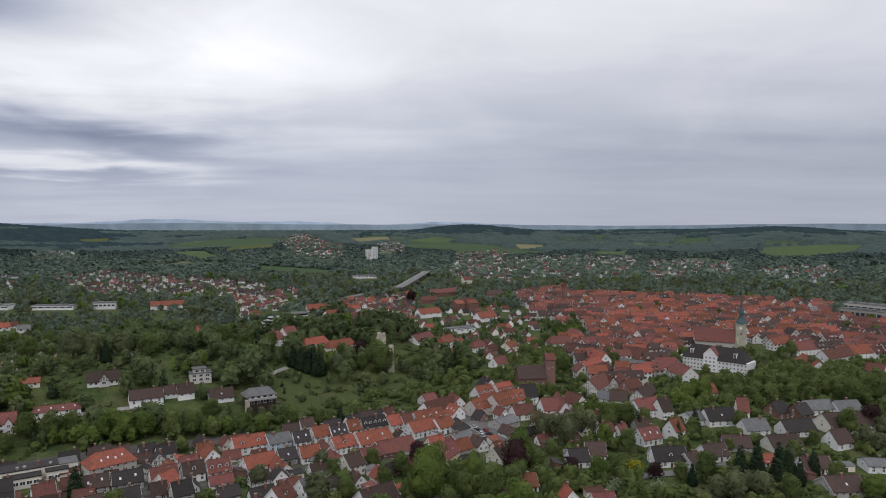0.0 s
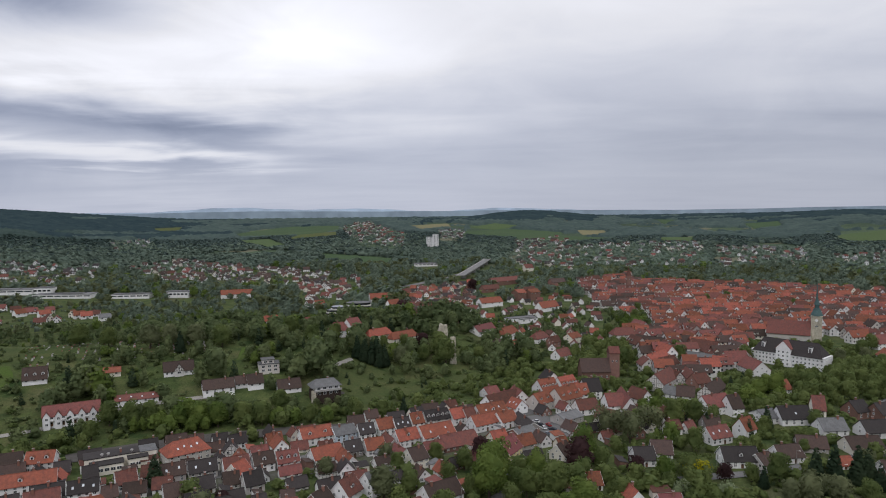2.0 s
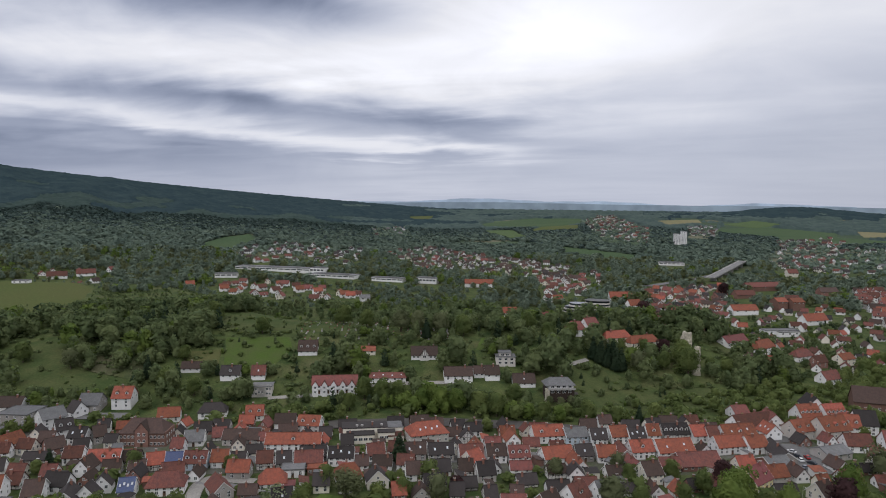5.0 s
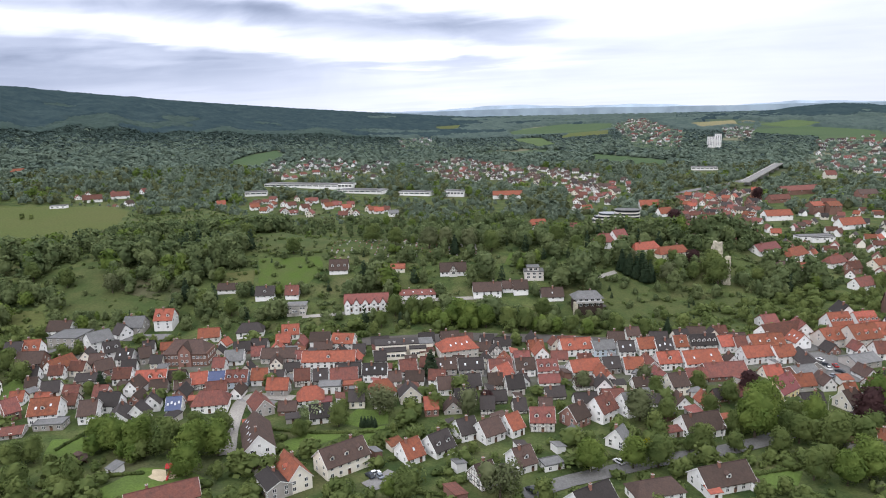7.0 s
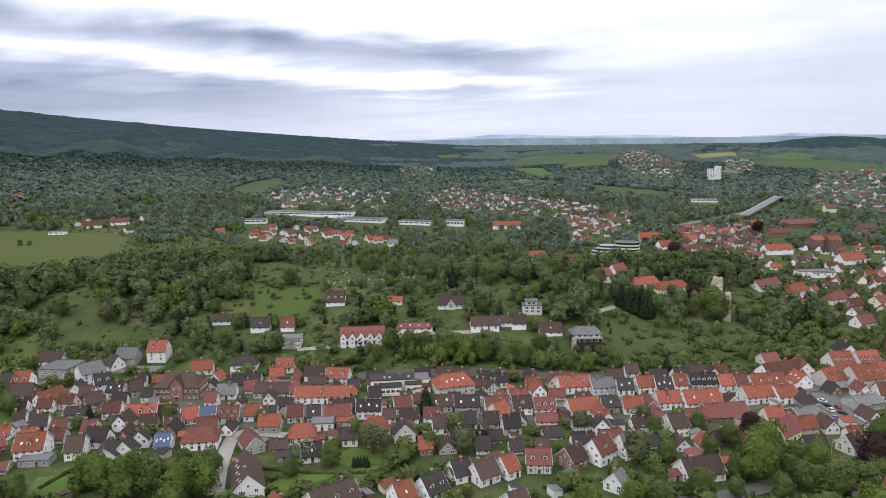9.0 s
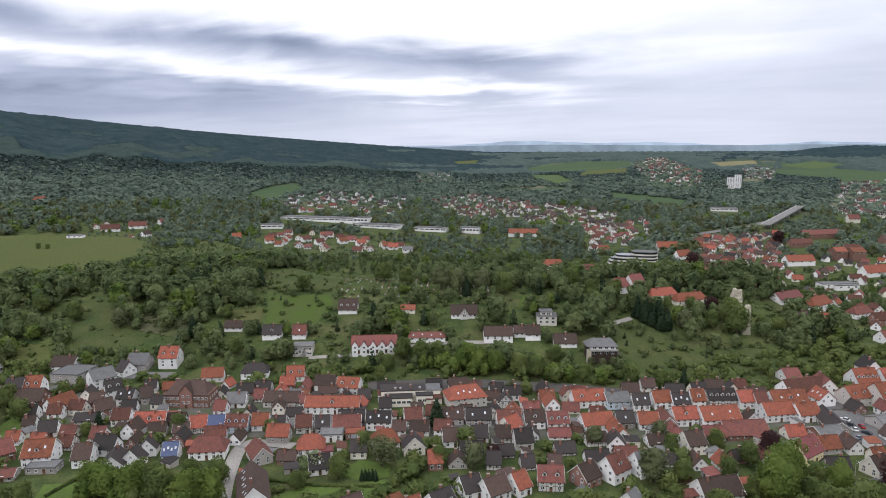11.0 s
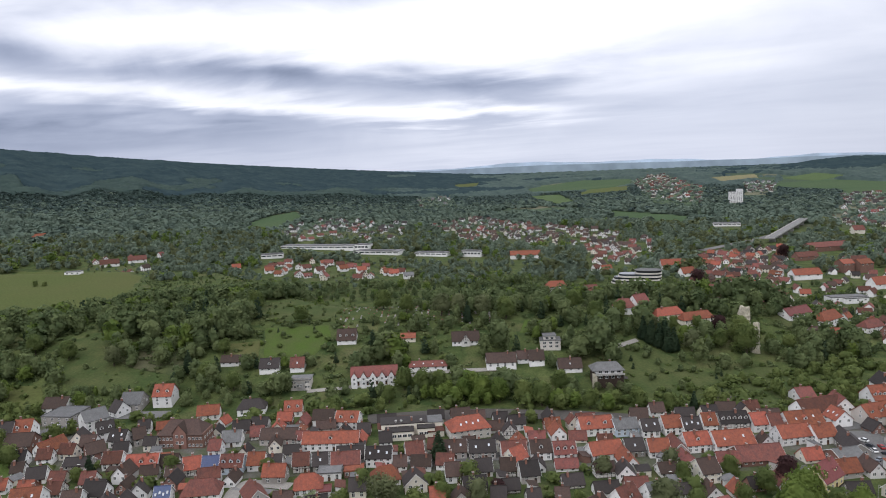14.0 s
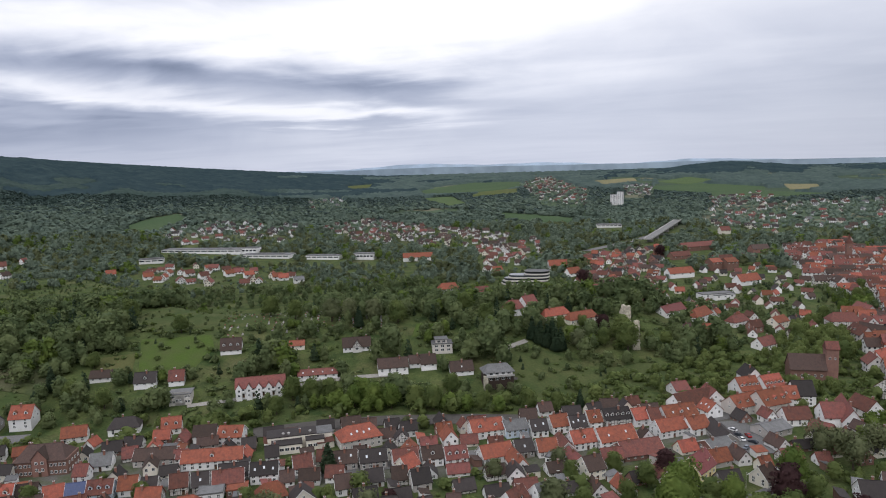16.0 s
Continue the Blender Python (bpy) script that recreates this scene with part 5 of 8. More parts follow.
def playground():
    x, y = -185.6, 141.2
    pts = [(x + 5.2 * math.cos(a * 0.35) + 1.2 * math.sin(a * 1.4), y + 3.4 * math.sin(a * 0.35), 0) for a in range(18)]
    z = float(terrain(x, y)) + 0.42
    tagged(new("sand_pit", mesh_of("sand_pit", [(p[0], p[1], z) for p in pts], [tuple(range(18))], [SAND])), "irregular pit of pale sand on the playground lawn", "sand pit", kind="structure")
    base = tagged(new("climbing_frame"), "red wooden climbing frame with a slide on sand", "climbing frame")
    base.matrix_world = pose(-183.5, 143.0, z, 0, 0, 30)
    post = Shape().box(-0.1, -0.1, -0.3, 0.1, 0.1, 3).mesh("post", TIMBER)
    for px in (-1, 1):
        for py in (-1, 1):
            part("post", post, base, pose(px, py, 0))
    part("platform", Shape().box(-1.1, -1.1, 1.4, 1.1, 1.1, 1.55).mesh("platform", DOOR_WOOD), base)
    part("roof", Shape().prism([(-1.4, 2.8), (0, 3.9), (1.4, 2.8), (1.4, 2.7), (0, 3.8), (-1.4, 2.7)][::-1], -1.3, 1.3).mesh("roof", CAR_PAINT[2]), base)
    part("slide", Shape().prism([(-1, 1.5), (-4, 0.15), (-4.4, 0.15), (-4.4, 0.05), (-3.9, 0.05), (-1, 1.4)], -0.35, 0.35).mesh("slide", CAR_PAINT[2]), base)
    hut = tagged(new("garden_pavilion"), "dark timber garden pavilion with a stepped hexagonal roof", "pavilion")
    hut.matrix_world = pose(-220, 134, float(terrain(-220, 134)))
    part("roof", Shape().lathe(((3.6, 2.3), (1.4, 3.4), (1.2, 3.4), (1.2, 3.8)), 6).lathe(((1.9, 3.8), (0.1, 4.9)), 6).mesh("roof", ROOF["b"][1]), hut)
    for i in range(6):
        a = math.pi * (i / 3 + 1 / 6)
        part("post", post, hut, pose(2.8 * math.cos(a), 2.8 * math.sin(a), -0.4))
    part("bench", Shape().box(-2, 1.6, 0, 2, 2.1, 0.5).mesh("bench", DOOR_WOOD), hut)
    CLEAR.append((-220, 134, 0, 3, 3, 4))
    pool = tagged(new("garden_pool"), "round pale blue covered garden pool", "pool")
    pool.matrix_world = pose(-218, 163.5, float(terrain(-218, 163.5)))
    part("wall", Shape().lathe(((2.3, -0.3), (2.3, 1.0), (2.2, 1.0)), 20).mesh("wall", WALL["l"][1]), pool)
    part("cover", Shape().lathe(((2.2, 1.0), (1.6, 1.35), (0.6, 1.55), (0.05, 1.6)), 20).mesh("cover", WALL["l"][1]), pool)
    CLEAR.append((-218, 163.5, 0, 2.5, 2.5, 4))


def street_lamps():
    """Along the kerb of the residential street."""
    pole = Shape().lathe(((0.09, -0.3), (0.07, 3), (0.05, 6.4)), 8).mesh("pole", CONCRETE)
    arm = Shape().box(-0.04, -1.1, 6.3, 0.04, 0, 6.38).mesh("arm", CONCRETE)
    head = Shape().box(-0.12, -1.7, 6.26, 0.12, -1.0, 6.42).mesh("lamp_head", WHITE_FRAME)
    for x, y in ((-52, 203), (-33, 224), (-15, 246), (2, 268), (20, 290), (92, 288), (128, 296)):
        base = tagged(new("street_lamp"), "slim grey street lamp beside the asphalt street", "street lamp", "street lamps")
        base.matrix_world = pose(x - 3, y + 3, float(terrain(x, y)), 0, 0, 40)
        part("pole", pole, base)
        part("arm", arm, base)
        part("lamp_head", head, base)


def cemetery():
    rng = random.Random(8)
    s = Shape()
    for row in range(16):
        for k in range(24):
            if rng.random() < 0.45:
                continue
            u, v = 452 + row * 4.2 + rng.uniform(-0.5, 0.5), -78 + k * 4.6 + rng.uniform(-0.6, 0.6)
            x, y = u * U[0] + v * V[0], u * U[1] + v * V[1]
            m = pose(x, y, float(terrain(x, y)), 0, 0, 28 + rng.uniform(-6, 6))
            s.box(-0.45, -0.12, -0.2, 0.45, 0.12, rng.uniform(0.8, 1.3), rng.choice((0, 0, 1)), m).box(-0.6, -1.9, -0.2, 0.6, -0.12, 0.22, 2, m)
    tagged(new("gravestones", s.mesh("gravestones", CONCRETE, CHIMNEY_BRICK, PAVING)), "rows of pale gravestones and plots in the cemetery", "gravestones", kind="stuff")


playground()
street_lamps()
cemetery()


# ---- houses of the near valley: place, turn, length, width, eaves, ridge, wall, roof ----
house(-364.3, 223.3, 28, 12.8, 10, 4.5, 8, "w", "b")
house(-328.3, 244.0, 29, 10.9, 11, 5, 9, "g", "g")
house(-316.5, 255.0, 29, 10.3, 10, 7, 11, "w", "o", "d2")
house(-328.5, 235.0, -3, 7.0, 8, 4, 8, "w", "k")
house(-347.9, 217.6, 21, 16.7, 16, 5, 6, "g", "g", "f")
house(-325.1, 218.0, 73, 11.3, 12, 7, 10, "w", "g")
house(-348.7, 188.1, 36, 8.0, 10, 6, 10, "w", "k")
house(-343.5, 194.3, 37, 8.1, 10, 6, 10, "w", "o", "d2")
house(-304.1, 210.3, 63, 7.5, 8.3, 6.4, 9.6, "w", "k", "d2")
house(-291.0, 209.0, 24, 8.1, 7.5, 4.8, 8.0, "w", "k", "s2")
house(-284.7, 214.6, 59, 5.6, 8.3, 4.8, 8.0, "g", "b", "H")
house(-294.9, 225.4, 41, 5.6, 6.6, 4.0, 6.4, "w", "k")
house(-279.8, 252.4, 38, 11.0, 7.5, 4.0, 7.2, "w", "o")
house(-264.5, 248.4, 101, 6.1, 5.0, 2.4, 4.8, "w", "o")
house(-263.9, 267.3, 35, 9.0, 8.3, 4.4, 7.6, "w", "k", "h")
house(-241.8, 274.9, 36, 9.0, 8.3, 4.0, 7.6, "w", "o", "d2")
house(-241.8, 232.9, 34, 8.6, 8.3, 3.6, 6.8, "w", "g")
house(-222.9, 244.5, 27, 17.3, 9.1, 4.0, 6.8, "g", "b")
house(-327.4, 183.8, 32, 12.3, 10, 6, 9.5, "B", "b")
house(-312.9, 188.6, 91, 12.4, 8.3, 4.0, 7.2, "w", "o")
house(-312.5, 174.8, 39, 5.6, 7.5, 4.0, 7.2, "w", "k")
house(-290.2, 195.4, 70, 7.8, 8.3, 4.0, 7.2, "B", "b")
house(-286.7, 185.7, 31, 11.3, 6.6, 2.4, 4.4, "g", "k")
house(-289.2, 168.9, 43, 7.5, 7.5, 3.2, 6.4, "w", "k")
house(-271.2, 192.0, 34, 7.9, 7.5, 4.4, 7.2, "w", "r")
house(-256.5, 195.9, 33, 13.3, 8.3, 4.0, 7.2, "w", "o", "d3")
house(-237.4, 196.5, 40, 6.7, 6.6, 3.2, 5.6, "w", "b")
house(-234.4, 203.3, 45, 7.1, 7.5, 4.0, 7.2, "t", "o")
house(-227.4, 207.3, 35, 6.7, 7.5, 4.0, 7.2, "l", "y")
house(-219.3, 211.8, 28, 9.5, 7.5, 4.4, 7.6, "l", "r", "d3")
house(-212.0, 218.5, 30, 7.1, 7.5, 4.0, 7.2, "w", "o")
house(-203.1, 220.2, 30, 6.1, 7.5, 4.0, 7.2, "g", "k")
house(-211.4, 188.2, 36, 8.4, 9.1, 4.8, 8.4, "w", "r", "h")
house(-190.8, 195.4, 149, 11.6, 7.5, 4.0, 7.2, "g", "r")
house(-282.0, 146.2, 75, 5.6, 9.1, 4.8, 8.4, "B", "r")
house(-265.7, 152.0, 38, 10.9, 10.8, 5.6, 9.6, "w", "o", "d1s2")
house(-249.7, 159.9, 38, 6.8, 10.0, 4.8, 8.4, "w", "b")
house(-235.2, 162.8, 133, 11.4, 7.5, 4.0, 7.2, "w", "k")
house(-230.6, 168.0, 119, 6.0, 7.5, 4.0, 7.6, "w", "k")
house(-222.3, 179.0, 35, 5.8, 7.5, 4.0, 7.2, "w", "y", "s4")
house(-257.3, 148.0, 32, 11.4, 6.6, 2.4, 2.9, "g", "g", "f")
house(-264.6, 137.5, 42, 7.7, 7.5, 2.4, 3.6, "g", "r")
house(-169.9, 171.0, 137, 21.4, 10.0, 5.6, 10.0, "w", "b", "s8")
house(-141.7, 157.1, 152, 12.8, 7.9, 5.6, 9.6, "c", "o", "d1")
house(-144.1, 150.7, 152, 11.3, 7.5, 5.2, 6.4, "g", "k")
house(-171.9, 130.0, 54, 21.6, 10.8, 3.2, 6.0, "c", "r")
house(-132.9, 172.4, 65, 16.4, 10.0, 6.0, 9.6, "c", "b", "d3")
house(-115.0, 188.0, 63, 7.0, 9.1, 3.6, 7.6, "w", "o", "s1")
house(-108.4, 197.0, 66, 8.6, 9.1, 3.6, 7.6, "w", "k", "d2")
house(-104.5, 211.5, 54, 7.3, 8.3, 4.0, 7.6, "w", "k")
house(-95.9, 214.0, 61, 8.9, 8.3, 4.4, 8.0, "w", "b")
house(-89.9, 221.6, 62, 5.9, 8.3, 4.4, 8.0, "w", "o")
house(-81.0, 230.7, 25, 9.1, 8.3, 5.2, 8.4, "t", "r", "d2")
house(-70.5, 239.3, 65, 8.1, 8.3, 4.8, 8.4, "B", "b")
house(-62.3, 248.1, 66, 9.1, 8.3, 6.0, 10.0, "w", "r", "d1")
house(-54.0, 257.0, 51, 6.9, 8.3, 5.6, 9.2, "w", "g")
house(-139.9, 230.6, 129, 7.5, 8.3, 4.4, 8.0, "c", "k", "H")
house(-130.5, 244.9, 35, 6.4, 8.3, 4.0, 7.2, "w", "b")
house(-121.9, 254.6, 34, 7.0, 7.5, 3.2, 6.4, "w", "k")
house(-102.9, 257.1, 38, 7.5, 7.5, 4.4, 8.0, "g", "k")
house(-113.6, 268.9, 69, 7.4, 7.5, 4.0, 7.2, "c", "o")
house(-116.3, 272.8, 35, 10.5, 7.5, 4.8, 8.0, "w", "r")
house(-106.4, 278.5, 33, 8.8, 7.5, 4.8, 8.0, "w", "b", "d1")
house(-97.0, 282.3, 33, 9.3, 7.5, 4.4, 7.6, "w", "r", "d3")
house(-140.3, 264.4, 32, 9.8, 7.5, 4.4, 7.6, "g", "b", "s2")
house(-129.5, 269.3, 31, 11.3, 7.5, 4.4, 7.6, "g", "k", "s2")
house(-155.6, 255.4, 40, 7.6, 7.5, 4.4, 7.6, "w", "r")
house(-196.4, 249.6, 29, 25.3, 9.1, 4.8, 7.6, "w", "o", "d1")
house(-204.2, 272.5, 20, 11.2, 9.1, 5.6, 8.4, "w", "o", "d2")
house(-218.2, 271.0, 29, 10.4, 8.3, 4.8, 7.6, "w", "b")
house(-178.9, 240.8, 31, 11.6, 7.5, 4.0, 7.2, "g", "k", "s2")
house(-166.1, 244.0, 28, 10.8, 7.5, 5.2, 8.0, "w", "k", "s3")
house(-193.3, 225.5, 35, 6.8, 7.5, 4.4, 7.6, "t", "r")
house(-185.7, 228.9, 36, 6.3, 7.5, 4.4, 7.6, "g", "k", "s1")
house(-176.5, 234.3, 34, 11.9, 7.5, 4.4, 7.6, "w", "r")
house(-177.3, 224.5, 32, 9.5, 7.5, 3.2, 3.7, "w", "g", "f")
house(-169.8, 230.9, 33, 7.9, 6.6, 2.8, 3.4, "B", "o", "f")
house(-153.8, 230.5, 44, 5.6, 8.3, 3.6, 7.2, "w", "o", "h")
house(-177.2, 210.9, 38, 5.6, 8.3, 4.0, 7.6, "w", "o", "h")
house(-163.5, 199.6, 43, 7.9, 8.3, 3.6, 6.8, "w", "k", "s1")
house(-169.9, 211.3, 36, 5.7, 5.8, 2.4, 2.9, "w", "P", "f")
house(-146.0, 287.7, 44, 11.5, 11.6, 6.0, 9.6, "G", "o", "hs4")
house(-93.4, 314.7, 36, 15.4, 9.1, 4.8, 8.0, "w", "o", "d2")
house(-80.9, 319.6, 36, 10.9, 9.1, 4.8, 7.2, "l", "g")
house(-70.1, 322.1, 30, 7.8, 7.5, 4.4, 7.6, "w", "k", "s2")
house(-62.2, 329.5, 35, 8.6, 8.3, 4.8, 8.0, "w", "o")
house(-53.6, 331.0, 30, 7.8, 8.3, 4.8, 8.0, "w", "k", "s3")
house(-47.2, 338.2, 31, 6.4, 8.3, 5.2, 8.4, "w", "o", "d1")
house(-37.6, 344.9, 31, 13.1, 8.3, 5.2, 8.4, "t", "k", "d5")
house(-27.2, 348.8, 36, 7.5, 8.3, 4.8, 8.0, "w", "o")
house(-20.7, 350.4, 32, 5.6, 8.3, 4.8, 8.0, "w", "r")
house(-62.1, 302.0, 29, 8.7, 8.3, 4.0, 7.2, "w", "o")
house(-55.2, 305.7, -61, 12.3, 7.5, 4.0, 7.2, "g", "r")
house(-48.8, 313.8, 35, 10.8, 8.3, 4.8, 8.0, "w", "o", "d1")
house(-35.4, 321.1, 36, 17.4, 10.0, 4.8, 8.4, "w", "o", "s2")
house(-81.8, 290.3, 41, 14.0, 8.3, 4.0, 7.2, "w", "o")
house(-70.7, 285.4, -58, 14.0, 6.6, 3.2, 6.4, "w", "o")
house(-71.5, 298.2, 34, 8.0, 7.5, 4.0, 7.2, "g", "k", "s1")
house(-55.8, 295.7, -8, 8.3, 8.3, 2.8, 3.6, "w", "g", "f")
house(-48.8, 296.0, -52, 11.6, 6.6, 3.2, 5.6, "g", "r")
house(-24.3, 313.1, 34, 18.9, 11.6, 3.2, 6.8, "B", "r")
house(-40.6, 286.5, 42, 8.0, 9.1, 5.6, 8.8, "c", "b")
house(-54.9, 285.2, 34, 7.6, 6.6, 2.4, 4.8, "w", "b")
house(-0.7, 299.5, 64, 13.3, 9.1, 5.2, 9.6, "y", "P", "d2")
house(7.1, 325.8, 41, 11.4, 10.0, 4.0, 6.0, "B", "g")
house(9.2, 340.9, -69, 20.1, 8.3, 4.0, 6.4, "g", "k")
house(20.3, 378.7, 45, 16.4, 10.0, 6.0, 9.6, "G", "o", "d3")
house(32.5, 381.9, 41, 15.5, 12, 7.5, 12, "G", "o", "d3")
house(5.3, 369.0, -52, 8.5, 8.3, 4.8, 8.0, "w", "o", "s3")
house(-3.4, 378.5, 45, 23.4, 10, 5, 9, "w", "r")
house(-9.6, 356.9, 35, 17.1, 10.0, 5.2, 8.8, "w", "o", "d1s2")
house(-12.8, 339.3, 39, 14.5, 8.3, 4.8, 8.0, "w", "o")
house(-1.4, 344.9, 41, 10.3, 8.3, 4.8, 8.0, "w", "o")
house(6.1, 387.5, -66, 11.8, 9, 5, 9, "w", "r")
house(23.2, 405.0, 34, 11.9, 11, 6, 10.5, "w", "o", "d5")
house(35.6, 412.1, 38, 12.2, 11, 6, 10.5, "w", "o", "d5")
house(-10.1, 400.3, 37, 8.9, 9, 3.5, 6.5, "w", "r")
house(27.2, 427.7, -67, 11.4, 9, 6, 10, "w", "k")
house(31.3, 353.6, 44, 14.3, 10.0, 4.0, 5.6, "g", "g")
house(23.8, 299.7, 53, 7.7, 7.5, 4.0, 7.6, "c", "b")
house(-26.5, 251.6, 42, 15.1, 10.0, 4.0, 8.0, "w", "b")
house(-15.3, 216.5, 43, 17.5, 10.0, 4.0, 7.6, "w", "b", "d1")
house(-49.4, 185.9, 58, 13.8, 8.3, 4.0, 7.6, "w", "k")
house(-32.9, 200.3, 40, 10.8, 8.3, 4.0, 6.4, "w", "b", "h")
house(-77.5, 199.8, 53, 7.0, 9.1, 4.0, 7.6, "w", "b", "d1")
house(-50.9, 228.4, 78, 5.6, 7.5, 4.0, 7.6, "w", "g")
house(-84.9, 184.4, 59, 6.7, 8.3, 4.0, 7.6, "t", "b")
house(-67.9, 203.7, 46, 7.2, 5.0, 2.1, 2.4, "w", "g", "f")
house(49.2, 400.4, 16, 10.3, 11, 7, 12, "w", "k", "H")
house(58.6, 374.1, 14, 10.2, 11, 6, 10.5, "w", "r")
house(65.9, 378.3, -88, 24.3, 8, 5, 10, "w", "r")
house(76.4, 392.5, -59, 12.7, 9, 4.5, 8.5, "w", "r")
house(42.9, 370.4, 22, 12.1, 9.1, 4.4, 8.0, "w", "r")
house(52.4, 357.5, -33, 9.5, 8.3, 3.2, 6.4, "B", "r")
house(97.2, 427.5, 56, 25.7, 11, 6.5, 11, "t", "r")
house(112.9, 376.1, 28, 16.3, 11, 5.5, 10, "w", "r")
house(121.6, 372.1, 20, 7.3, 10, 6, 11, "w", "b")
house(114.8, 333.3, 36, 7.8, 7.5, 6.4, 10.4, "w", "o")
house(99.3, 326.7, 26, 12.0, 8.3, 4.4, 8.0, "w", "r", "s3")
house(99.8, 297.9, 3, 15.0, 10.0, 4.0, 8.0, "w", "k", "d1")
house(109.1, 295.3, 29, 7.3, 8.3, 3.2, 6.4, "g", "b")
house(122.5, 304.1, 15, 11.7, 9.1, 3.6, 7.2, "w", "b")
house(134.5, 361.2, 21, 9.3, 12, 4, 6.5, "w", "g")
house(147.6, 359.4, 8, 16.3, 11, 4.5, 9, "w", "k", "s1")
house(166.2, 372.7, -12, 6.0, 11, 5.5, 11, "c", "r")
house(158.7, 342.4, 9, 12.8, 10, 4, 8, "w", "g")
house(179.7, 340.9, 10, 16.9, 10, 4, 8, "w", "k")
house(185.4, 371.8, 23, 9.5, 10, 5, 9, "B", "k")
house(196.1, 368.2, 22, 9.5, 10, 5, 9, "B", "k")
house(212.2, 381.4, 13, 17.4, 10, 4, 7.5, "w", "g")
house(139.0, 318.1, -7, 12.7, 9.1, 3.2, 6.8, "g", "b")
house(161.2, 318.1, 9, 15.7, 10.0, 3.6, 7.2, "c", "b")
house(209.1, 348.7, 10, 25.7, 14, 5, 9.5, "c", "b")
house(228.8, 380.7, 10, 15.0, 10, 4, 7.5, "w", "g")
house(189.3, 320.6, 21, 10.4, 9, 4.5, 9, "w", "b")
house(191.3, 290.0, -7, 16.3, 10.0, 4.0, 5.2, "w", "g")
house(158.0, 264.8, 7, 14.7, 10.8, 3.6, 7.2, "g", "b", "s1")
house(160.0, 288.4, 6, 13.1, 8.3, 3.6, 6.8, "w", "b")
house(142.6, 297.5, 10, 8.1, 6.6, 2.4, 4.8, "w", "o")
house(68.6, 304.3, -5, 8.9, 9.1, 4.0, 8.0, "w", "b")
house(58.9, 296.4, 9, 9.0, 9.1, 4.0, 7.6, "w", "k")
house(58.9, 248.4, 10, 8.4, 8.3, 3.6, 6.8, "w", "P")
house(46.6, 252.7, -76, 8.6, 7.5, 3.6, 7.2, "w", "o")
house(33.7, 268.6, 14, 5.6, 7.5, 3.2, 6.4, "w", "o")
house(102.2, 345.4, 13, 8.4, 7.5, 4.0, 7.2, "g", "b")
house(103.7, 397.3, -17, 9.8, 9, 5, 9, "w", "b")
house(119.7, 428.9, 33, 12.1, 9, 5, 9, "B", "r")
house(106.1, 437.2, -59, 11.8, 9, 5, 9, "t", "r")
house(123.8, 459.6, -19, 11.3, 10, 5, 9.5, "w", "r")
house(147.5, 476.6, -25, 9.7, 10, 6, 10, "w", "o")
house(167.4, 468.9, -80, 19.8, 12, 5, 10, "w", "r")
house(139.5, 497.2, -39, 27.3, 11, 5, 8, "w", "g")
house(152.6, 530.0, -44, 21.9, 10, 7, 11, "w", "r")
house(98.6, 574.5, 12, 13.9, 11, 9, 13, "t", "r", "h")
house(115.6, 551.3, -39, 25.6, 10, 6, 10, "w", "b")
house(107.0, 489.3, 51, 27.2, 10, 6, 10, "w", "o")
house(111.7, 478.6, 39, 16.0, 10, 5, 9, "w", "r")
house(40.4, 396.0, 13, 12.4, 11, 6, 10, "w", "o", "d3")
house(98.6, 402.7, -48, 11.3, 8, 4, 7, "w", "g")
house(122.1, 409.0, 56, 24.8, 9, 5, 9, "t", "b")
house(164.8, 419.0, 19, 9.5, 9, 4, 8, "w", "o")
house(271.1, 494.9, -99, 33.0, 10, 6, 10, "w", "o")
house(308.2, 527.6, 32, 37.4, 12, 6, 11, "w", "r")
house(331.9, 542.8, 17, 35.5, 12, 6, 11, "w", "o")
house(305.3, 473.6, -48, 13.3, 11, 6, 10, "w", "r")
house(299.9, 560.5, 20, 24.9, 12, 6, 11, "w", "r")
house(-90.5, 466.1, 48, 15.8, 7.2, 4.25, 7.65, "c", "o", "h")
house(-73.8, 471.4, 48, 18.6, 7.2, 4.25, 7.65, "c", "o", "h")
house(-154.1, 819.2, 29, 27.6, 10.4, 7.65, 12.75, "w", "o", "d1")
house(-117.5, 461.5, 30, 7.1, 8.8, 5.1, 9.35, "w", "r", "h")
house(-111.1, 475.6, 60, 11.3, 8.8, 5.1, 9.35, "w", "r")
house(-114.8, 717.7, 88, 32.9, 8, 5.1, 10.2, "w", "r")
house(-79.3, 610.8, 92, 60.0, 9.6, 5, 9, "c", "r")
house(-72.2, 700.1, 30, 19.6, 9.6, 5, 9, "w", "r", "d3")
house(-357.9, 870.0, 26, 40.8, 12, 6.8, 11.05, "w", "o")
house(-234.9, 653.0, 35, 14.3, 9.6, 5.95, 10.2, "w", "o", "h")
house(-44.7, 604.7, 91, 60.0, 7.2, 5.1, 8.5, "w", "r")
house(-18.5, 532.2, 56, 23.4, 8.8, 4.25, 7.65, "w", "P")
house(1.0, 543.3, 63, 17.6, 8.8, 5.1, 9.35, "w", "o", "h")
house(-7.5, 502.7, 55, 9.3, 7.2, 4.25, 7.65, "w", "b")
house(27.0, 554.0, 51, 12.4, 8, 5.1, 8.5, "w", "r", "h")
house(38.1, 546.0, 42, 9.8, 7.2, 5.1, 8.5, "B", "r")
house(41.2, 505.6, 49, 14.4, 8.8, 4.25, 8.075, "w", "r")
house(56.0, 571.5, 50, 13.9, 8.8, 5.95, 8.5, "c", "o")
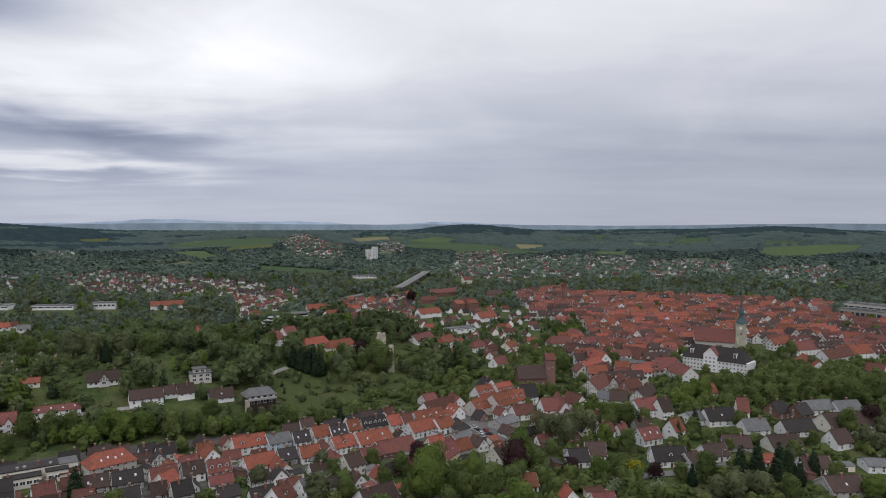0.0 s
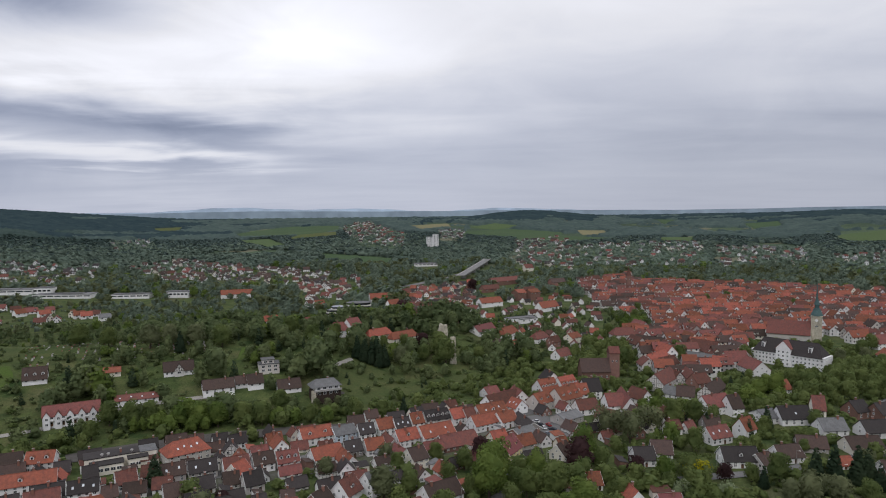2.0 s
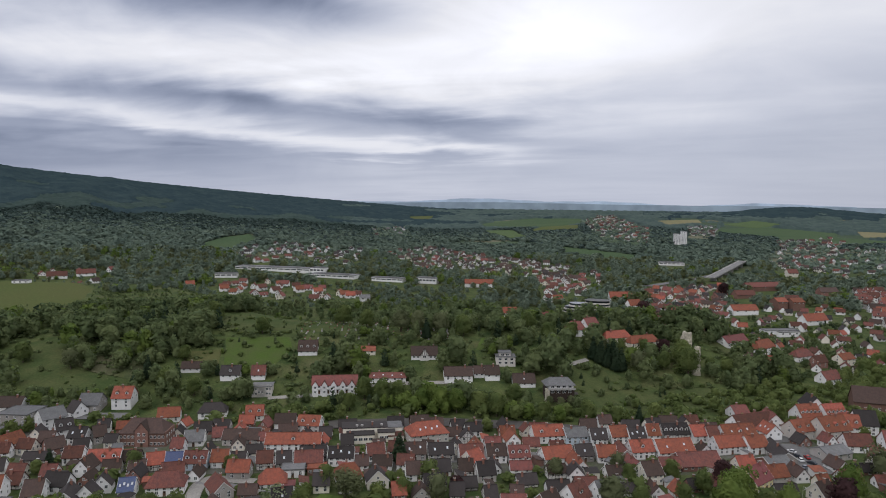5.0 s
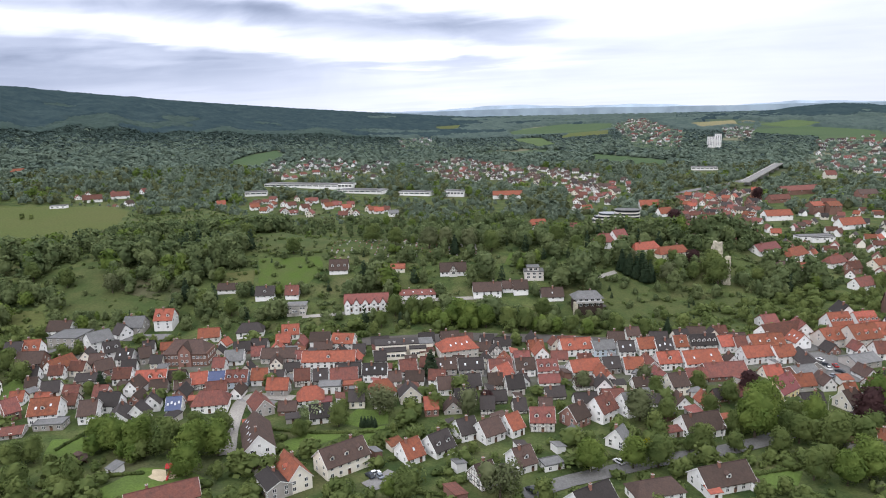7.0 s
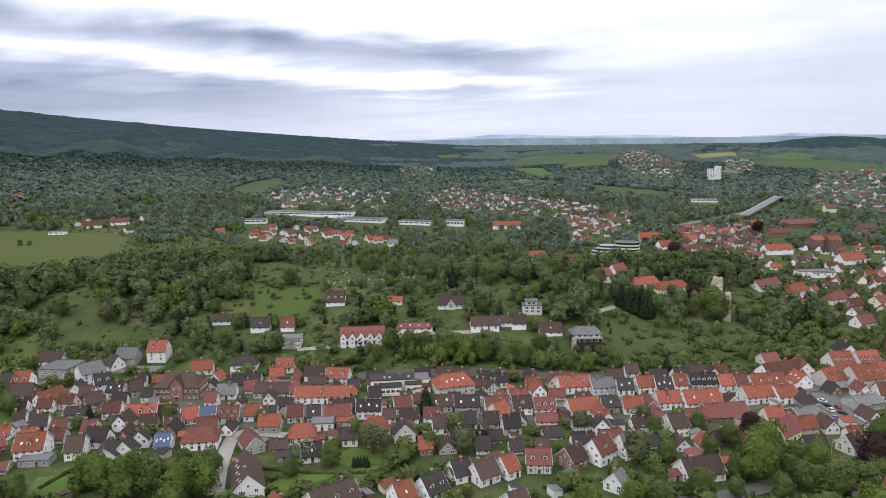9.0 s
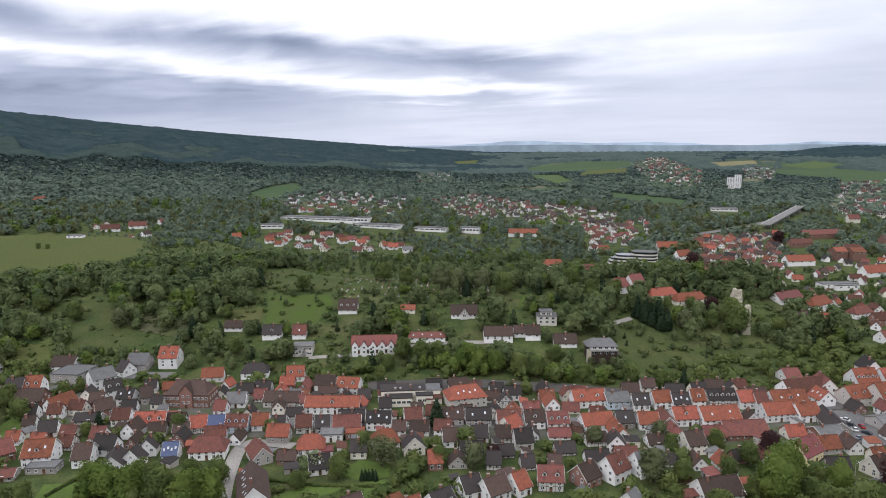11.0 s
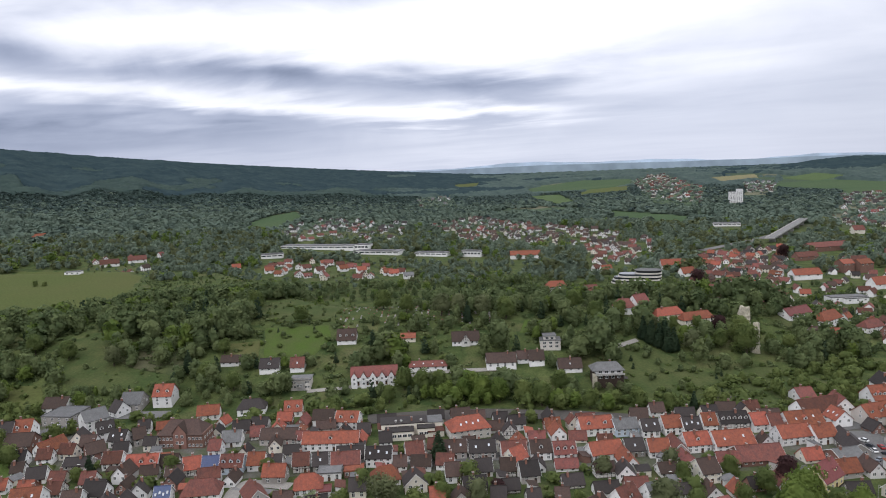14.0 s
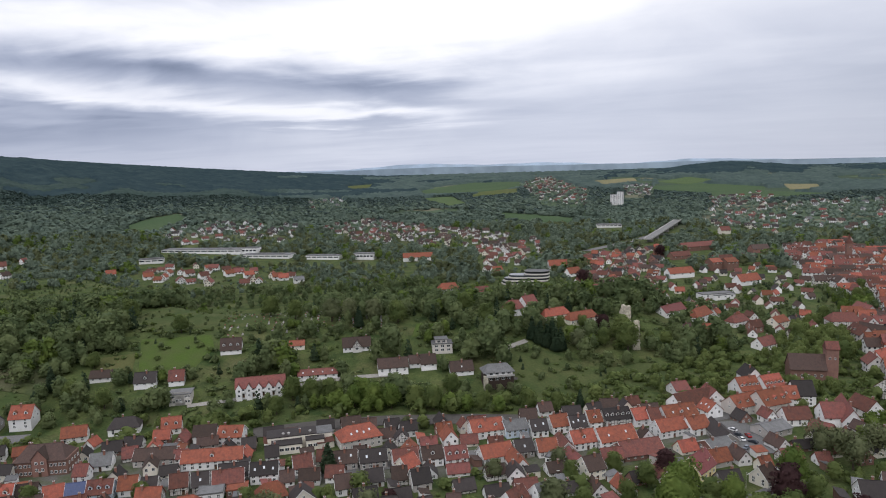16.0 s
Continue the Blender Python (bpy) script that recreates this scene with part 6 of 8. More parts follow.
house(46.5, 758.5, 43, 27.0, 11.2, 5.95, 11.05, "w", "o", "d1")
house(-18.4, 791.2, 35, 29.6, 12, 6.8, 11.05, "w", "o")
house(27.7, 895.0, 29, 25.3, 12, 7.65, 11.9, "c", "r")
house(-0.4, 1033.3, 42, 58.8, 14.4, 7.65, 11.9, "B", "r")
house(-21.5, 937.0, 41, 28.6, 11.2, 5.95, 10.2, "B", "r")
house(57.2, 935.0, 35, 18.2, 10.4, 5.95, 10.2, "w", "b")
house(77.7, 1019.2, 30, 24.5, 12, 6.8, 11.05, "B", "b")
house(15.1, 676.5, 31, 31.2, 11.2, 5.1, 5.95, "w", "g", "f")
house(-885.3, 611.9, 55, 25.0, 11.2, 5.1, 10.2, "w", "r")
house(-879.0, 651.8, 57, 24.8, 11.2, 5.1, 10.2, "w", "r")
house(-732.9, 465.2, 37, 16.5, 9.6, 3.4, 5.1, "w", "g", "f")
house(-1179.8, 679.6, 72, 28.4, 12.8, 5.95, 10.2, "w", "o")
house(-624.2, 657.0, 53, 11.5, 9, 5.1, 8.5, "w", "o")
house(-590.3, 689.1, 63, 11.5, 9, 5.1, 8.5, "w", "r")
house(-538.0, 699.2, 62, 11.5, 9, 5.1, 8.5, "w", "o")
house(-506.7, 696.0, 53, 11.5, 9, 5.1, 8.5, "w", "o")
house(-461.9, 689.7, 40, 11.5, 9, 5.1, 8.5, "w", "o")
house(-558.7, 678.0, 66, 11.5, 9, 5.1, 8.5, "w", "r")
house(-423.9, 675.7, 39, 11.5, 9, 5.1, 7.7, "w", "g")
house(-237.1, 655.7, 37, 12.1, 8.8, 5.1, 8.5, "w", "o", "h")
house(20.0, 677.4, 36, 20.9, 12.8, 4.25, 5.1, "w", "g", "f")
house(17.5, 848.8, 39, 13.5, 13, 12, 14, "B", "o")
house(34.2, 854.2, 36, 15.1, 13, 12, 14, "B", "o")
house(41.5, 1218.2, 33, 17.6, 11, 8, 13, "c", "r")
house(-198.8, 650.3, 36, 12.9, 8, 4.5, 8.5, "w", "r", "h")
house(-220.4, 779.4, 42, 12.3, 9, 5, 9, "w", "o")
house(-686.2, 660.1, 46, 11.5, 9, 5.0, 9.0, "w", "o")
house(-453.0, 688.6, 40, 11.5, 9, 4.5, 8.0, "w", "o")
house(-131.5, 779.2, 51, 16.8, 9, 5, 10, "w", "o")
house(-313.4, 301.0, 30, 11.6, 7.6, 2.1, 4.8, "w", "b", name="hillside_house", group="houses on the garden hillside")
house(-286.5, 305.6, 30, 11.4, 8.6, 3.2, 7.2, "w", "k", "d1", name="hillside_house", group="houses on the garden hillside")
house(-272.2, 313.6, 30, 8.1, 7.6, 2.9, 7.1, "w", "r", "s1", name="hillside_house", group="houses on the garden hillside")
house(-263.1, 350.1, 30, 12.0, 8.6, 2.5, 7.9, "w", "b", "d3", name="hillside_house", group="houses on the garden hillside")
house(-229.2, 368.6, 30, 9.0, 8.6, 2.1, 3.8, "c", "o", name="hillside_house", group="houses on the garden hillside")
house(-165.2, 367.7, 30, 17.0, 9.5, 4.0, 7.7, "w", "b", name="hillside_house", group="houses on the garden hillside")
house(-156.2, 378.4, 30, 6.2, 8.6, 2.1, 5.3, "w", "b", name="hillside_house", group="houses on the garden hillside")
house(-148.1, 379.7, 30, 8.8, 9.5, 3.2, 7.1, "w", "b", name="hillside_house", group="houses on the garden hillside")
house(-203.0, 348.1, 30, 21.8, 9.5, 2.1, 3.8, "w", "r", "s4", name="hillside_house", group="houses on the garden hillside")
house(-128.5, 381.7, 30, 13.3, 9.5, 2.1, 6.2, "w", "b", "s1", name="hillside_house", group="houses on the garden hillside")


# ---- clusters of houses farther off ----
WALL_KEYS, ROOF_KEYS = list(WALL), list(ROOF)


def plain_house(s, m, L, W, eave, ridge, wall, roof, rnd, old):
    """Walls, roof, chimney, dormers and windows of one far house, added to a joined mesh."""
    w, r = WALL_KEYS.index(wall), len(WALL_KEYS) + ROOF_KEYS.index(roof)
    glass = len(WALL_KEYS) + len(ROOF_KEYS)
    s.prism([(-W / 2, -2), (W / 2, -2), (W / 2, eave), (0, ridge - 0.3), (-W / 2, eave)], -L / 2, L / 2, w, m)
    k = (ridge - eave) / (W / 2)
    e = eave - 0.5 * k
    s.prism([(-W / 2 - 0.5, e), (0, ridge), (W / 2 + 0.5, e), (W / 2 + 0.5, e - 0.3), (0, ridge - 0.3), (-W / 2 - 0.5, e - 0.3)][::-1], -L / 2 - 0.4, L / 2 + 0.4, r, m)
    cx = rnd.uniform(-0.3, 0.3) * L
    s.box(cx - 0.4, 0.3, ridge - 1.2, cx + 0.4, 1.1, ridge + 0.9, glass + 2, m)
    for f in range(1 if eave < 4 else 2):
        z = eave - 2.1 - 2.7 * f
        n = max(2, round(L / 3.6))
        for sy in (-1, 1):
            for i in range(n):
                x = -L / 2 + (i + 0.5) * L / n
                s.box(x - 0.7, sy * W / 2 - 0.06, z, x + 0.7, sy * W / 2 + 0.06, z + 1.4, glass, m)
        for sx in (-1, 1):
            for y in (-W / 4, W / 4):
                s.box(sx * L / 2 - 0.06, y - 0.6, z, sx * L / 2 + 0.06, y + 0.6, z + 1.4, glass, m)
    for sx in (-1, 1):
        s.box(sx * L / 2 - 0.06, -0.5, eave + 0.5, sx * L / 2 + 0.06, 0.5, eave + 1.7, glass, m)
    if old or rnd.random() < 0.3:
        for i in range(rnd.randrange(0, 4)):
            x = rnd.uniform(-0.38, 0.38) * L
            y = -W / 2 * 0.7
            z = ridge + k * y
            s.box(x - 0.8, y - 0.5, z - 0.6, x + 0.8, y + 2, z + 1.0, w, m).box(x - 0.95, y - 0.7, z + 1.0, x + 0.95, y + 2.4, z + 1.2, r, m).box(x - 0.5, y - 0.55, z, x + 0.5, y - 0.45, z + 0.9, glass, m)


def cluster(group, poly, count, walls, roofs, turns):
    """Houses strewn over an area, none touching another; a few shapes, copied."""
    rnd = random.Random(count * 31 + len(group))
    xs, ys = [p[0] for p in poly], [p[1] for p in poly]
    old = group.startswith("roofs")
    tries, kept = 0, len(CLEAR)
    cx, cy = sum(xs) / len(xs), sum(ys) / len(ys)
    far = math.hypot(cx, cy)
    spots = []
    while len(spots) < count and tries < count * 60:
        tries += 1
        x, y = rnd.uniform(min(xs), max(xs)), rnd.uniform(min(ys), max(ys))
        gap = 8.6 if old else 13
        if not inside(poly, x, y) or any((x - a) ** 2 + (y - b) ** 2 < gap * gap for a, b in spots):
            continue
        if any(abs(x - c[0]) < c[3] + (3 if old else 8) and abs(y - c[1]) < c[3] + (3 if old else 8) for c in CLEAR[:kept]):
            continue
        spots.append((x, y))
    single = "ruin" in group
    joined = Shape()
    for i, (x, y) in enumerate(spots):
        base_turn = turns[0] + (90 if rnd.random() < (0.22 if old else 0.4) else 0)
        turn = base_turn + rnd.uniform(-1, 1) * (12 if old else turns[1] / 2)
        turn = (turn + 90) % 180 - 90
        wall, roof = rnd.choice(walls), rnd.choice(roofs)
        eave = rnd.choice((5, 6, 7, 8)) if old else rnd.choice((3, 3.6, 4.6))
        W = rnd.uniform(7.5, 10) if old else rnd.uniform(6.6, 8.4)
        L = rnd.uniform(9.5, 19) if old else rnd.uniform(7.5, 13)
        ridge = eave + W * (rnd.uniform(0.42, 0.56) if old else rnd.uniform(0.42, 0.52))
        if single:
            house(x, y, turn, L * 0.85, W * 0.78, eave * 0.95, ridge * 0.86, wall, roof, group=group)
        else:
            plain_house(joined, pose(x, y, float(terrain(x, y)), 0, 0, turn), L, W, eave, ridge, wall, roof, rnd, old)
            CLEAR.append((x, y, turn, L / 2 - 1, W / 2 - 1, 3))
    if joined.v:
        mats = [WALL[k][1] for k in WALL_KEYS] + [ROOF[k][1] for k in ROOF_KEYS] + [GLASS, WHITE_FRAME, CHIMNEY_BRICK]
        what = "tightly packed red-roofed old town houses" if old else "white houses with tiled roofs among trees"
        tagged(new("distant_houses", joined.mesh("distant_houses", *mats)), what, "houses", group, "stuff")
    (FREE if old else LOW).append(poly)


cluster("far suburb on the ridge", ((-625.3, 2491.3), (-614.2, 2938.4), (-304, 2124), (-244.5, 1633.3), (-360.9, 1670.1)), 120, "wGcw", "rbbk", (20, 60))
cluster("far suburb on the ridge", ((-239.8, 2412.6), (-154.1, 2526.6), (-109.9, 2059), (-186.1, 1954.1)), 30, "wwc", "gbbk", (20, 60))
cluster("houses of the garden suburb", ((-689.3, 1177), (-681, 1336.4), (-313.6, 1185.9), (-265.6, 1006.4), (-525.2, 1029)), 135, "wwwc", "bbkbr", (0, 70))
cluster("houses of the garden suburb", ((-949.4, 1007), (-927.5, 1174.3), (-747.1, 1184.2), (-638, 1009.5), (-820.1, 909.2)), 56, "www", "brkk", (0, 70))
cluster("houses of the garden suburb", ((-1140.7, 1847), (-1121.6, 2055.3), (-847, 1597.5), (-905.6, 1492.3)), 9, "wg", "ggb", (0, 60))
cluster("houses beyond the bridge", ((25.6, 1963.5), (202.7, 2234), (116.8, 1219.6), (29.6, 1331.6)), 70, "wwc", "rbbk", (0, 60))
cluster("houses round the town hall", ((-140.7, 935.9), (-47.9, 1055), (-33.1, 775), (-42, 706.4), (-93, 680.7)), 78, "wwcGB", "rrbko", (0, 60))
cluster("houses below the ruin", ((-47.4, 711.1), (82.1, 816.4), (60.5, 568.8), (6.7, 517.3), (-22.2, 516.5)), 26, "wwc", "rrbko", (0, 60))
cluster("houses round the town hall", ((-322.3, 1018.7), (-243.2, 1113.5), (-198.7, 930.1), (-231.9, 755.8)), 34, "wwc", "rbbr", (0, 60))
cluster("houses behind the old town", ((6.7, 1540.7), (268.8, 1829), (545.6, 1884.9), (372, 1284), (184.3, 1254), (15.5, 1232.2)), 85, "wwwc", "rbbkg", (0, 60))
cluster("houses behind the old town", ((486.9, 1634.4), (695.2, 1609), (545.3, 1261), (374.7, 1256.8)), 44, "wwc", "rbbg", (0, 60))
cluster("houses behind the old town", ((644.5, 1383.6), (842.5, 1444.6), (690.8, 1166.6), (546.5, 1151.6)), 26, "wwc", "rbbg", (0, 60))
cluster("roofs of the old town", ((105.8, 1050.7), (198.9, 1127.7), (203.3, 987.7), (128.2, 678), (103.9, 799.2)), 70, "twGw", "rorb", (10, 40))
cluster("roofs of the old town", ((195.4, 1033.8), (384.7, 984.4), (508.7, 883), (453, 774.4), (316.1, 729.4), (151.1, 799.2)), 270, "twwGtwc", "rooorbo", (10, 40))
cluster("roofs of the old town", ((151.1, 799.2), (316.1, 729.4), (453, 774.4), (372.7, 636.5), (198.8, 583), (147.2, 636.6)), 210, "twwGtwc", "rooorbo", (10, 40))
cluster("roofs of the old town", ((292.2, 636.6), (439.5, 751.2), (473.1, 689.2), (363.5, 528.6), (294.8, 517.6), (264.1, 564.5)), 80, "twwGwc", "rrorb", (10, 40))
cluster("roofs of the old town edge", ((112.7, 623.8), (204.5, 599.9), (171.7, 496.9), (119.3, 435.8), (89.9, 465.2)), 62, "twBgc", "rrob", (10, 40))
cluster("houses at the end of the valley", ((-418.3, 191.3), (-394.3, 202.4), (-287.8, 142.9), (-305.5, 134.7)), 12, "wwg", "orkb", (20, 50))
cluster("houses on the plateau edge", ((-961.6, 604), (-893.8, 710.2), (-795.7, 637.4), (-653, 501.9)), 9, "ww", "rrb", (0, 60))
cluster("houses behind the cemetery hill", ((-692, 702), (-606, 762), (-454, 730), (-417, 658), (-507, 637), (-608, 631)), 26, "wwc", "rror", (40, 50))
cluster("houses below the ruin", ((-44.1, 799.2), (85.2, 883.6), (117, 774.5), (70.1, 507), (46.8, 487.2), (5.8, 504.9)), 34, "wwc", "rrbko", (0, 60))
CARS = ((14.8, 350.7), (16.6, 345.1), (18.3, 340.5), (19.8, 331.5), (22.7, 338.7), (21.2, 345.6), (-47.8, 215.7), (-130.5, 294.4), (-120.4, 171), (-119.8, 172.9), (-117.6, 172.3), (-354.4, 215.5), (-343.4, 214.7), (-343.6, 222.2), (-344.5, 212.2), (-68.6, 185.9), (-271.6, 295.2), (1.1, 276.6), (11.7, 272.1))
rnd = random.Random(5)
for i, (x, y) in enumerate(CARS):
    car(x, y, rnd.choice((20, 60, 65, -30)), (0, 1, 0, 3, 1, 2, 0)[i % 7])

# ---- smaller houses that fill the blocks of the town ----
rnd = random.Random(77)
fillers = 0
for go in range(5200):
    u, v = rnd.uniform(256, 345), rnd.uniform(-190, 260)
    x, y = u * U[0] + v * V[0], u * U[1] + v * V[1]
    if math.hypot(x, y) > 372 or terrain(x, y) > 1 or fillers >= 125:
        continue
    gap = 7.0 if 255 < u < 345 else 13.0
    if any(math.hypot(x - c[0], y - c[1]) < min(c[3], c[4]) + gap * 0.5 + 2.4 or (abs(x - c[0]) < 24 and math.hypot(x - c[0], y - c[1]) < c[3] * 0.75 + gap * 0.5) for c in CLEAR):
        continue
    if any(inside(poly, np.array([x]), np.array([y]))[0] for poly in FREE):
        continue
    L, W, eave = rnd.uniform(5, 9.5), rnd.uniform(4.6, 7), rnd.choice((2.4, 3, 3.6, 4.4))
    house(x, y, 30 + rnd.choice((0, 0, 90)) + rnd.uniform(-9, 9), L, W, eave, eave + W * 0.48, rnd.choice("wwgtBc"), rnd.choice("rbbkkro"), name="outbuilding", group="small houses and annexes of the town", level=1)
    fillers += 1


# ---- sheds and garages in the yards ----
rnd = random.Random(21)
yards = [c for c in CLEAR if math.hypot(c[0], c[1]) < 340]
for cx, cy, turn, hl, hw, front in yards:
    for go in range(3):
        if rnd.random() < 0.45:
            continue
        a = radians(turn + rnd.choice((0, 90, 180)) + rnd.uniform(-20, 20))
        q = rnd.uniform(9, 18)
        x, y = cx + q * math.cos(a), cy + q * math.sin(a)
        if terrain(x, y) > 4 or math.hypot(x, y) > 340 or any(math.hypot(x - c[0], y - c[1]) < min(c[3], c[4]) + 3.6 for c in CLEAR):
            continue
        if any(inside(poly, np.array([x]), np.array([y]))[0] for poly in FREE):
            continue
        shed(x, y, turn + rnd.choice((0, 90)), rnd.uniform(3.5, 8), rnd.uniform(3, 4.6), rnd.uniform(2.1, 2.9), rnd.choice("gkrbog"), rnd.choice("wgBwc"))


# ---- trees ----
def leaf_shell(rng, lobes, count, size, droop=0.0):
    """Small bent leaf sprays over the skin of round lobes (x, y, z, radius, height factor): verts and quads."""
    weights = np.array([l[3] ** 2 for l in lobes])
    pick = rng.choice(len(lobes), count, p=weights / weights.sum())
    way = rng.normal(size=(count, 3))
    way[:, 2] += 0.35
    way /= np.linalg.norm(way, axis=1)[:, None]
    lob = np.array(lobes)[pick]
    r = lob[:, 3] * rng.uniform(0.78, 1.08, count)
    c = lob[:, :3] + way * np.stack([r, r, r * lob[:, 4]], -1)
    c[:, 2] -= droop * np.abs(rng.normal(size=count)) * lob[:, 3]
    n = way + rng.normal(size=(count, 3)) * 0.5
    n /= np.linalg.norm(n, axis=1)[:, None]
    a = np.cross(n, rng.normal(size=(count, 3)))
    a /= np.linalg.norm(a, axis=1)[:, None]
    b = np.cross(n, a)
    s = size * rng.uniform(0.6, 1.3, count)[:, None]
    v = np.stack([c - a * s - b * s * 0.7, c + a * s * 0.9 - b * s * 0.8 + n * s * 0.25, c + a * s + b * s * 0.7, c - a * s * 0.8 + b * s * 0.9 + n * s * 0.25], 1)
    whole = c - np.average(np.array(lobes)[:, :3], axis=0, weights=weights)
    whole /= np.linalg.norm(whole, axis=1)[:, None] + 1e-6
    soft = way * 0.6 + whole * 0.55 + rng.normal(size=(count, 3)) * 0.13 + np.array([0, 0, 0.3])
    soft /= np.linalg.norm(soft, axis=1)[:, None]
    return v.reshape(-1, 3), np.arange(count * 4).reshape(-1, 4), np.repeat(soft, 4, axis=0)


def blob(rng, lobes, k=0.74, rough=0.0):
    """Rough cores inside the lobes, so that no light shines right through: quads."""
    verts, faces, normals, n = [], [], [], 0
    for x, y, z, r, f in lobes:
        for j, (q, h) in enumerate(((0.85, -0.6), (0.95, 0.2), (0.4, 0.9))):
            for i in range(6):
                a = math.pi * (i / 3 + j * 0.17)
                w = r * k * q * rng.uniform(0.6, 1.2)
                verts.append((x + w * math.cos(a), y + w * math.sin(a), z + r * k * f * h * rng.uniform(0.75, 1.2)))
                normals.append((Vector((q * math.cos(a), q * math.sin(a), h + 0.35)).normalized() + Vector(rng.uniform(-rough, rough, 3))).normalized())
        faces += [(n + j * 6 + i, n + j * 6 + (i + 1) % 6, n + j * 6 + 6 + (i + 1) % 6, n + j * 6 + 6 + i) for j in range(2) for i in range(6)]
        faces += [(n + 12, n + 13, n + 14, n + 15), (n + 12, n + 15, n + 16, n + 17)]
        n += 18
    return np.array(verts), np.array(faces), np.array(normals)


def lobes_for(kind, rng):
    """Lobes of a crown one metre high over all (scaled later); the ground is at 0."""
    if kind == "conifer":
        return [(0, 0, 0.12 + 0.1 * i, 0.21 * (1 - i / 9.5) + 0.015, 0.55) for i in range(9)]
    if kind == "bush":
        return [(*rng.uniform(-0.3, 0.3, 2), rng.uniform(0.3, 0.55), rng.uniform(0.28, 0.42), 0.95) for _ in range(5)]
    if kind == "willow":
        return [(*rng.uniform(-0.26, 0.26, 2), rng.uniform(0.4, 0.75), rng.uniform(0.17, 0.25), 1.25) for _ in range(8)]
    if kind == "tall":
        stack = [(*rng.uniform(-0.05, 0.05, 2), 0.2 + 0.1 * i, (0.12, 0.17, 0.19, 0.19, 0.17, 0.13, 0.08)[i], 1.1) for i in range(7)]
        return stack + [(0.17 * math.cos(i * 2.2), 0.17 * math.sin(i * 2.2), 0.22 + 0.07 * i, rng.uniform(0.06, 0.1), 1.3) for i in range(7)]
    top = [(0.02, 0, 0.66, 0.27, 0.98), (0, 0.02, 0.43, 0.33, 0.95)]
    for i in range(14):
        a = i * 0.9 + rng.uniform(-0.3, 0.3)
        z = rng.uniform(0.22, 0.84)
        q = rng.uniform(0.2, 0.3) * (1.2 - 0.65 * z)
        top.append((q * math.cos(a), q * math.sin(a), z, rng.uniform(0.09, 0.17), rng.uniform(0.85, 1.15)))
    return top


def crown_arrays(kind, seed, leaves, size, core=True):
    rng = np.random.default_rng(seed)
    lobes = lobes_for(kind, rng)
    v, f, n = leaf_shell(rng, lobes, leaves, size, 0.35 if kind == "willow" else 0.0)
    if core:
        bv, bf, bn = blob(rng, lobes[:2] if kind == "round" and leaves > 200 else lobes[1:6:2] if kind == "tall" else lobes[1:2] if kind != "conifer" else lobes[::3], 0.95)
        v, f, n = np.concatenate([v, bv]), np.concatenate([f, bf + len(v)]), np.concatenate([n, bn])
    return v, f, n


def trunk_mesh(conifer):
    s = Shape()
    s.lathe(((0.035, -0.06), (0.026, 0.05), (0.02, 0.3), (0.008, 0.8)), 7)
    if not conifer:
        for i in range(5):
            a = i * 1.3
            s.lathe(((0.013, 0), (0.008, 0.16), (0.003, 0.32)), 5, m=pose(0, 0, 0.26 + 0.05 * i, 0, 0, math.degrees(a)) @ pose(0, 0, 0, 42))
    return s.mesh("trunk", BARK)


TREE_KINDS = {
    "broad": (LEAF, "round", 1900, 0.0205, "leafy green deciduous tree with a rounded crown"),
    "bright": (LEAF_BRIGHT, "round", 2300, 0.019, "bright yellow-green maple with a full round crown"),
    "olive": (LEAF_OLIVE, "round", 900, 0.024, "thinly leaved olive-green tree in a garden"),
    "willow": (LEAF_OLIVE, "willow", 1700, 0.022, "drooping pale green willow among the houses"),
    "beech": (LEAF_RED, "round", 1500, 0.024, "dark purple copper beech with a dense crown"),
    "conifer": (LEAF_DARK, "conifer", 1000, 0.028, "dark green pointed spruce"),
    "yellow": (LEAF_YELLOW, "bush", 500, 0.04, "yellow flowering laburnum bush"),
    "pale": (LEAF_PALE, "bush", 500, 0.04, "pale blossoming garden shrub"),
}
TRUNK, TRUNK_STRAIGHT = trunk_mesh(False), trunk_mesh(True)
TEMPLATES = {}
TREE_SPOTS = []


def tree(kind, x, y, h):
    h *= 1.2
    leaf, form, leaves, size, label = TREE_KINDS[kind]
    rnd = random.Random(int(x * 11 + y * 17))
    key = kind, rnd.randrange(3)
    m = pose(x, y, float(terrain(x, y)) - 0.1, 0, 0, rnd.uniform(0, 360)) @ Matrix.Diagonal((h * rnd.uniform(0.95, 1.2), h * rnd.uniform(0.95, 1.2), h, 1))
    TREE_SPOTS.append((x, y, h * 0.4))
    if key in TEMPLATES:
        return copy_thing(TEMPLATES[key], m @ Matrix.Diagonal([1 / k for k in TEMPLATES[key].scale] + [1]))
    v, f, n = crown_arrays(form, key[1] + len(kind), leaves, size)
    base = TEMPLATES[key] = tagged(new("tree"), label, "tree", "trees among the houses")
    base.matrix_world = m
    part("crown", big_mesh("crown", v, f, leaf, n), base)
    part("trunk", TRUNK_STRAIGHT if form == "conifer" else TRUNK, base)
    return base


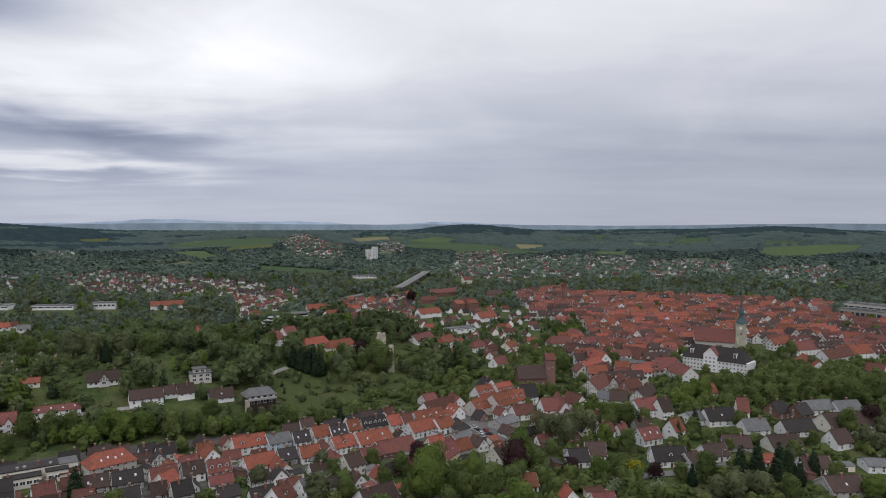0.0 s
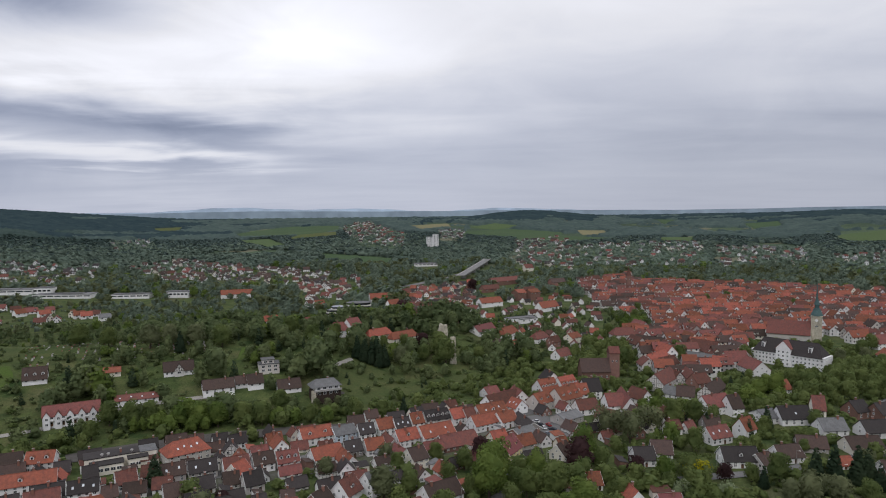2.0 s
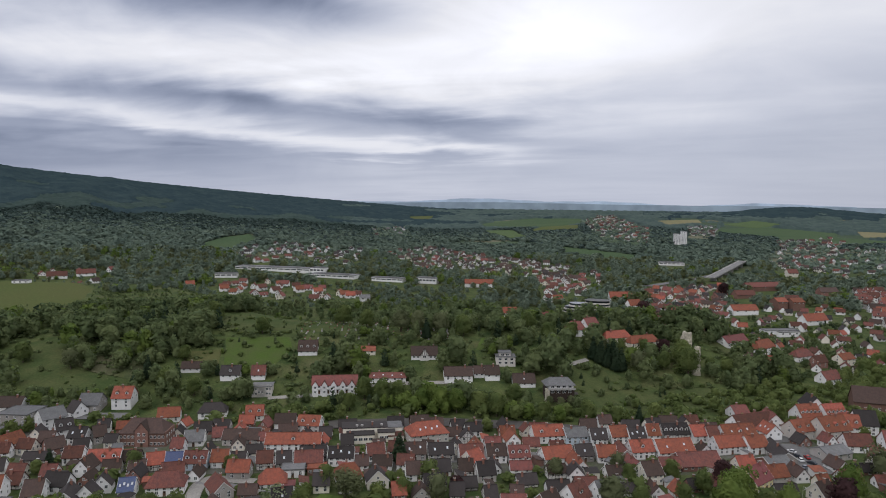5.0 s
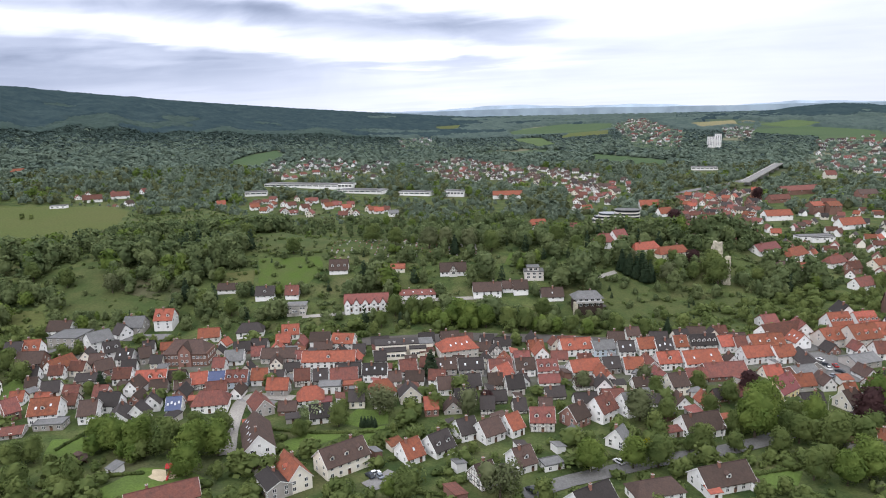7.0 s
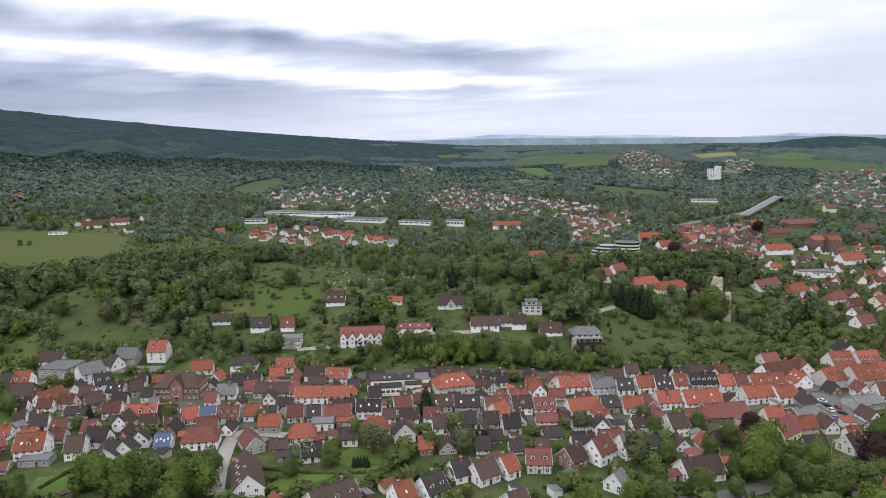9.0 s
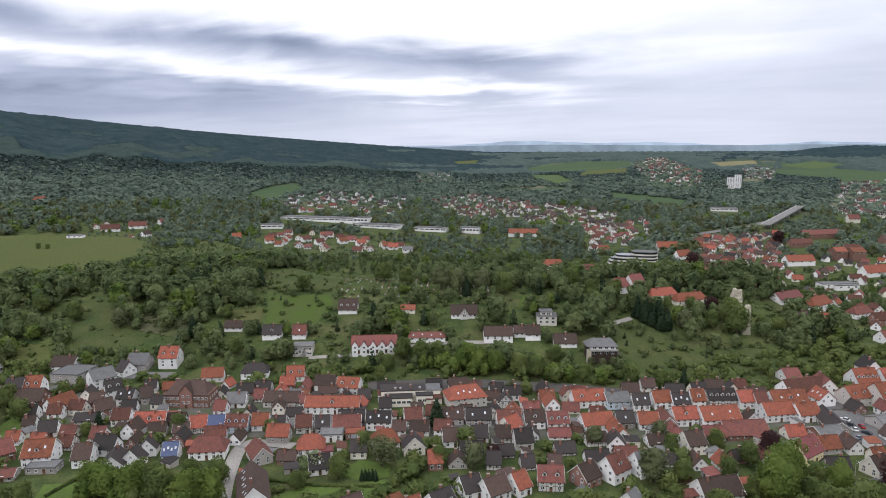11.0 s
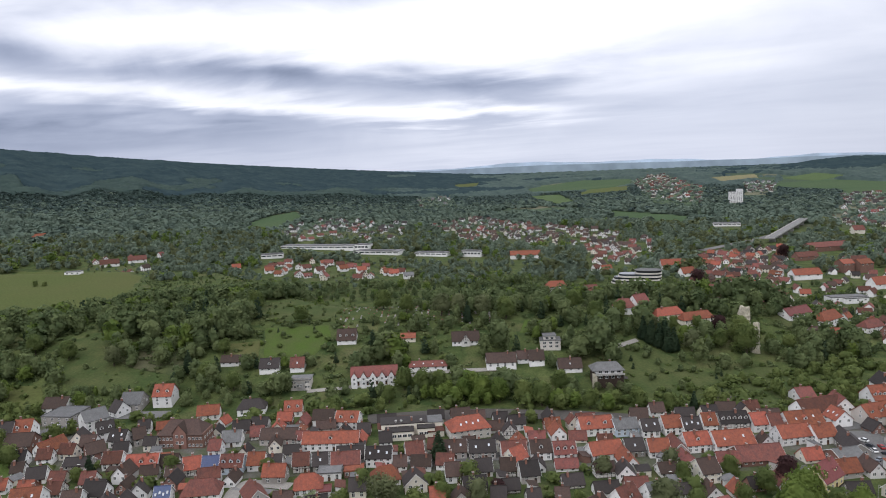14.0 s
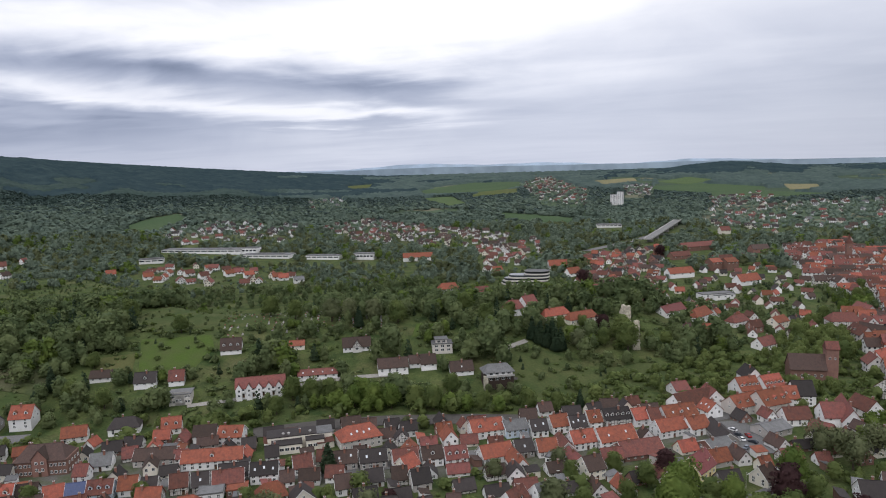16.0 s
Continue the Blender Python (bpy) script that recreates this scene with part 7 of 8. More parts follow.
def hedge(x0, y0, x1, y1):
    """A clipped garden hedge: a leafy body along a line."""
    L = math.hypot(x1 - x0, y1 - y0)
    rng = np.random.default_rng(int(L * 10))
    lobes = [(k, rng.uniform(-0.15, 0.15), 0.7, rng.uniform(0.6, 0.85), 1.15) for k in np.arange(0, L, 0.8)]
    v, f, n = leaf_shell(rng, lobes, int(L * 26), 0.2)
    bv, bf, bn = blob(rng, lobes, 0.9)
    base = tagged(new("hedge"), "clipped dense green hedge along a garden", "hedge", "garden hedges")
    base.matrix_world = pose(x0, y0, float(terrain((x0 + x1) / 2, (y0 + y1) / 2)), 0, 0, math.degrees(math.atan2(y1 - y0, x1 - x0)))
    part("foliage", big_mesh("foliage", np.concatenate([v, bv]), np.concatenate([f, bf + len(v)]), LEAF, np.concatenate([n, bn])), base)


for x, y, h in ((-94.5, 449.1, 7), (-48.3, 251.9, 12), (-111.3, 228.1, 10), (-69.9, 435, 12), (-77.1, 271.8, 8), (-226.3, 406.5, 14), (-215.4, 411.3, 14), (-200.9, 417.7, 13), (-378.6, 267.5, 12), (-130.7, 307, 7), (-54.1, 289.2, 8), (105.9, 257.5, 9), (241.6, 507, 9), (258.8, 507, 10), (269.3, 487.2, 11), (112.5, 257.5, 10), (123.6, 257.5, 10),):
    tree("olive", x, y, h)
for x, y, h in ((-84.3, 453.6, 8), (-71.3, 463.3, 8), (-41.2, 451.8, 17), (-29.4, 470.5, 8), (-19.4, 474.3, 9), (-195.2, 152.5, 13), (-189.2, 172.7, 9), (-198.3, 168.4, 9), (-211.7, 156.1, 10), (-238.7, 121.3, 9), (-235.3, 127.2, 9), (-207.9, 123.8, 8), (-221.8, 113.3, 9), (-206.5, 116.9, 7), (-14.3, 254.9, 9), (3.4, 262.2, 9), (-23.8, 236.2, 10), (-35.2, 218.8, 11), (-38.8, 256.3, 9), (-103.1, 164.3, 9), (-124.6, 224.8, 8), (-27.4, 234.5, 6), (30.8, 273.6, 9), (-24.7, 268.4, 8),):
    tree("broad", x, y, h)
for x, y, h in ((-18.8, 282.8, 9), (-7.5, 288.1, 8), (-156.7, 218.9, 9), (-152.8, 197.7, 9), (-160.8, 183.5, 7), (-45.9, 461.6, 16), (-203.3, 322.2, 12), (-192.7, 323.7, 12), (-184.8, 329.6, 11), (-138.4, 337.4, 11), (-128.3, 337.6, 12), (-126, 358.9, 10), (-203.5, 307.1, 9), (-82.1, 353.4, 10), (-67.4, 354.8, 9), (-104.4, 343.5, 9), (-13.2, 241.3, 7), (11.3, 232.2, 10), (1, 248, 8), (-313.8, 170.1, 10), (-334.9, 175.8, 11), (-239.8, 197, 8), (-272.1, 175.2, 6), (-202.2, 214.3, 7),):
    tree("broad", x, y, h)
for x, y, h in ((-324.8, 305.9, 9), (-273.8, 406.7, 13), (-252.5, 403.7, 12), (-184.3, 419.1, 13), (-149.7, 455.2, 12), (-130.3, 438.9, 12), (-116.8, 446.4, 12), (-313.6, 280.1, 10), (-291.2, 280.5, 10), (-440.1, 255.3, 12), (-412.1, 259.9, 12), (-364.8, 374.7, 14), (-504.6, 572.2, 13), (-307, 357.6, 11), (-40.7, 295.4, 7), (-32.1, 292.5, 8), (-47.3, 278.9, 8), (85.4, 349.4, 13), (97.1, 354.5, 12), (104.7, 349.4, 10), (17.9, 257.5, 13), (73.9, 278.1, 10), (183.1, 421, 11), (175.3, 428.3, 11),):
    tree("broad", x, y, h)
for x, y, h in ((204.2, 435.8, 10), (220.9, 435.8, 10), (237.5, 435.8, 10), (241.7, 394.1, 15), (263.4, 407.1, 14), (247.3, 421, 11), (109.6, 278.1, 11), (98.9, 278.1, 7), (155.2, 349.4, 9), (205.8, 339.8, 12), (178.7, 322, 7), (86, 313.7, 10), (40.2, 291.3, 8), (120.3, 636.6, 10), (140.9, 729.4, 12), (131.2, 528.6, 10), (166.3, 487.2, 8), (83.8, 487.2, 12), (64, 527.5, 12), (286.3, 552, 11), (450.6, 708.7, 13), (410.3, 636.5, 12), (351.3, 636.5, 10), (-55.8, 449.1, 11),):
    tree("broad", x, y, h)
for x, y, h in ((39.8, 271.9, 7), (43.2, 257.5, 8), (134.6, 257.5, 9), (6.9, 257.5, 10), (-11.9, 257.5, 8), (160.5, 271.9, 9), (134.1, 313.7, 6),):
    tree("broad", x, y, h)
for x, y, h in ((-215.6, 145.6, 12), (-207.9, 149.3, 12), (-184.8, 154.7, 13), (-179.2, 160, 12), (-177.4, 144.2, 11), (-226.4, 147.7, 10), (-7.6, 255.5, 17), (11.7, 274.7, 11), (-55.1, 206.5, 11), (-42.7, 214.4, 11), (-107.5, 162.9, 7), (-168.9, 327.3, 11), (-159.2, 329.4, 12), (-149.9, 332.1, 12), (27.5, 240, 13), (20.9, 233.1, 11), (34, 302.1, 13), (-5.5, 270.7, 16), (160.7, 413.9, 12), (147.8, 407.1, 10), (64.5, 278.1, 9), (166.5, 257.5, 9),):
    tree("bright", x, y, h)
for x, y, h in ((-76.3, 178.6, 12), (-143.7, 213, 12), (58.1, 322, 15), (50.5, 335.2, 13), (70, 339.8, 13),):
    tree("willow", x, y, h)
for x, y, h in ((-12.2, 295.2, 10), (-110.8, 716.2, 16), (-45.3, 942.7, 16), (-107.1, 237.6, 7), (-59.3, 468.3, 10), (30, 284.5, 13), (52.6, 278.1, 9), (223.5, 349.4, 12), (88.2, 278.1, 7),):
    tree("beech", x, y, h)
for x, y, h in ((-143.9, 256.8, 12), (-273.2, 181.6, 8), (-85.2, 432, 15), (-91.8, 429.1, 13), (-79.1, 428.4, 13), (-97.8, 431.5, 13), (-57.3, 364.4, 8), (-205.1, 404, 12), (-330.3, 282.5, 12), (123.8, 278.1, 13), (130.9, 278.1, 14), (139.9, 278.1, 14), (145.6, 281.3, 12), (145.5, 271.9, 10), (101.3, 271.9, 8), (131.4, 349.4, 10), (116, 330.6, 9), (100.3, 344.5, 8), (-87.6, 427.7, 13), (-82, 426.5, 13), (-93.3, 428.9, 12), (158.2, 284.5, 10), (148.9, 435.8, 8), (136.7, 421, 8),):
    tree("conifer", x, y, h)
for x, y, h in ((-689.3, 397.7, 6), (-680.3, 401.7, 5)):
    tree("broad", x, y, h)
for x, y, h in ((-106.9, 365.4, 5), (-100.9, 367.0, 5), (-96.3, 371.7, 5)):
    tree("olive", x, y, h)
for x, y, h in ((-39.9, 228.6, 5), (77.2, 281.3, 8),):
    tree("yellow", x, y, h)
for x, y, h in ((-165.6, 199.9, 7), (82.6, 260.2, 7), (67, 260.2, 6),):
    tree("pale", x, y, h)
for x, y, h in ((237.8, 820.0, 11), (269.0, 842.1, 11), (127.2, 503.8, 11), (90.7, 600.4, 11), (174.0, 503.7, 11), (267.7, 529.1, 11), (319.2, 774.5, 11), (374.9, 671.5, 11), (130.3, 689.3, 11), (404.1, 671.0, 11)):
    tree("broad", x, y, h)
for x, y, h in ((-144.3, 200.9, 4), (-143.2, 201.6, 4), (-142.1, 202.3, 4), (-141.0, 203.1, 4), (-139.4, 203.0, 4)):
    tree("conifer", x, y, h)
for x0, y0, x1, y1 in ((-70.5, 198.9, -49.7, 219.3), (-32.6, 237.3, -14.6, 257.9), (-204.1, 131.5, -192.2, 139.0), (-236.2, 136.2, -239.3, 152.1), (-184.2, 181.1, -156.7, 188.5), (-156.7, 188.5, -131.7, 201.4), (-6.7, 225.9, 8.1, 239.3), (-8.0, 246.2, -12.0, 227.8), (-105.5, 202.5, -99.9, 215.2), (-108.4, 167.7, -92.0, 171.9), (-292.2, 367.0, -322.0, 349.1)):
    hedge(x0, y0, x1, y1)
GROVES = (
    (((174, 435.8), (220.6, 479.6), (328.5, 496.9), (285.3, 413.9), (264.5, 399.2), (208.9, 401.8), (170.3, 399.2)), 8, 13),
    (((50.1, 332.4), (71.1, 372.7), (114.6, 377.3), (105.3, 341.7), (73.6, 317.8)), 8, 12),
    (((113.4, 264.8), (129.6, 297), (171.6, 309), (154.7, 273.1), (140.4, 260.2)), 6, 10),
    (((13.1, 258), (17.7, 289.9), (33, 294.1), (31.2, 258)), 8, 12),
    (((134.8, 404.5), (171, 435.8), (160.8, 399.2), (135.3, 368.3)), 7, 11),
    (((200.1, 339.8), (237.2, 357.6), (205.3, 309), (190.3, 313.7)), 7, 11),
    (((33.4, 258), (47.2, 274.3), (69.8, 280.6), (68.7, 258)), 4, 7),
    (((-216.6, 129.7), (-234.7, 151.3), (-191.1, 176), (-176.4, 164.1), (-187.6, 153.4), (-202.8, 141.7)), 6, 10),
    (((11.3, 224.8), (16.8, 255.4), (34.7, 273.1), (31, 230.8)), 5, 9),
    (((-114.5, 157.5), (-110.3, 167.4), (-101.3, 170.2), (-95.3, 166.7)), 6, 9),
    (((-204.3, 317.5), (-185.4, 330.8), (-120.7, 343.8), (-89, 344.2), (-92.4, 334.6), (-162, 313.8)), 8, 11),
    (((-16.2, 254), (-16, 275.3), (3.8, 292.7), (9.9, 276.4)), 4, 6),
    (((41.4, 522.8), (88.1, 599.9), (99.9, 528.6), (86.6, 479.6), (44.6, 465.2)), 7, 11),
    (((117.4, 799.2), (163.6, 865.4), (138.1, 670.7), (106.9, 636.6)), 6, 10),
)


def clear_mask():
    """Cells of two metres that houses, roads, fields and single trees keep free."""
    x0, y0, cell = -1400.0, 0.0, 2.0
    nx, ny = 1300, 1250
    taken = np.zeros((nx, ny), bool)
    for x, y, turn, hl, hw, front in CLEAR:
        if not (x0 < x < x0 + nx * cell and y < ny * cell):
            continue
        d = math.hypot(x, y) or 1
        r = hl + hw + front + 3
        i0, i1, j0, j1 = [int(min(max(0, k), m)) for k, m in (((x - r - x0) / cell, nx), ((x + r - x0) / cell, nx), ((y - r - y0) / cell, ny), ((y + r - y0) / cell, ny))]
        gx, gy = np.meshgrid(x0 + (np.arange(i0, i1) + 0.5) * cell, y0 + (np.arange(j0, j1) + 0.5) * cell, indexing="ij")
        c, s = math.cos(radians(turn)), math.sin(radians(turn))
        for k in (0.0, 0.5, 1.0):
            ox, oy = gx - x + x / d * front * k, gy - y + y / d * front * k
            a, b = ox * c + oy * s, -ox * s + oy * c
            taken[i0:i1, j0:j1] |= (np.abs(a) < hl + 1.5) & (np.abs(b) < hw + 1.5)
    for poly in FREE:
        xs, ys = [p[0] for p in poly], [p[1] for p in poly]
        i0, i1 = int(max(0, (min(xs) - x0) / cell)), int(min(nx, (max(xs) - x0) / cell + 1))
        j0, j1 = int(max(0, (min(ys) - y0) / cell)), int(min(ny, (max(ys) - y0) / cell + 1))
        if i1 > i0 and j1 > j0:
            gx, gy = np.meshgrid(x0 + (np.arange(i0, i1) + 0.5) * cell, y0 + (np.arange(j0, j1) + 0.5) * cell, indexing="ij")
            taken[i0:i1, j0:j1] |= inside(poly, gx, gy)
    for x, y, r in TREE_SPOTS:
        i, j, k = int((x - x0) / cell), int((y - y0) / cell), max(1, int(r / cell))
        taken[max(0, i - k):i + k + 1, max(0, j - k):j + k + 1] = True

    def free(x, y):
        i, j = ((x - x0) / cell).astype(int), ((y - y0) / cell).astype(int)
        ok = (i >= 0) & (i < nx) & (j >= 0) & (j < ny)
        return ~taken[np.clip(i, 0, nx - 1), np.clip(j, 0, ny - 1)] | ~ok
    return free


FREE_AT = clear_mask()


def waves(x, y, size, seed):
    """Soft random patches between 0 and 1."""
    rng = np.random.default_rng(seed)
    s = np.zeros(np.shape(x))
    for _ in range(7):
        a, k, p = rng.uniform(0, 2 * math.pi), 2 * math.pi / size * rng.uniform(0.5, 1.9), rng.uniform(0, 7)
        s = s + np.sin((x * math.cos(a) + y * math.sin(a)) * k + p)
    return 0.5 + s / 7


def strewn(seed, d0, d1, step, az0=-36, az1=68):
    """Jittered places over a sector of ground."""
    rng = np.random.default_rng(seed)
    n = int(radians(az1 - az0) / 2 * (d1 * d1 - d0 * d0) / step ** 2)
    d = np.sqrt(rng.uniform(d0 * d0, d1 * d1, n))
    a = np.radians(rng.uniform(az0, az1, n))
    return rng, -d * np.sin(a), d * np.cos(a), d, np.degrees(a)


def woods(name, label, rng, x, y, h, wide, shapes, mat, kind="stuff"):
    """Many trees in one mesh, each one of a few shapes turned and scaled."""
    pick = rng.integers(0, len(shapes), len(x))
    vs, fs, ns, off = [], [], [], 0
    z = terrain(x, y)
    for k, (v, f, nn) in enumerate(shapes):
        m = pick == k
        n = int(m.sum())
        if not n:
            continue
        a = rng.uniform(0, 2 * math.pi, n)
        c, s = np.cos(a)[:, None], np.sin(a)[:, None]
        w, hh = (h[m] * wide * rng.uniform(0.85, 1.2, n))[:, None], h[m][:, None]
        px = (v[None, :, 0] * c - v[None, :, 1] * s) * w + x[m][:, None]
        py = (v[None, :, 0] * s + v[None, :, 1] * c) * w + y[m][:, None]
        pz = v[None, :, 2] * hh + z[m][:, None] - 0.2
        vs.append(np.stack([px, py, pz], -1).reshape(-1, 3))
        fs.append((f[None] + (np.arange(n) * len(v))[:, None, None]).reshape(-1, f.shape[1]) + off)
        ns.append(np.stack([nn[None, :, 0] * c - nn[None, :, 1] * s, nn[None, :, 0] * s + nn[None, :, 1] * c, np.repeat(nn[None, :, 2], n, 0)], -1).reshape(-1, 3))
        off += n * len(v)
    if not vs:
        return None
    ob = new(name, big_mesh(name, np.concatenate(vs), np.concatenate(fs), mat, np.concatenate(ns)))
    return tagged(ob, label, "woods", kind=kind)


NEAR_SHAPES = [crown_arrays("round", 40 + i, 300, 0.041) for i in range(5)] + [crown_arrays("tall", 45 + i, 230, 0.036) for i in range(2)]
BUSH_SHAPES = [crown_arrays("bush", 60 + i, 70, 0.095) for i in range(4)]
SCRUB_SHAPES = [crown_arrays("bush", 65 + i, 24, 0.15) for i in range(3)]
CONE_SHAPES = [crown_arrays("conifer", 70 + i, 110, 0.05) for i in range(2)]
FAR_SHAPES = [crown_arrays("round", 90 + i, 120, 0.06) for i in range(4)] + [crown_arrays("tall", 95, 100, 0.052)]
MID_SHAPES = [crown_arrays("round", 50 + i, 36, 0.11) for i in range(4)]


def uv_of(x, y):
    return x * U[0] + y * U[1], x * V[0] + y * V[1]


def among(polys, x, y):
    hit = np.zeros(np.shape(x), bool)
    for poly in polys:
        hit |= inside(poly, x, y)
    return hit


def open_view(x, y, d, steps):
    """No house, road or meadow within some metres farther on: low trees do not stand close before them."""
    ok = FREE_AT(x, y)
    for s in steps:
        ok &= FREE_AT(x * (1 + s / d), y * (1 + s / d))
    return ok


def sight_cap(polys, x, y, d, steps):
    """How high a tree may grow before it hides the open ground behind it."""
    cap, z = np.full(np.shape(x), 60.0), terrain(x, y)
    for s in steps:
        k = 1 + s / d
        line = 120 - (120 - terrain(x * k, y * k)) / k - z
        cap = np.where(among(polys, x * k, y * k), np.minimum(cap, line), cap)
    return np.maximum(cap, 1.0)


def suburb(x, y, d, steps):
    hit = among(LOW, x, y)
    for s in steps:
        hit |= among(LOW, x * (1 + s / d), y * (1 + s / d))
    return hit


def canopy(name, label, seed, d0, d1, az0, az1, mat, where, open_land):
    """The top of a far forest: one sheet of uneven crowns, dropping to the ground at its edges."""
    rng = np.random.default_rng(seed)
    rings = [d0]
    while rings[-1] < d1:
        rings.append(rings[-1] + 7 + rings[-1] * 0.002)
    angles = np.radians(np.arange(az0, az1, 0.19))
    r, a = np.meshgrid(np.array(rings), angles, indexing="ij")
    r = r + rng.uniform(-4.5, 4.5, r.shape)
    a = a + radians(0.095) * rng.uniform(-0.9, 0.9, a.shape)
    x, y = -r * np.sin(a), r * np.cos(a)
    wood = where(x, y, r, np.degrees(a))
    wood[0] = wood[-1] = False
    crown = 6 + 5 * waves(x, y, 90, seed) + rng.uniform(-3.4, 3.4, r.shape)
    crown = np.minimum(crown, sight_cap(open_land, x, y, r, (40, 90, 150, 230, 330)) + rng.uniform(0, 1.5, r.shape))
    z = terrain(x, y) + np.where(wood, crown, -5.0)
    ni, nj = r.shape
    i, j = np.meshgrid(np.arange(ni - 1), np.arange(nj - 1), indexing="ij")
    used = wood[:-1, :-1] | wood[1:, :-1] | wood[:-1, 1:] | wood[1:, 1:]
    f = np.stack([i * nj + j, (i + 1) * nj + j, (i + 1) * nj + j + 1, i * nj + j + 1], -1)[used]
    ob = new(name, mesh_of(name, np.stack([x, y, z], -1).reshape(-1, 3).tolist(), f.tolist(), [mat], smooth=True))
    return tagged(ob, label, "woods", kind="stuff")


def grow():
    # gardens of the valley floor: shrubs and small trees
    rng, x, y, d, az = strewn(11, 165, 640, 4.6)
    u, v = uv_of(x, y)
    z = terrain(x, y)
    low = (z < 1.2) & (u < 420)
    keep = low & FREE_AT(x, y) & (rng.uniform(size=len(x)) < np.where(d < 300, 0.74, 0.62))
    h = rng.uniform(1.4, 4.2, len(x)) * np.where(rng.uniform(size=len(x)) < 0.3, 1.9, 1)
    woods("garden_shrubs", "green garden shrubs and hedges between the houses", rng, x[keep], y[keep], h[keep], 1.25, BUSH_SHAPES, LEAF)
    keep2 = low & FREE_AT(x, y) & ~keep & (rng.uniform(size=len(x)) < np.where(d > 380, 0.34, np.where(d < 300, 0.42, 0.3)))
    woods("garden_trees", "small leafy fruit trees in the gardens", rng, x[keep2], y[keep2], rng.uniform(5, 10, int(keep2.sum())), 1.05, NEAR_SHAPES, LEAF)
    # the hillside, cemetery and plateau
    rng, x, y, d, az = strewn(12, 300, 760, 6.8)
    z = terrain(x, y)
    u, v = uv_of(x, y)
    open_ground = waves(x, y, 55, 3)
    town = among(LOW, x, y)
    grassy = among(BUSHY, x, y)
    thick = np.where(z < 1.2, np.where(u > 420, 0.5, 0.0), np.clip(1.75 - 2.1 * open_ground, np.where(v < -110, 0.78, 0.3), 0.92))
    thick = np.where(grassy, np.where(u > 440, 0.3, np.where(v > 60, 0.34, 0.03)), thick)
    thick = np.where(town, 0.72, thick)
    keep = FREE_AT(x, y) & (rng.uniform(size=len(x)) < thick)
    h = rng.uniform(6.0, 17.0, len(x)) * (0.65 + 0.6 * waves(x, y, 80, 5)) * np.where(town, 0.6, 1) * np.where((z < 1.2) & (u > 420), 0.72, 1) * np.where(grassy & (v > 60), 0.5, 1)
    h = np.clip(h, 0, np.maximum(2.5, 120 - 0.138 * d - z))  # low scrub on the lee side
    h = np.minimum(h, sight_cap(BUSHY + MEADOWS, x, y, d, (6, 12, 20, 30)) + 1.5)
    kind = rng.uniform(size=len(x)) + 0.5 * (waves(x, y, 70, 9) - 0.5)
    for sel, nm, lab, shapes, mat, wide in ((kind < 0.07, "bright_wood", "fresh yellow-green trees on the hillside", NEAR_SHAPES, LEAF_BRIGHT, 1.1), ((kind >= 0.07) & (kind < 0.62), "hillside_wood", "dense green deciduous trees on the hillside", NEAR_SHAPES, LEAF_HILL, 1.1), ((kind >= 0.62) & (kind < 0.92), "olive_wood", "olive-green thin trees on the hillside", NEAR_SHAPES, LEAF_THIN, 1.05), (kind >= 0.92, "spruce_wood", "dark spruces among the hillside trees", CONE_SHAPES, LEAF_DARK, 1.0)):
        near, far = keep & sel & (d < 490), keep & sel & (d >= 490)
        woods(nm, lab, rng, x[near], y[near], h[near], wide, shapes, mat)
        woods(nm, lab, rng, x[far], y[far], h[far], wide, shapes if shapes is CONE_SHAPES else FAR_SHAPES, mat)
    bushes = FREE_AT(x, y) & ~keep & (z > 1.2) & (rng.uniform(size=len(x)) < np.where(grassy, np.where(v > 60, 0.95, 0.25), 0.8))
    woods("hillside_bushes", "low green bushes on the grassy hillside", rng, x[bushes], y[bushes], rng.uniform(1.0, 3.4, int(bushes.sum())), 1.4, BUSH_SHAPES, LEAF)
    rng, x, y, d, az = strewn(19, 330, 540, 4.4)
    z = terrain(x, y)
    low = FREE_AT(x, y) & (z > 1.0) & (rng.uniform(size=len(x)) < np.where(among(BUSHY, x, y), 0.08, 0.55))
    for half, mat in ((0, LEAF_HILL), (1, LEAF_THIN)):
        m = low & (rng.uniform(size=len(x)) < 0.5 + half)
        low = low & ~m
        woods("hillside_scrub", "scrub and garden hedges covering the hillside", rng, x[m], y[m], rng.uniform(0.8, 2.8, int(m.sum())), 1.5, SCRUB_SHAPES, mat)
    # valley beyond the hill
    rng, x, y, d, az = strewn(13, 740, 1350, 9.4)
    town = suburb(x, y, d, (45,))
    keep = open_view(x, y, d, (25, 50)) & (rng.uniform(size=len(x)) < np.where(town, np.where(az < 18, 0.55, 0.7), 0.9))
    kind = rng.uniform(size=len(x)) + 0.5 * (waves(x, y, 130, 12) - 0.5)
    h = rng.uniform(7, 15.5, len(x)) * (0.75 + 0.4 * waves(x, y, 120, 6)) * np.where(town, np.where(az < 18, 0.42, 0.5), 1) * np.where((d < 960) & (az > 22), 0.62, 1)
    # the valley leaf colour carries a painted haze
    for sel, nm, lab, mat in ((kind < 0.04, "bright_woods", "fresh yellow-green trees in the valley", LEAF_BRIGHT), ((kind >= 0.04) & (kind < 0.75), "valley_woods", "green woods filling the valley between the suburbs", LEAF_VALLEY_HAZE), (kind >= 0.75, "olive_woods", "olive-toned trees filling the valley", LEAF_OLIVE)):
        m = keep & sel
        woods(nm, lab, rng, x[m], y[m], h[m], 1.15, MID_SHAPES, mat)
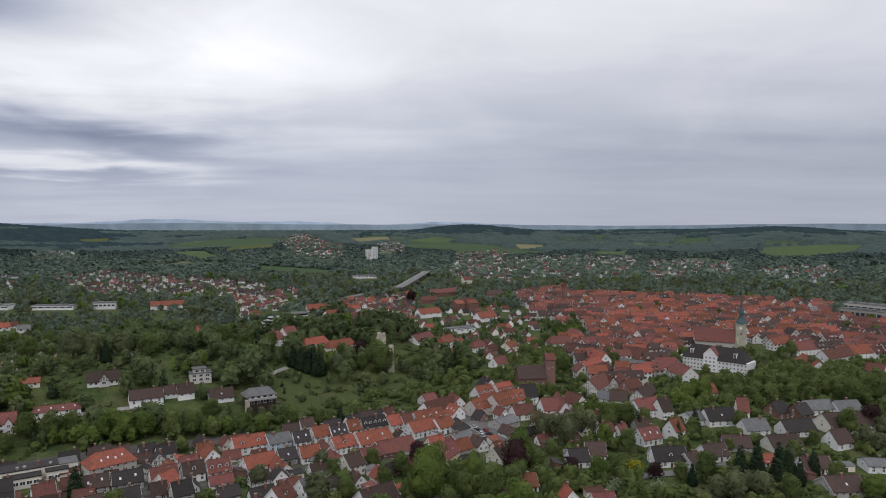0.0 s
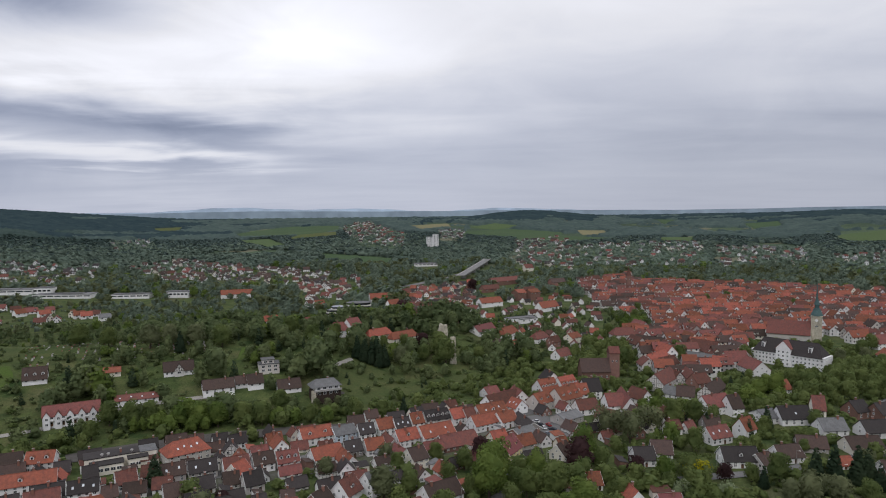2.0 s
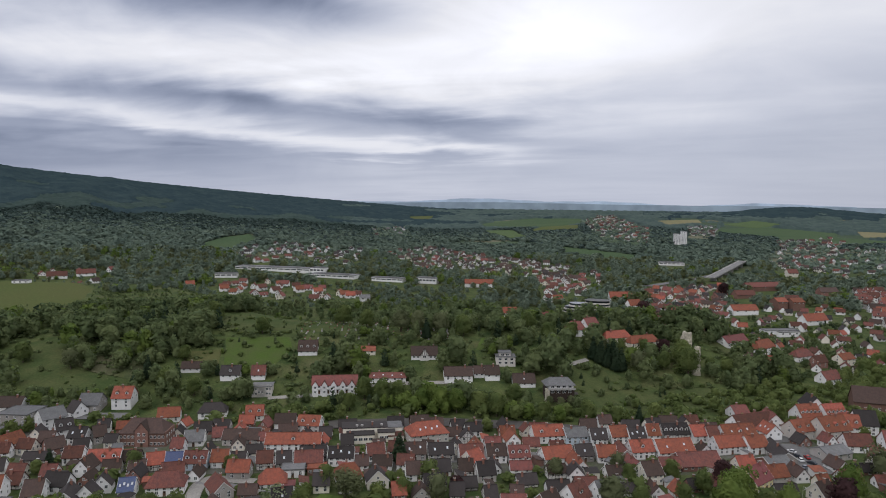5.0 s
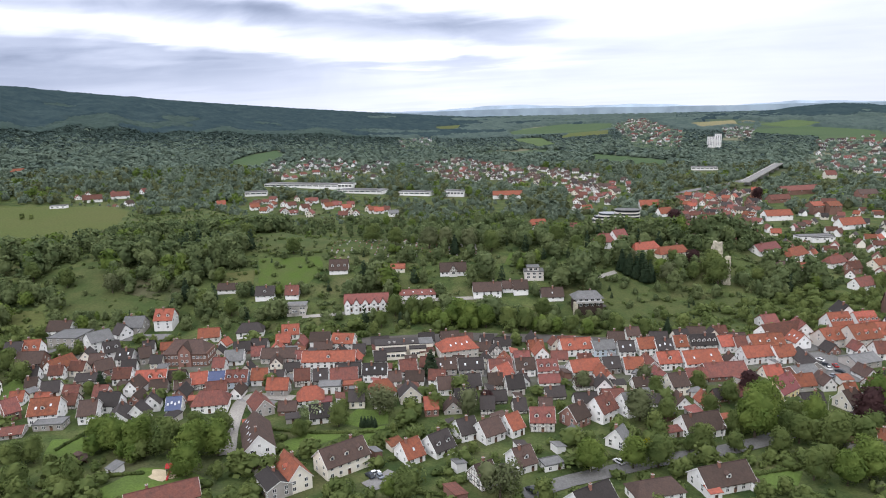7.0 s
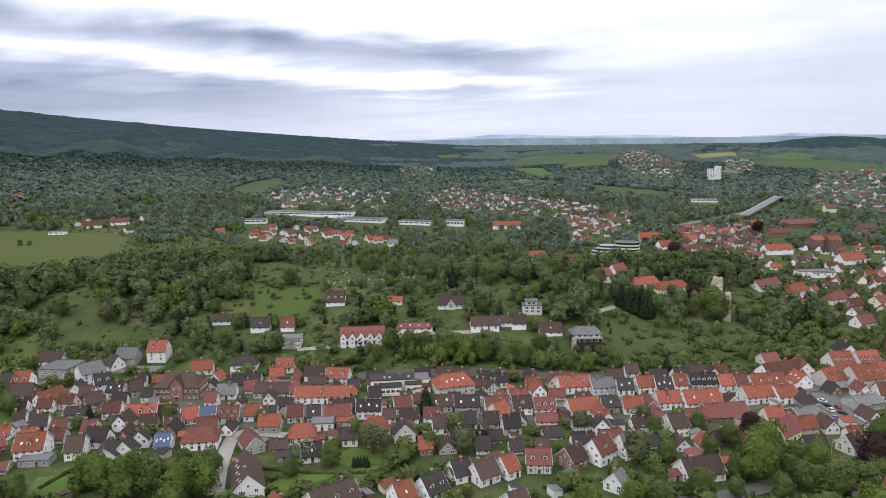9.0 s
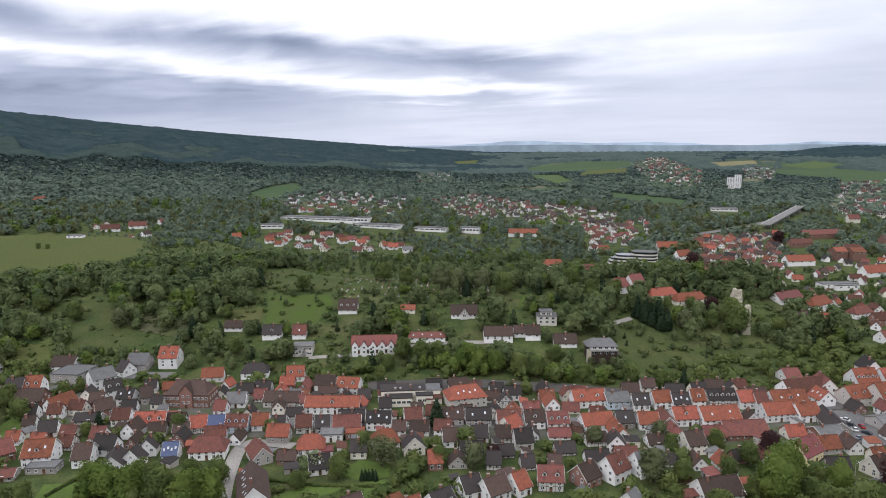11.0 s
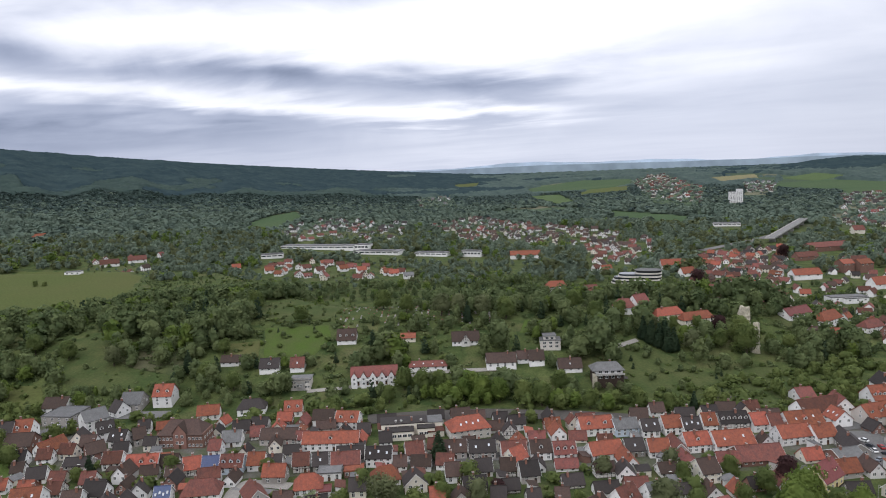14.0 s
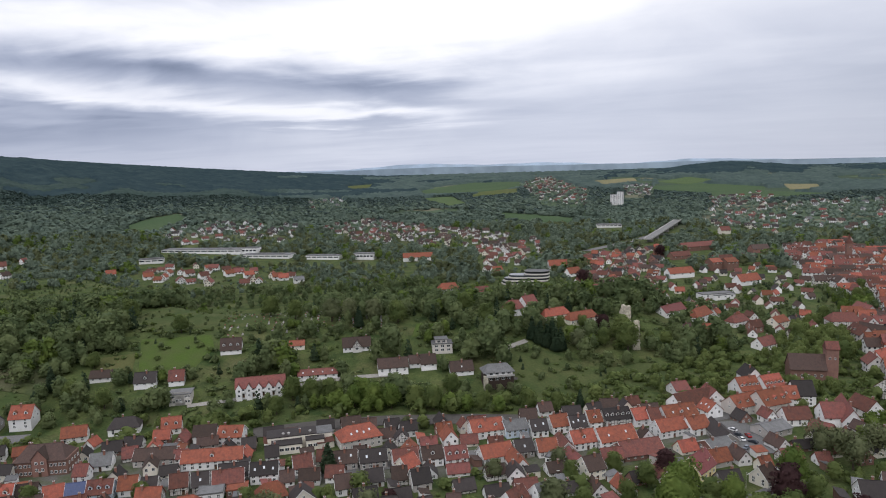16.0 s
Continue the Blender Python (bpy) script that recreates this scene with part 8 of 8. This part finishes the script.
    # farther country: hedges, copses and forest
    def tuft(seed, leaves):
        """A rough core with a few sprays round it."""
        r = np.random.default_rng(seed)
        lobes = [(0, 0, 0.42, 0.42, 1.0), (*r.uniform(-0.2, 0.2, 2), 0.6, 0.36, 1.0)]
        bv, bf, bn = blob(r, lobes[:1], 1.0, 0.3)
        v, f, n = leaf_shell(r, lobes, leaves, 0.17)
        n = np.concatenate([n, bn]) * 0.55 + np.array([0, 0, 0.6])
        return np.concatenate([v, bv]), np.concatenate([f, bf + len(v)]), n / np.linalg.norm(n, axis=1)[:, None]

    tufts = [tuft(80 + i, 12) for i in range(5)]
    lump = [blob(np.random.default_rng(80 + i), [(0, 0, 0.5, 0.5, 1.0)], 1.0, 0.5) for i in range(4)]
    rng, x, y, d, az = strewn(14, 1330, 2200, 11.8)
    gap = waves(x, y, 380, 8)
    town = suburb(x, y, d, (50, 100))
    keep = open_view(x, y, d, (35,)) & ((gap < 0.8) | (az > 28)) & (rng.uniform(size=len(x)) < np.where(town, np.where(d > 1700, 0.3, 0.5), 0.95))
    h = rng.uniform(7.5, 11.5, len(x)) * np.where(town, 0.45, 1)
    h = np.minimum(h, sight_cap(MEADOWS, x, y, d, (40, 90, 150, 220)) + 1)
    # farther trees take bluer leaf colours, a haze painted by distance
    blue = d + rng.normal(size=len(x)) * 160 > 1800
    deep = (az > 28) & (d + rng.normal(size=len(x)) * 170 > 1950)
    for sel, mat in ((~blue & ~deep, WOODS_HAZE), (blue & ~deep, WOODS_HAZE_BLUE), (deep, WOODS_HAZE_DEEP)):
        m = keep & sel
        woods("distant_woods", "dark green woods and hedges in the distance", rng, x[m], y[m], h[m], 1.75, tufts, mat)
    rng, x, y, d, az = strewn(16, 1300, 2950, 11)
    keep = FREE_AT(x, y) & among(LOW, x, y) & (rng.uniform(size=len(x)) < np.where(d > 1700, 0.32, 0.5))
    woods("suburb_trees", "small garden trees between the far houses", rng, x[keep], y[keep], rng.uniform(3.5, 7.5, int(keep.sum())), 1.25, lump, WOODS_HAZE)
    far_free = [poly for poly in FREE + LOW if max(math.hypot(*p) for p in poly) > 1900]

    def wooded(x, y, d, az):
        gap, hedge = waves(x, y, 620, 18), waves(x, y, 420, 23)
        ok = (gap < 0.66) | (az > 22) | ((terrain(x, y) > 72) & (az < 16)) | (np.abs(hedge - 0.5) < 0.03)
        for s in (0, 35):
            ok &= ~among(far_free, x * (1 + s / d), y * (1 + s / d))
        return ok

    def mountain(x, y, d, az):
        return ((az + 16 * (waves(x, y, 500, 31) - 0.5) > 25) & (d + 700 * (waves(x, y, 420, 32) - 0.5) > 2420)) | ((az < 9) & (terrain(x, y) + 26 * (waves(x, y, 300, 33) - 0.5) > 72))

    # canopy colours hold the blue haze of the distance
    canopy("distant_forest", "green forest and hedges covering the far hills", 15, 2180, 4500, -37, 34, WOODS_HAZE_BLUE, lambda x, y, d, az: wooded(x, y, d, az) & ~mountain(x, y, d, az), MEADOWS)
    canopy("mountain_forest", "dark haze-tinted blue-green forest covering the foot of the mountain", 16, 2180, 3100, 33, 70, WOODS_HAZE_DEEP, lambda x, y, d, az: wooded(x, y, d, az) & ~mountain(x, y, d, az), MEADOWS)
    canopy("mountain_forest", "dark haze-tinted blue-green forest covering the long mountain", 17, 2180, 4500, -37, 70, FOREST_HAZE, lambda x, y, d, az: wooded(x, y, d, az) & mountain(x, y, d, az), MEADOWS)
    # groves between the near houses
    for k, (poly, low, high) in enumerate(GROVES):
        xs, ys = [p[0] for p in poly], [p[1] for p in poly]
        n = int((max(xs) - min(xs)) * (max(ys) - min(ys)) / 38)
        rng = np.random.default_rng(200 + k)
        x, y = rng.uniform(min(xs), max(xs), n), rng.uniform(min(ys), max(ys), n)
        keep = inside(poly, x, y) & FREE_AT(x, y)
        woods("garden_grove", "tall leafy trees filling the gardens", rng, x[keep], y[keep], rng.uniform(low, high, int(keep.sum())), 1.0, NEAR_SHAPES, (LEAF, LEAF_BRIGHT, LEAF_OLIVE)[k % 3])


grow()


# ---- the blue distance, its haze put into the hill colours ----
def far_ridge(radius, az0, az1, base, high, seed, mat, label):
    verts, faces = [], []
    n = 160
    for i in range(n + 1):
        a = radians(az0 + (az1 - az0) * i / n)
        f = i / n
        h = base + high * (0.5 + 0.35 * math.sin(f * 9 + seed) + 0.22 * math.sin(f * 23 + seed * 2.1) + 0.05 * math.sin(f * 90)) * min(1, 6 * f, 6 * (1 - f))
        for r, z in ((radius, -20), (radius + 25, h), (radius + 120, -20)):
            verts.append((-r * math.sin(a), r * math.cos(a), z))
    for i in range(n):
        for k in (0, 1):
            faces.append((i * 3 + k, i * 3 + 3 + k, i * 3 + 4 + k, i * 3 + 1 + k))
    tagged(new("backdrop_ridge", mesh_of("backdrop_ridge", verts, faces, [mat])), label, "hills", kind="structure")


# pale blue base colours stand in for the haze over these hills
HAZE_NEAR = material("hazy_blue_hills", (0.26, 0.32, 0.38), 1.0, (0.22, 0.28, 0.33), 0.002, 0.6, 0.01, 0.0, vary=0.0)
HAZE_FAR = material("pale_hazy_hills", (0.42, 0.51, 0.61), 1.0, (0.38, 0.46, 0.56), 0.002, 0.5, 0.01, 0.0, vary=0.0)
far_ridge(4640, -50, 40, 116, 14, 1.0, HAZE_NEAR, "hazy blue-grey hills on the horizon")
far_ridge(4760, -6, 36, 124, 32, 2.2, HAZE_FAR, "pale haze-blue far hills on the horizon")
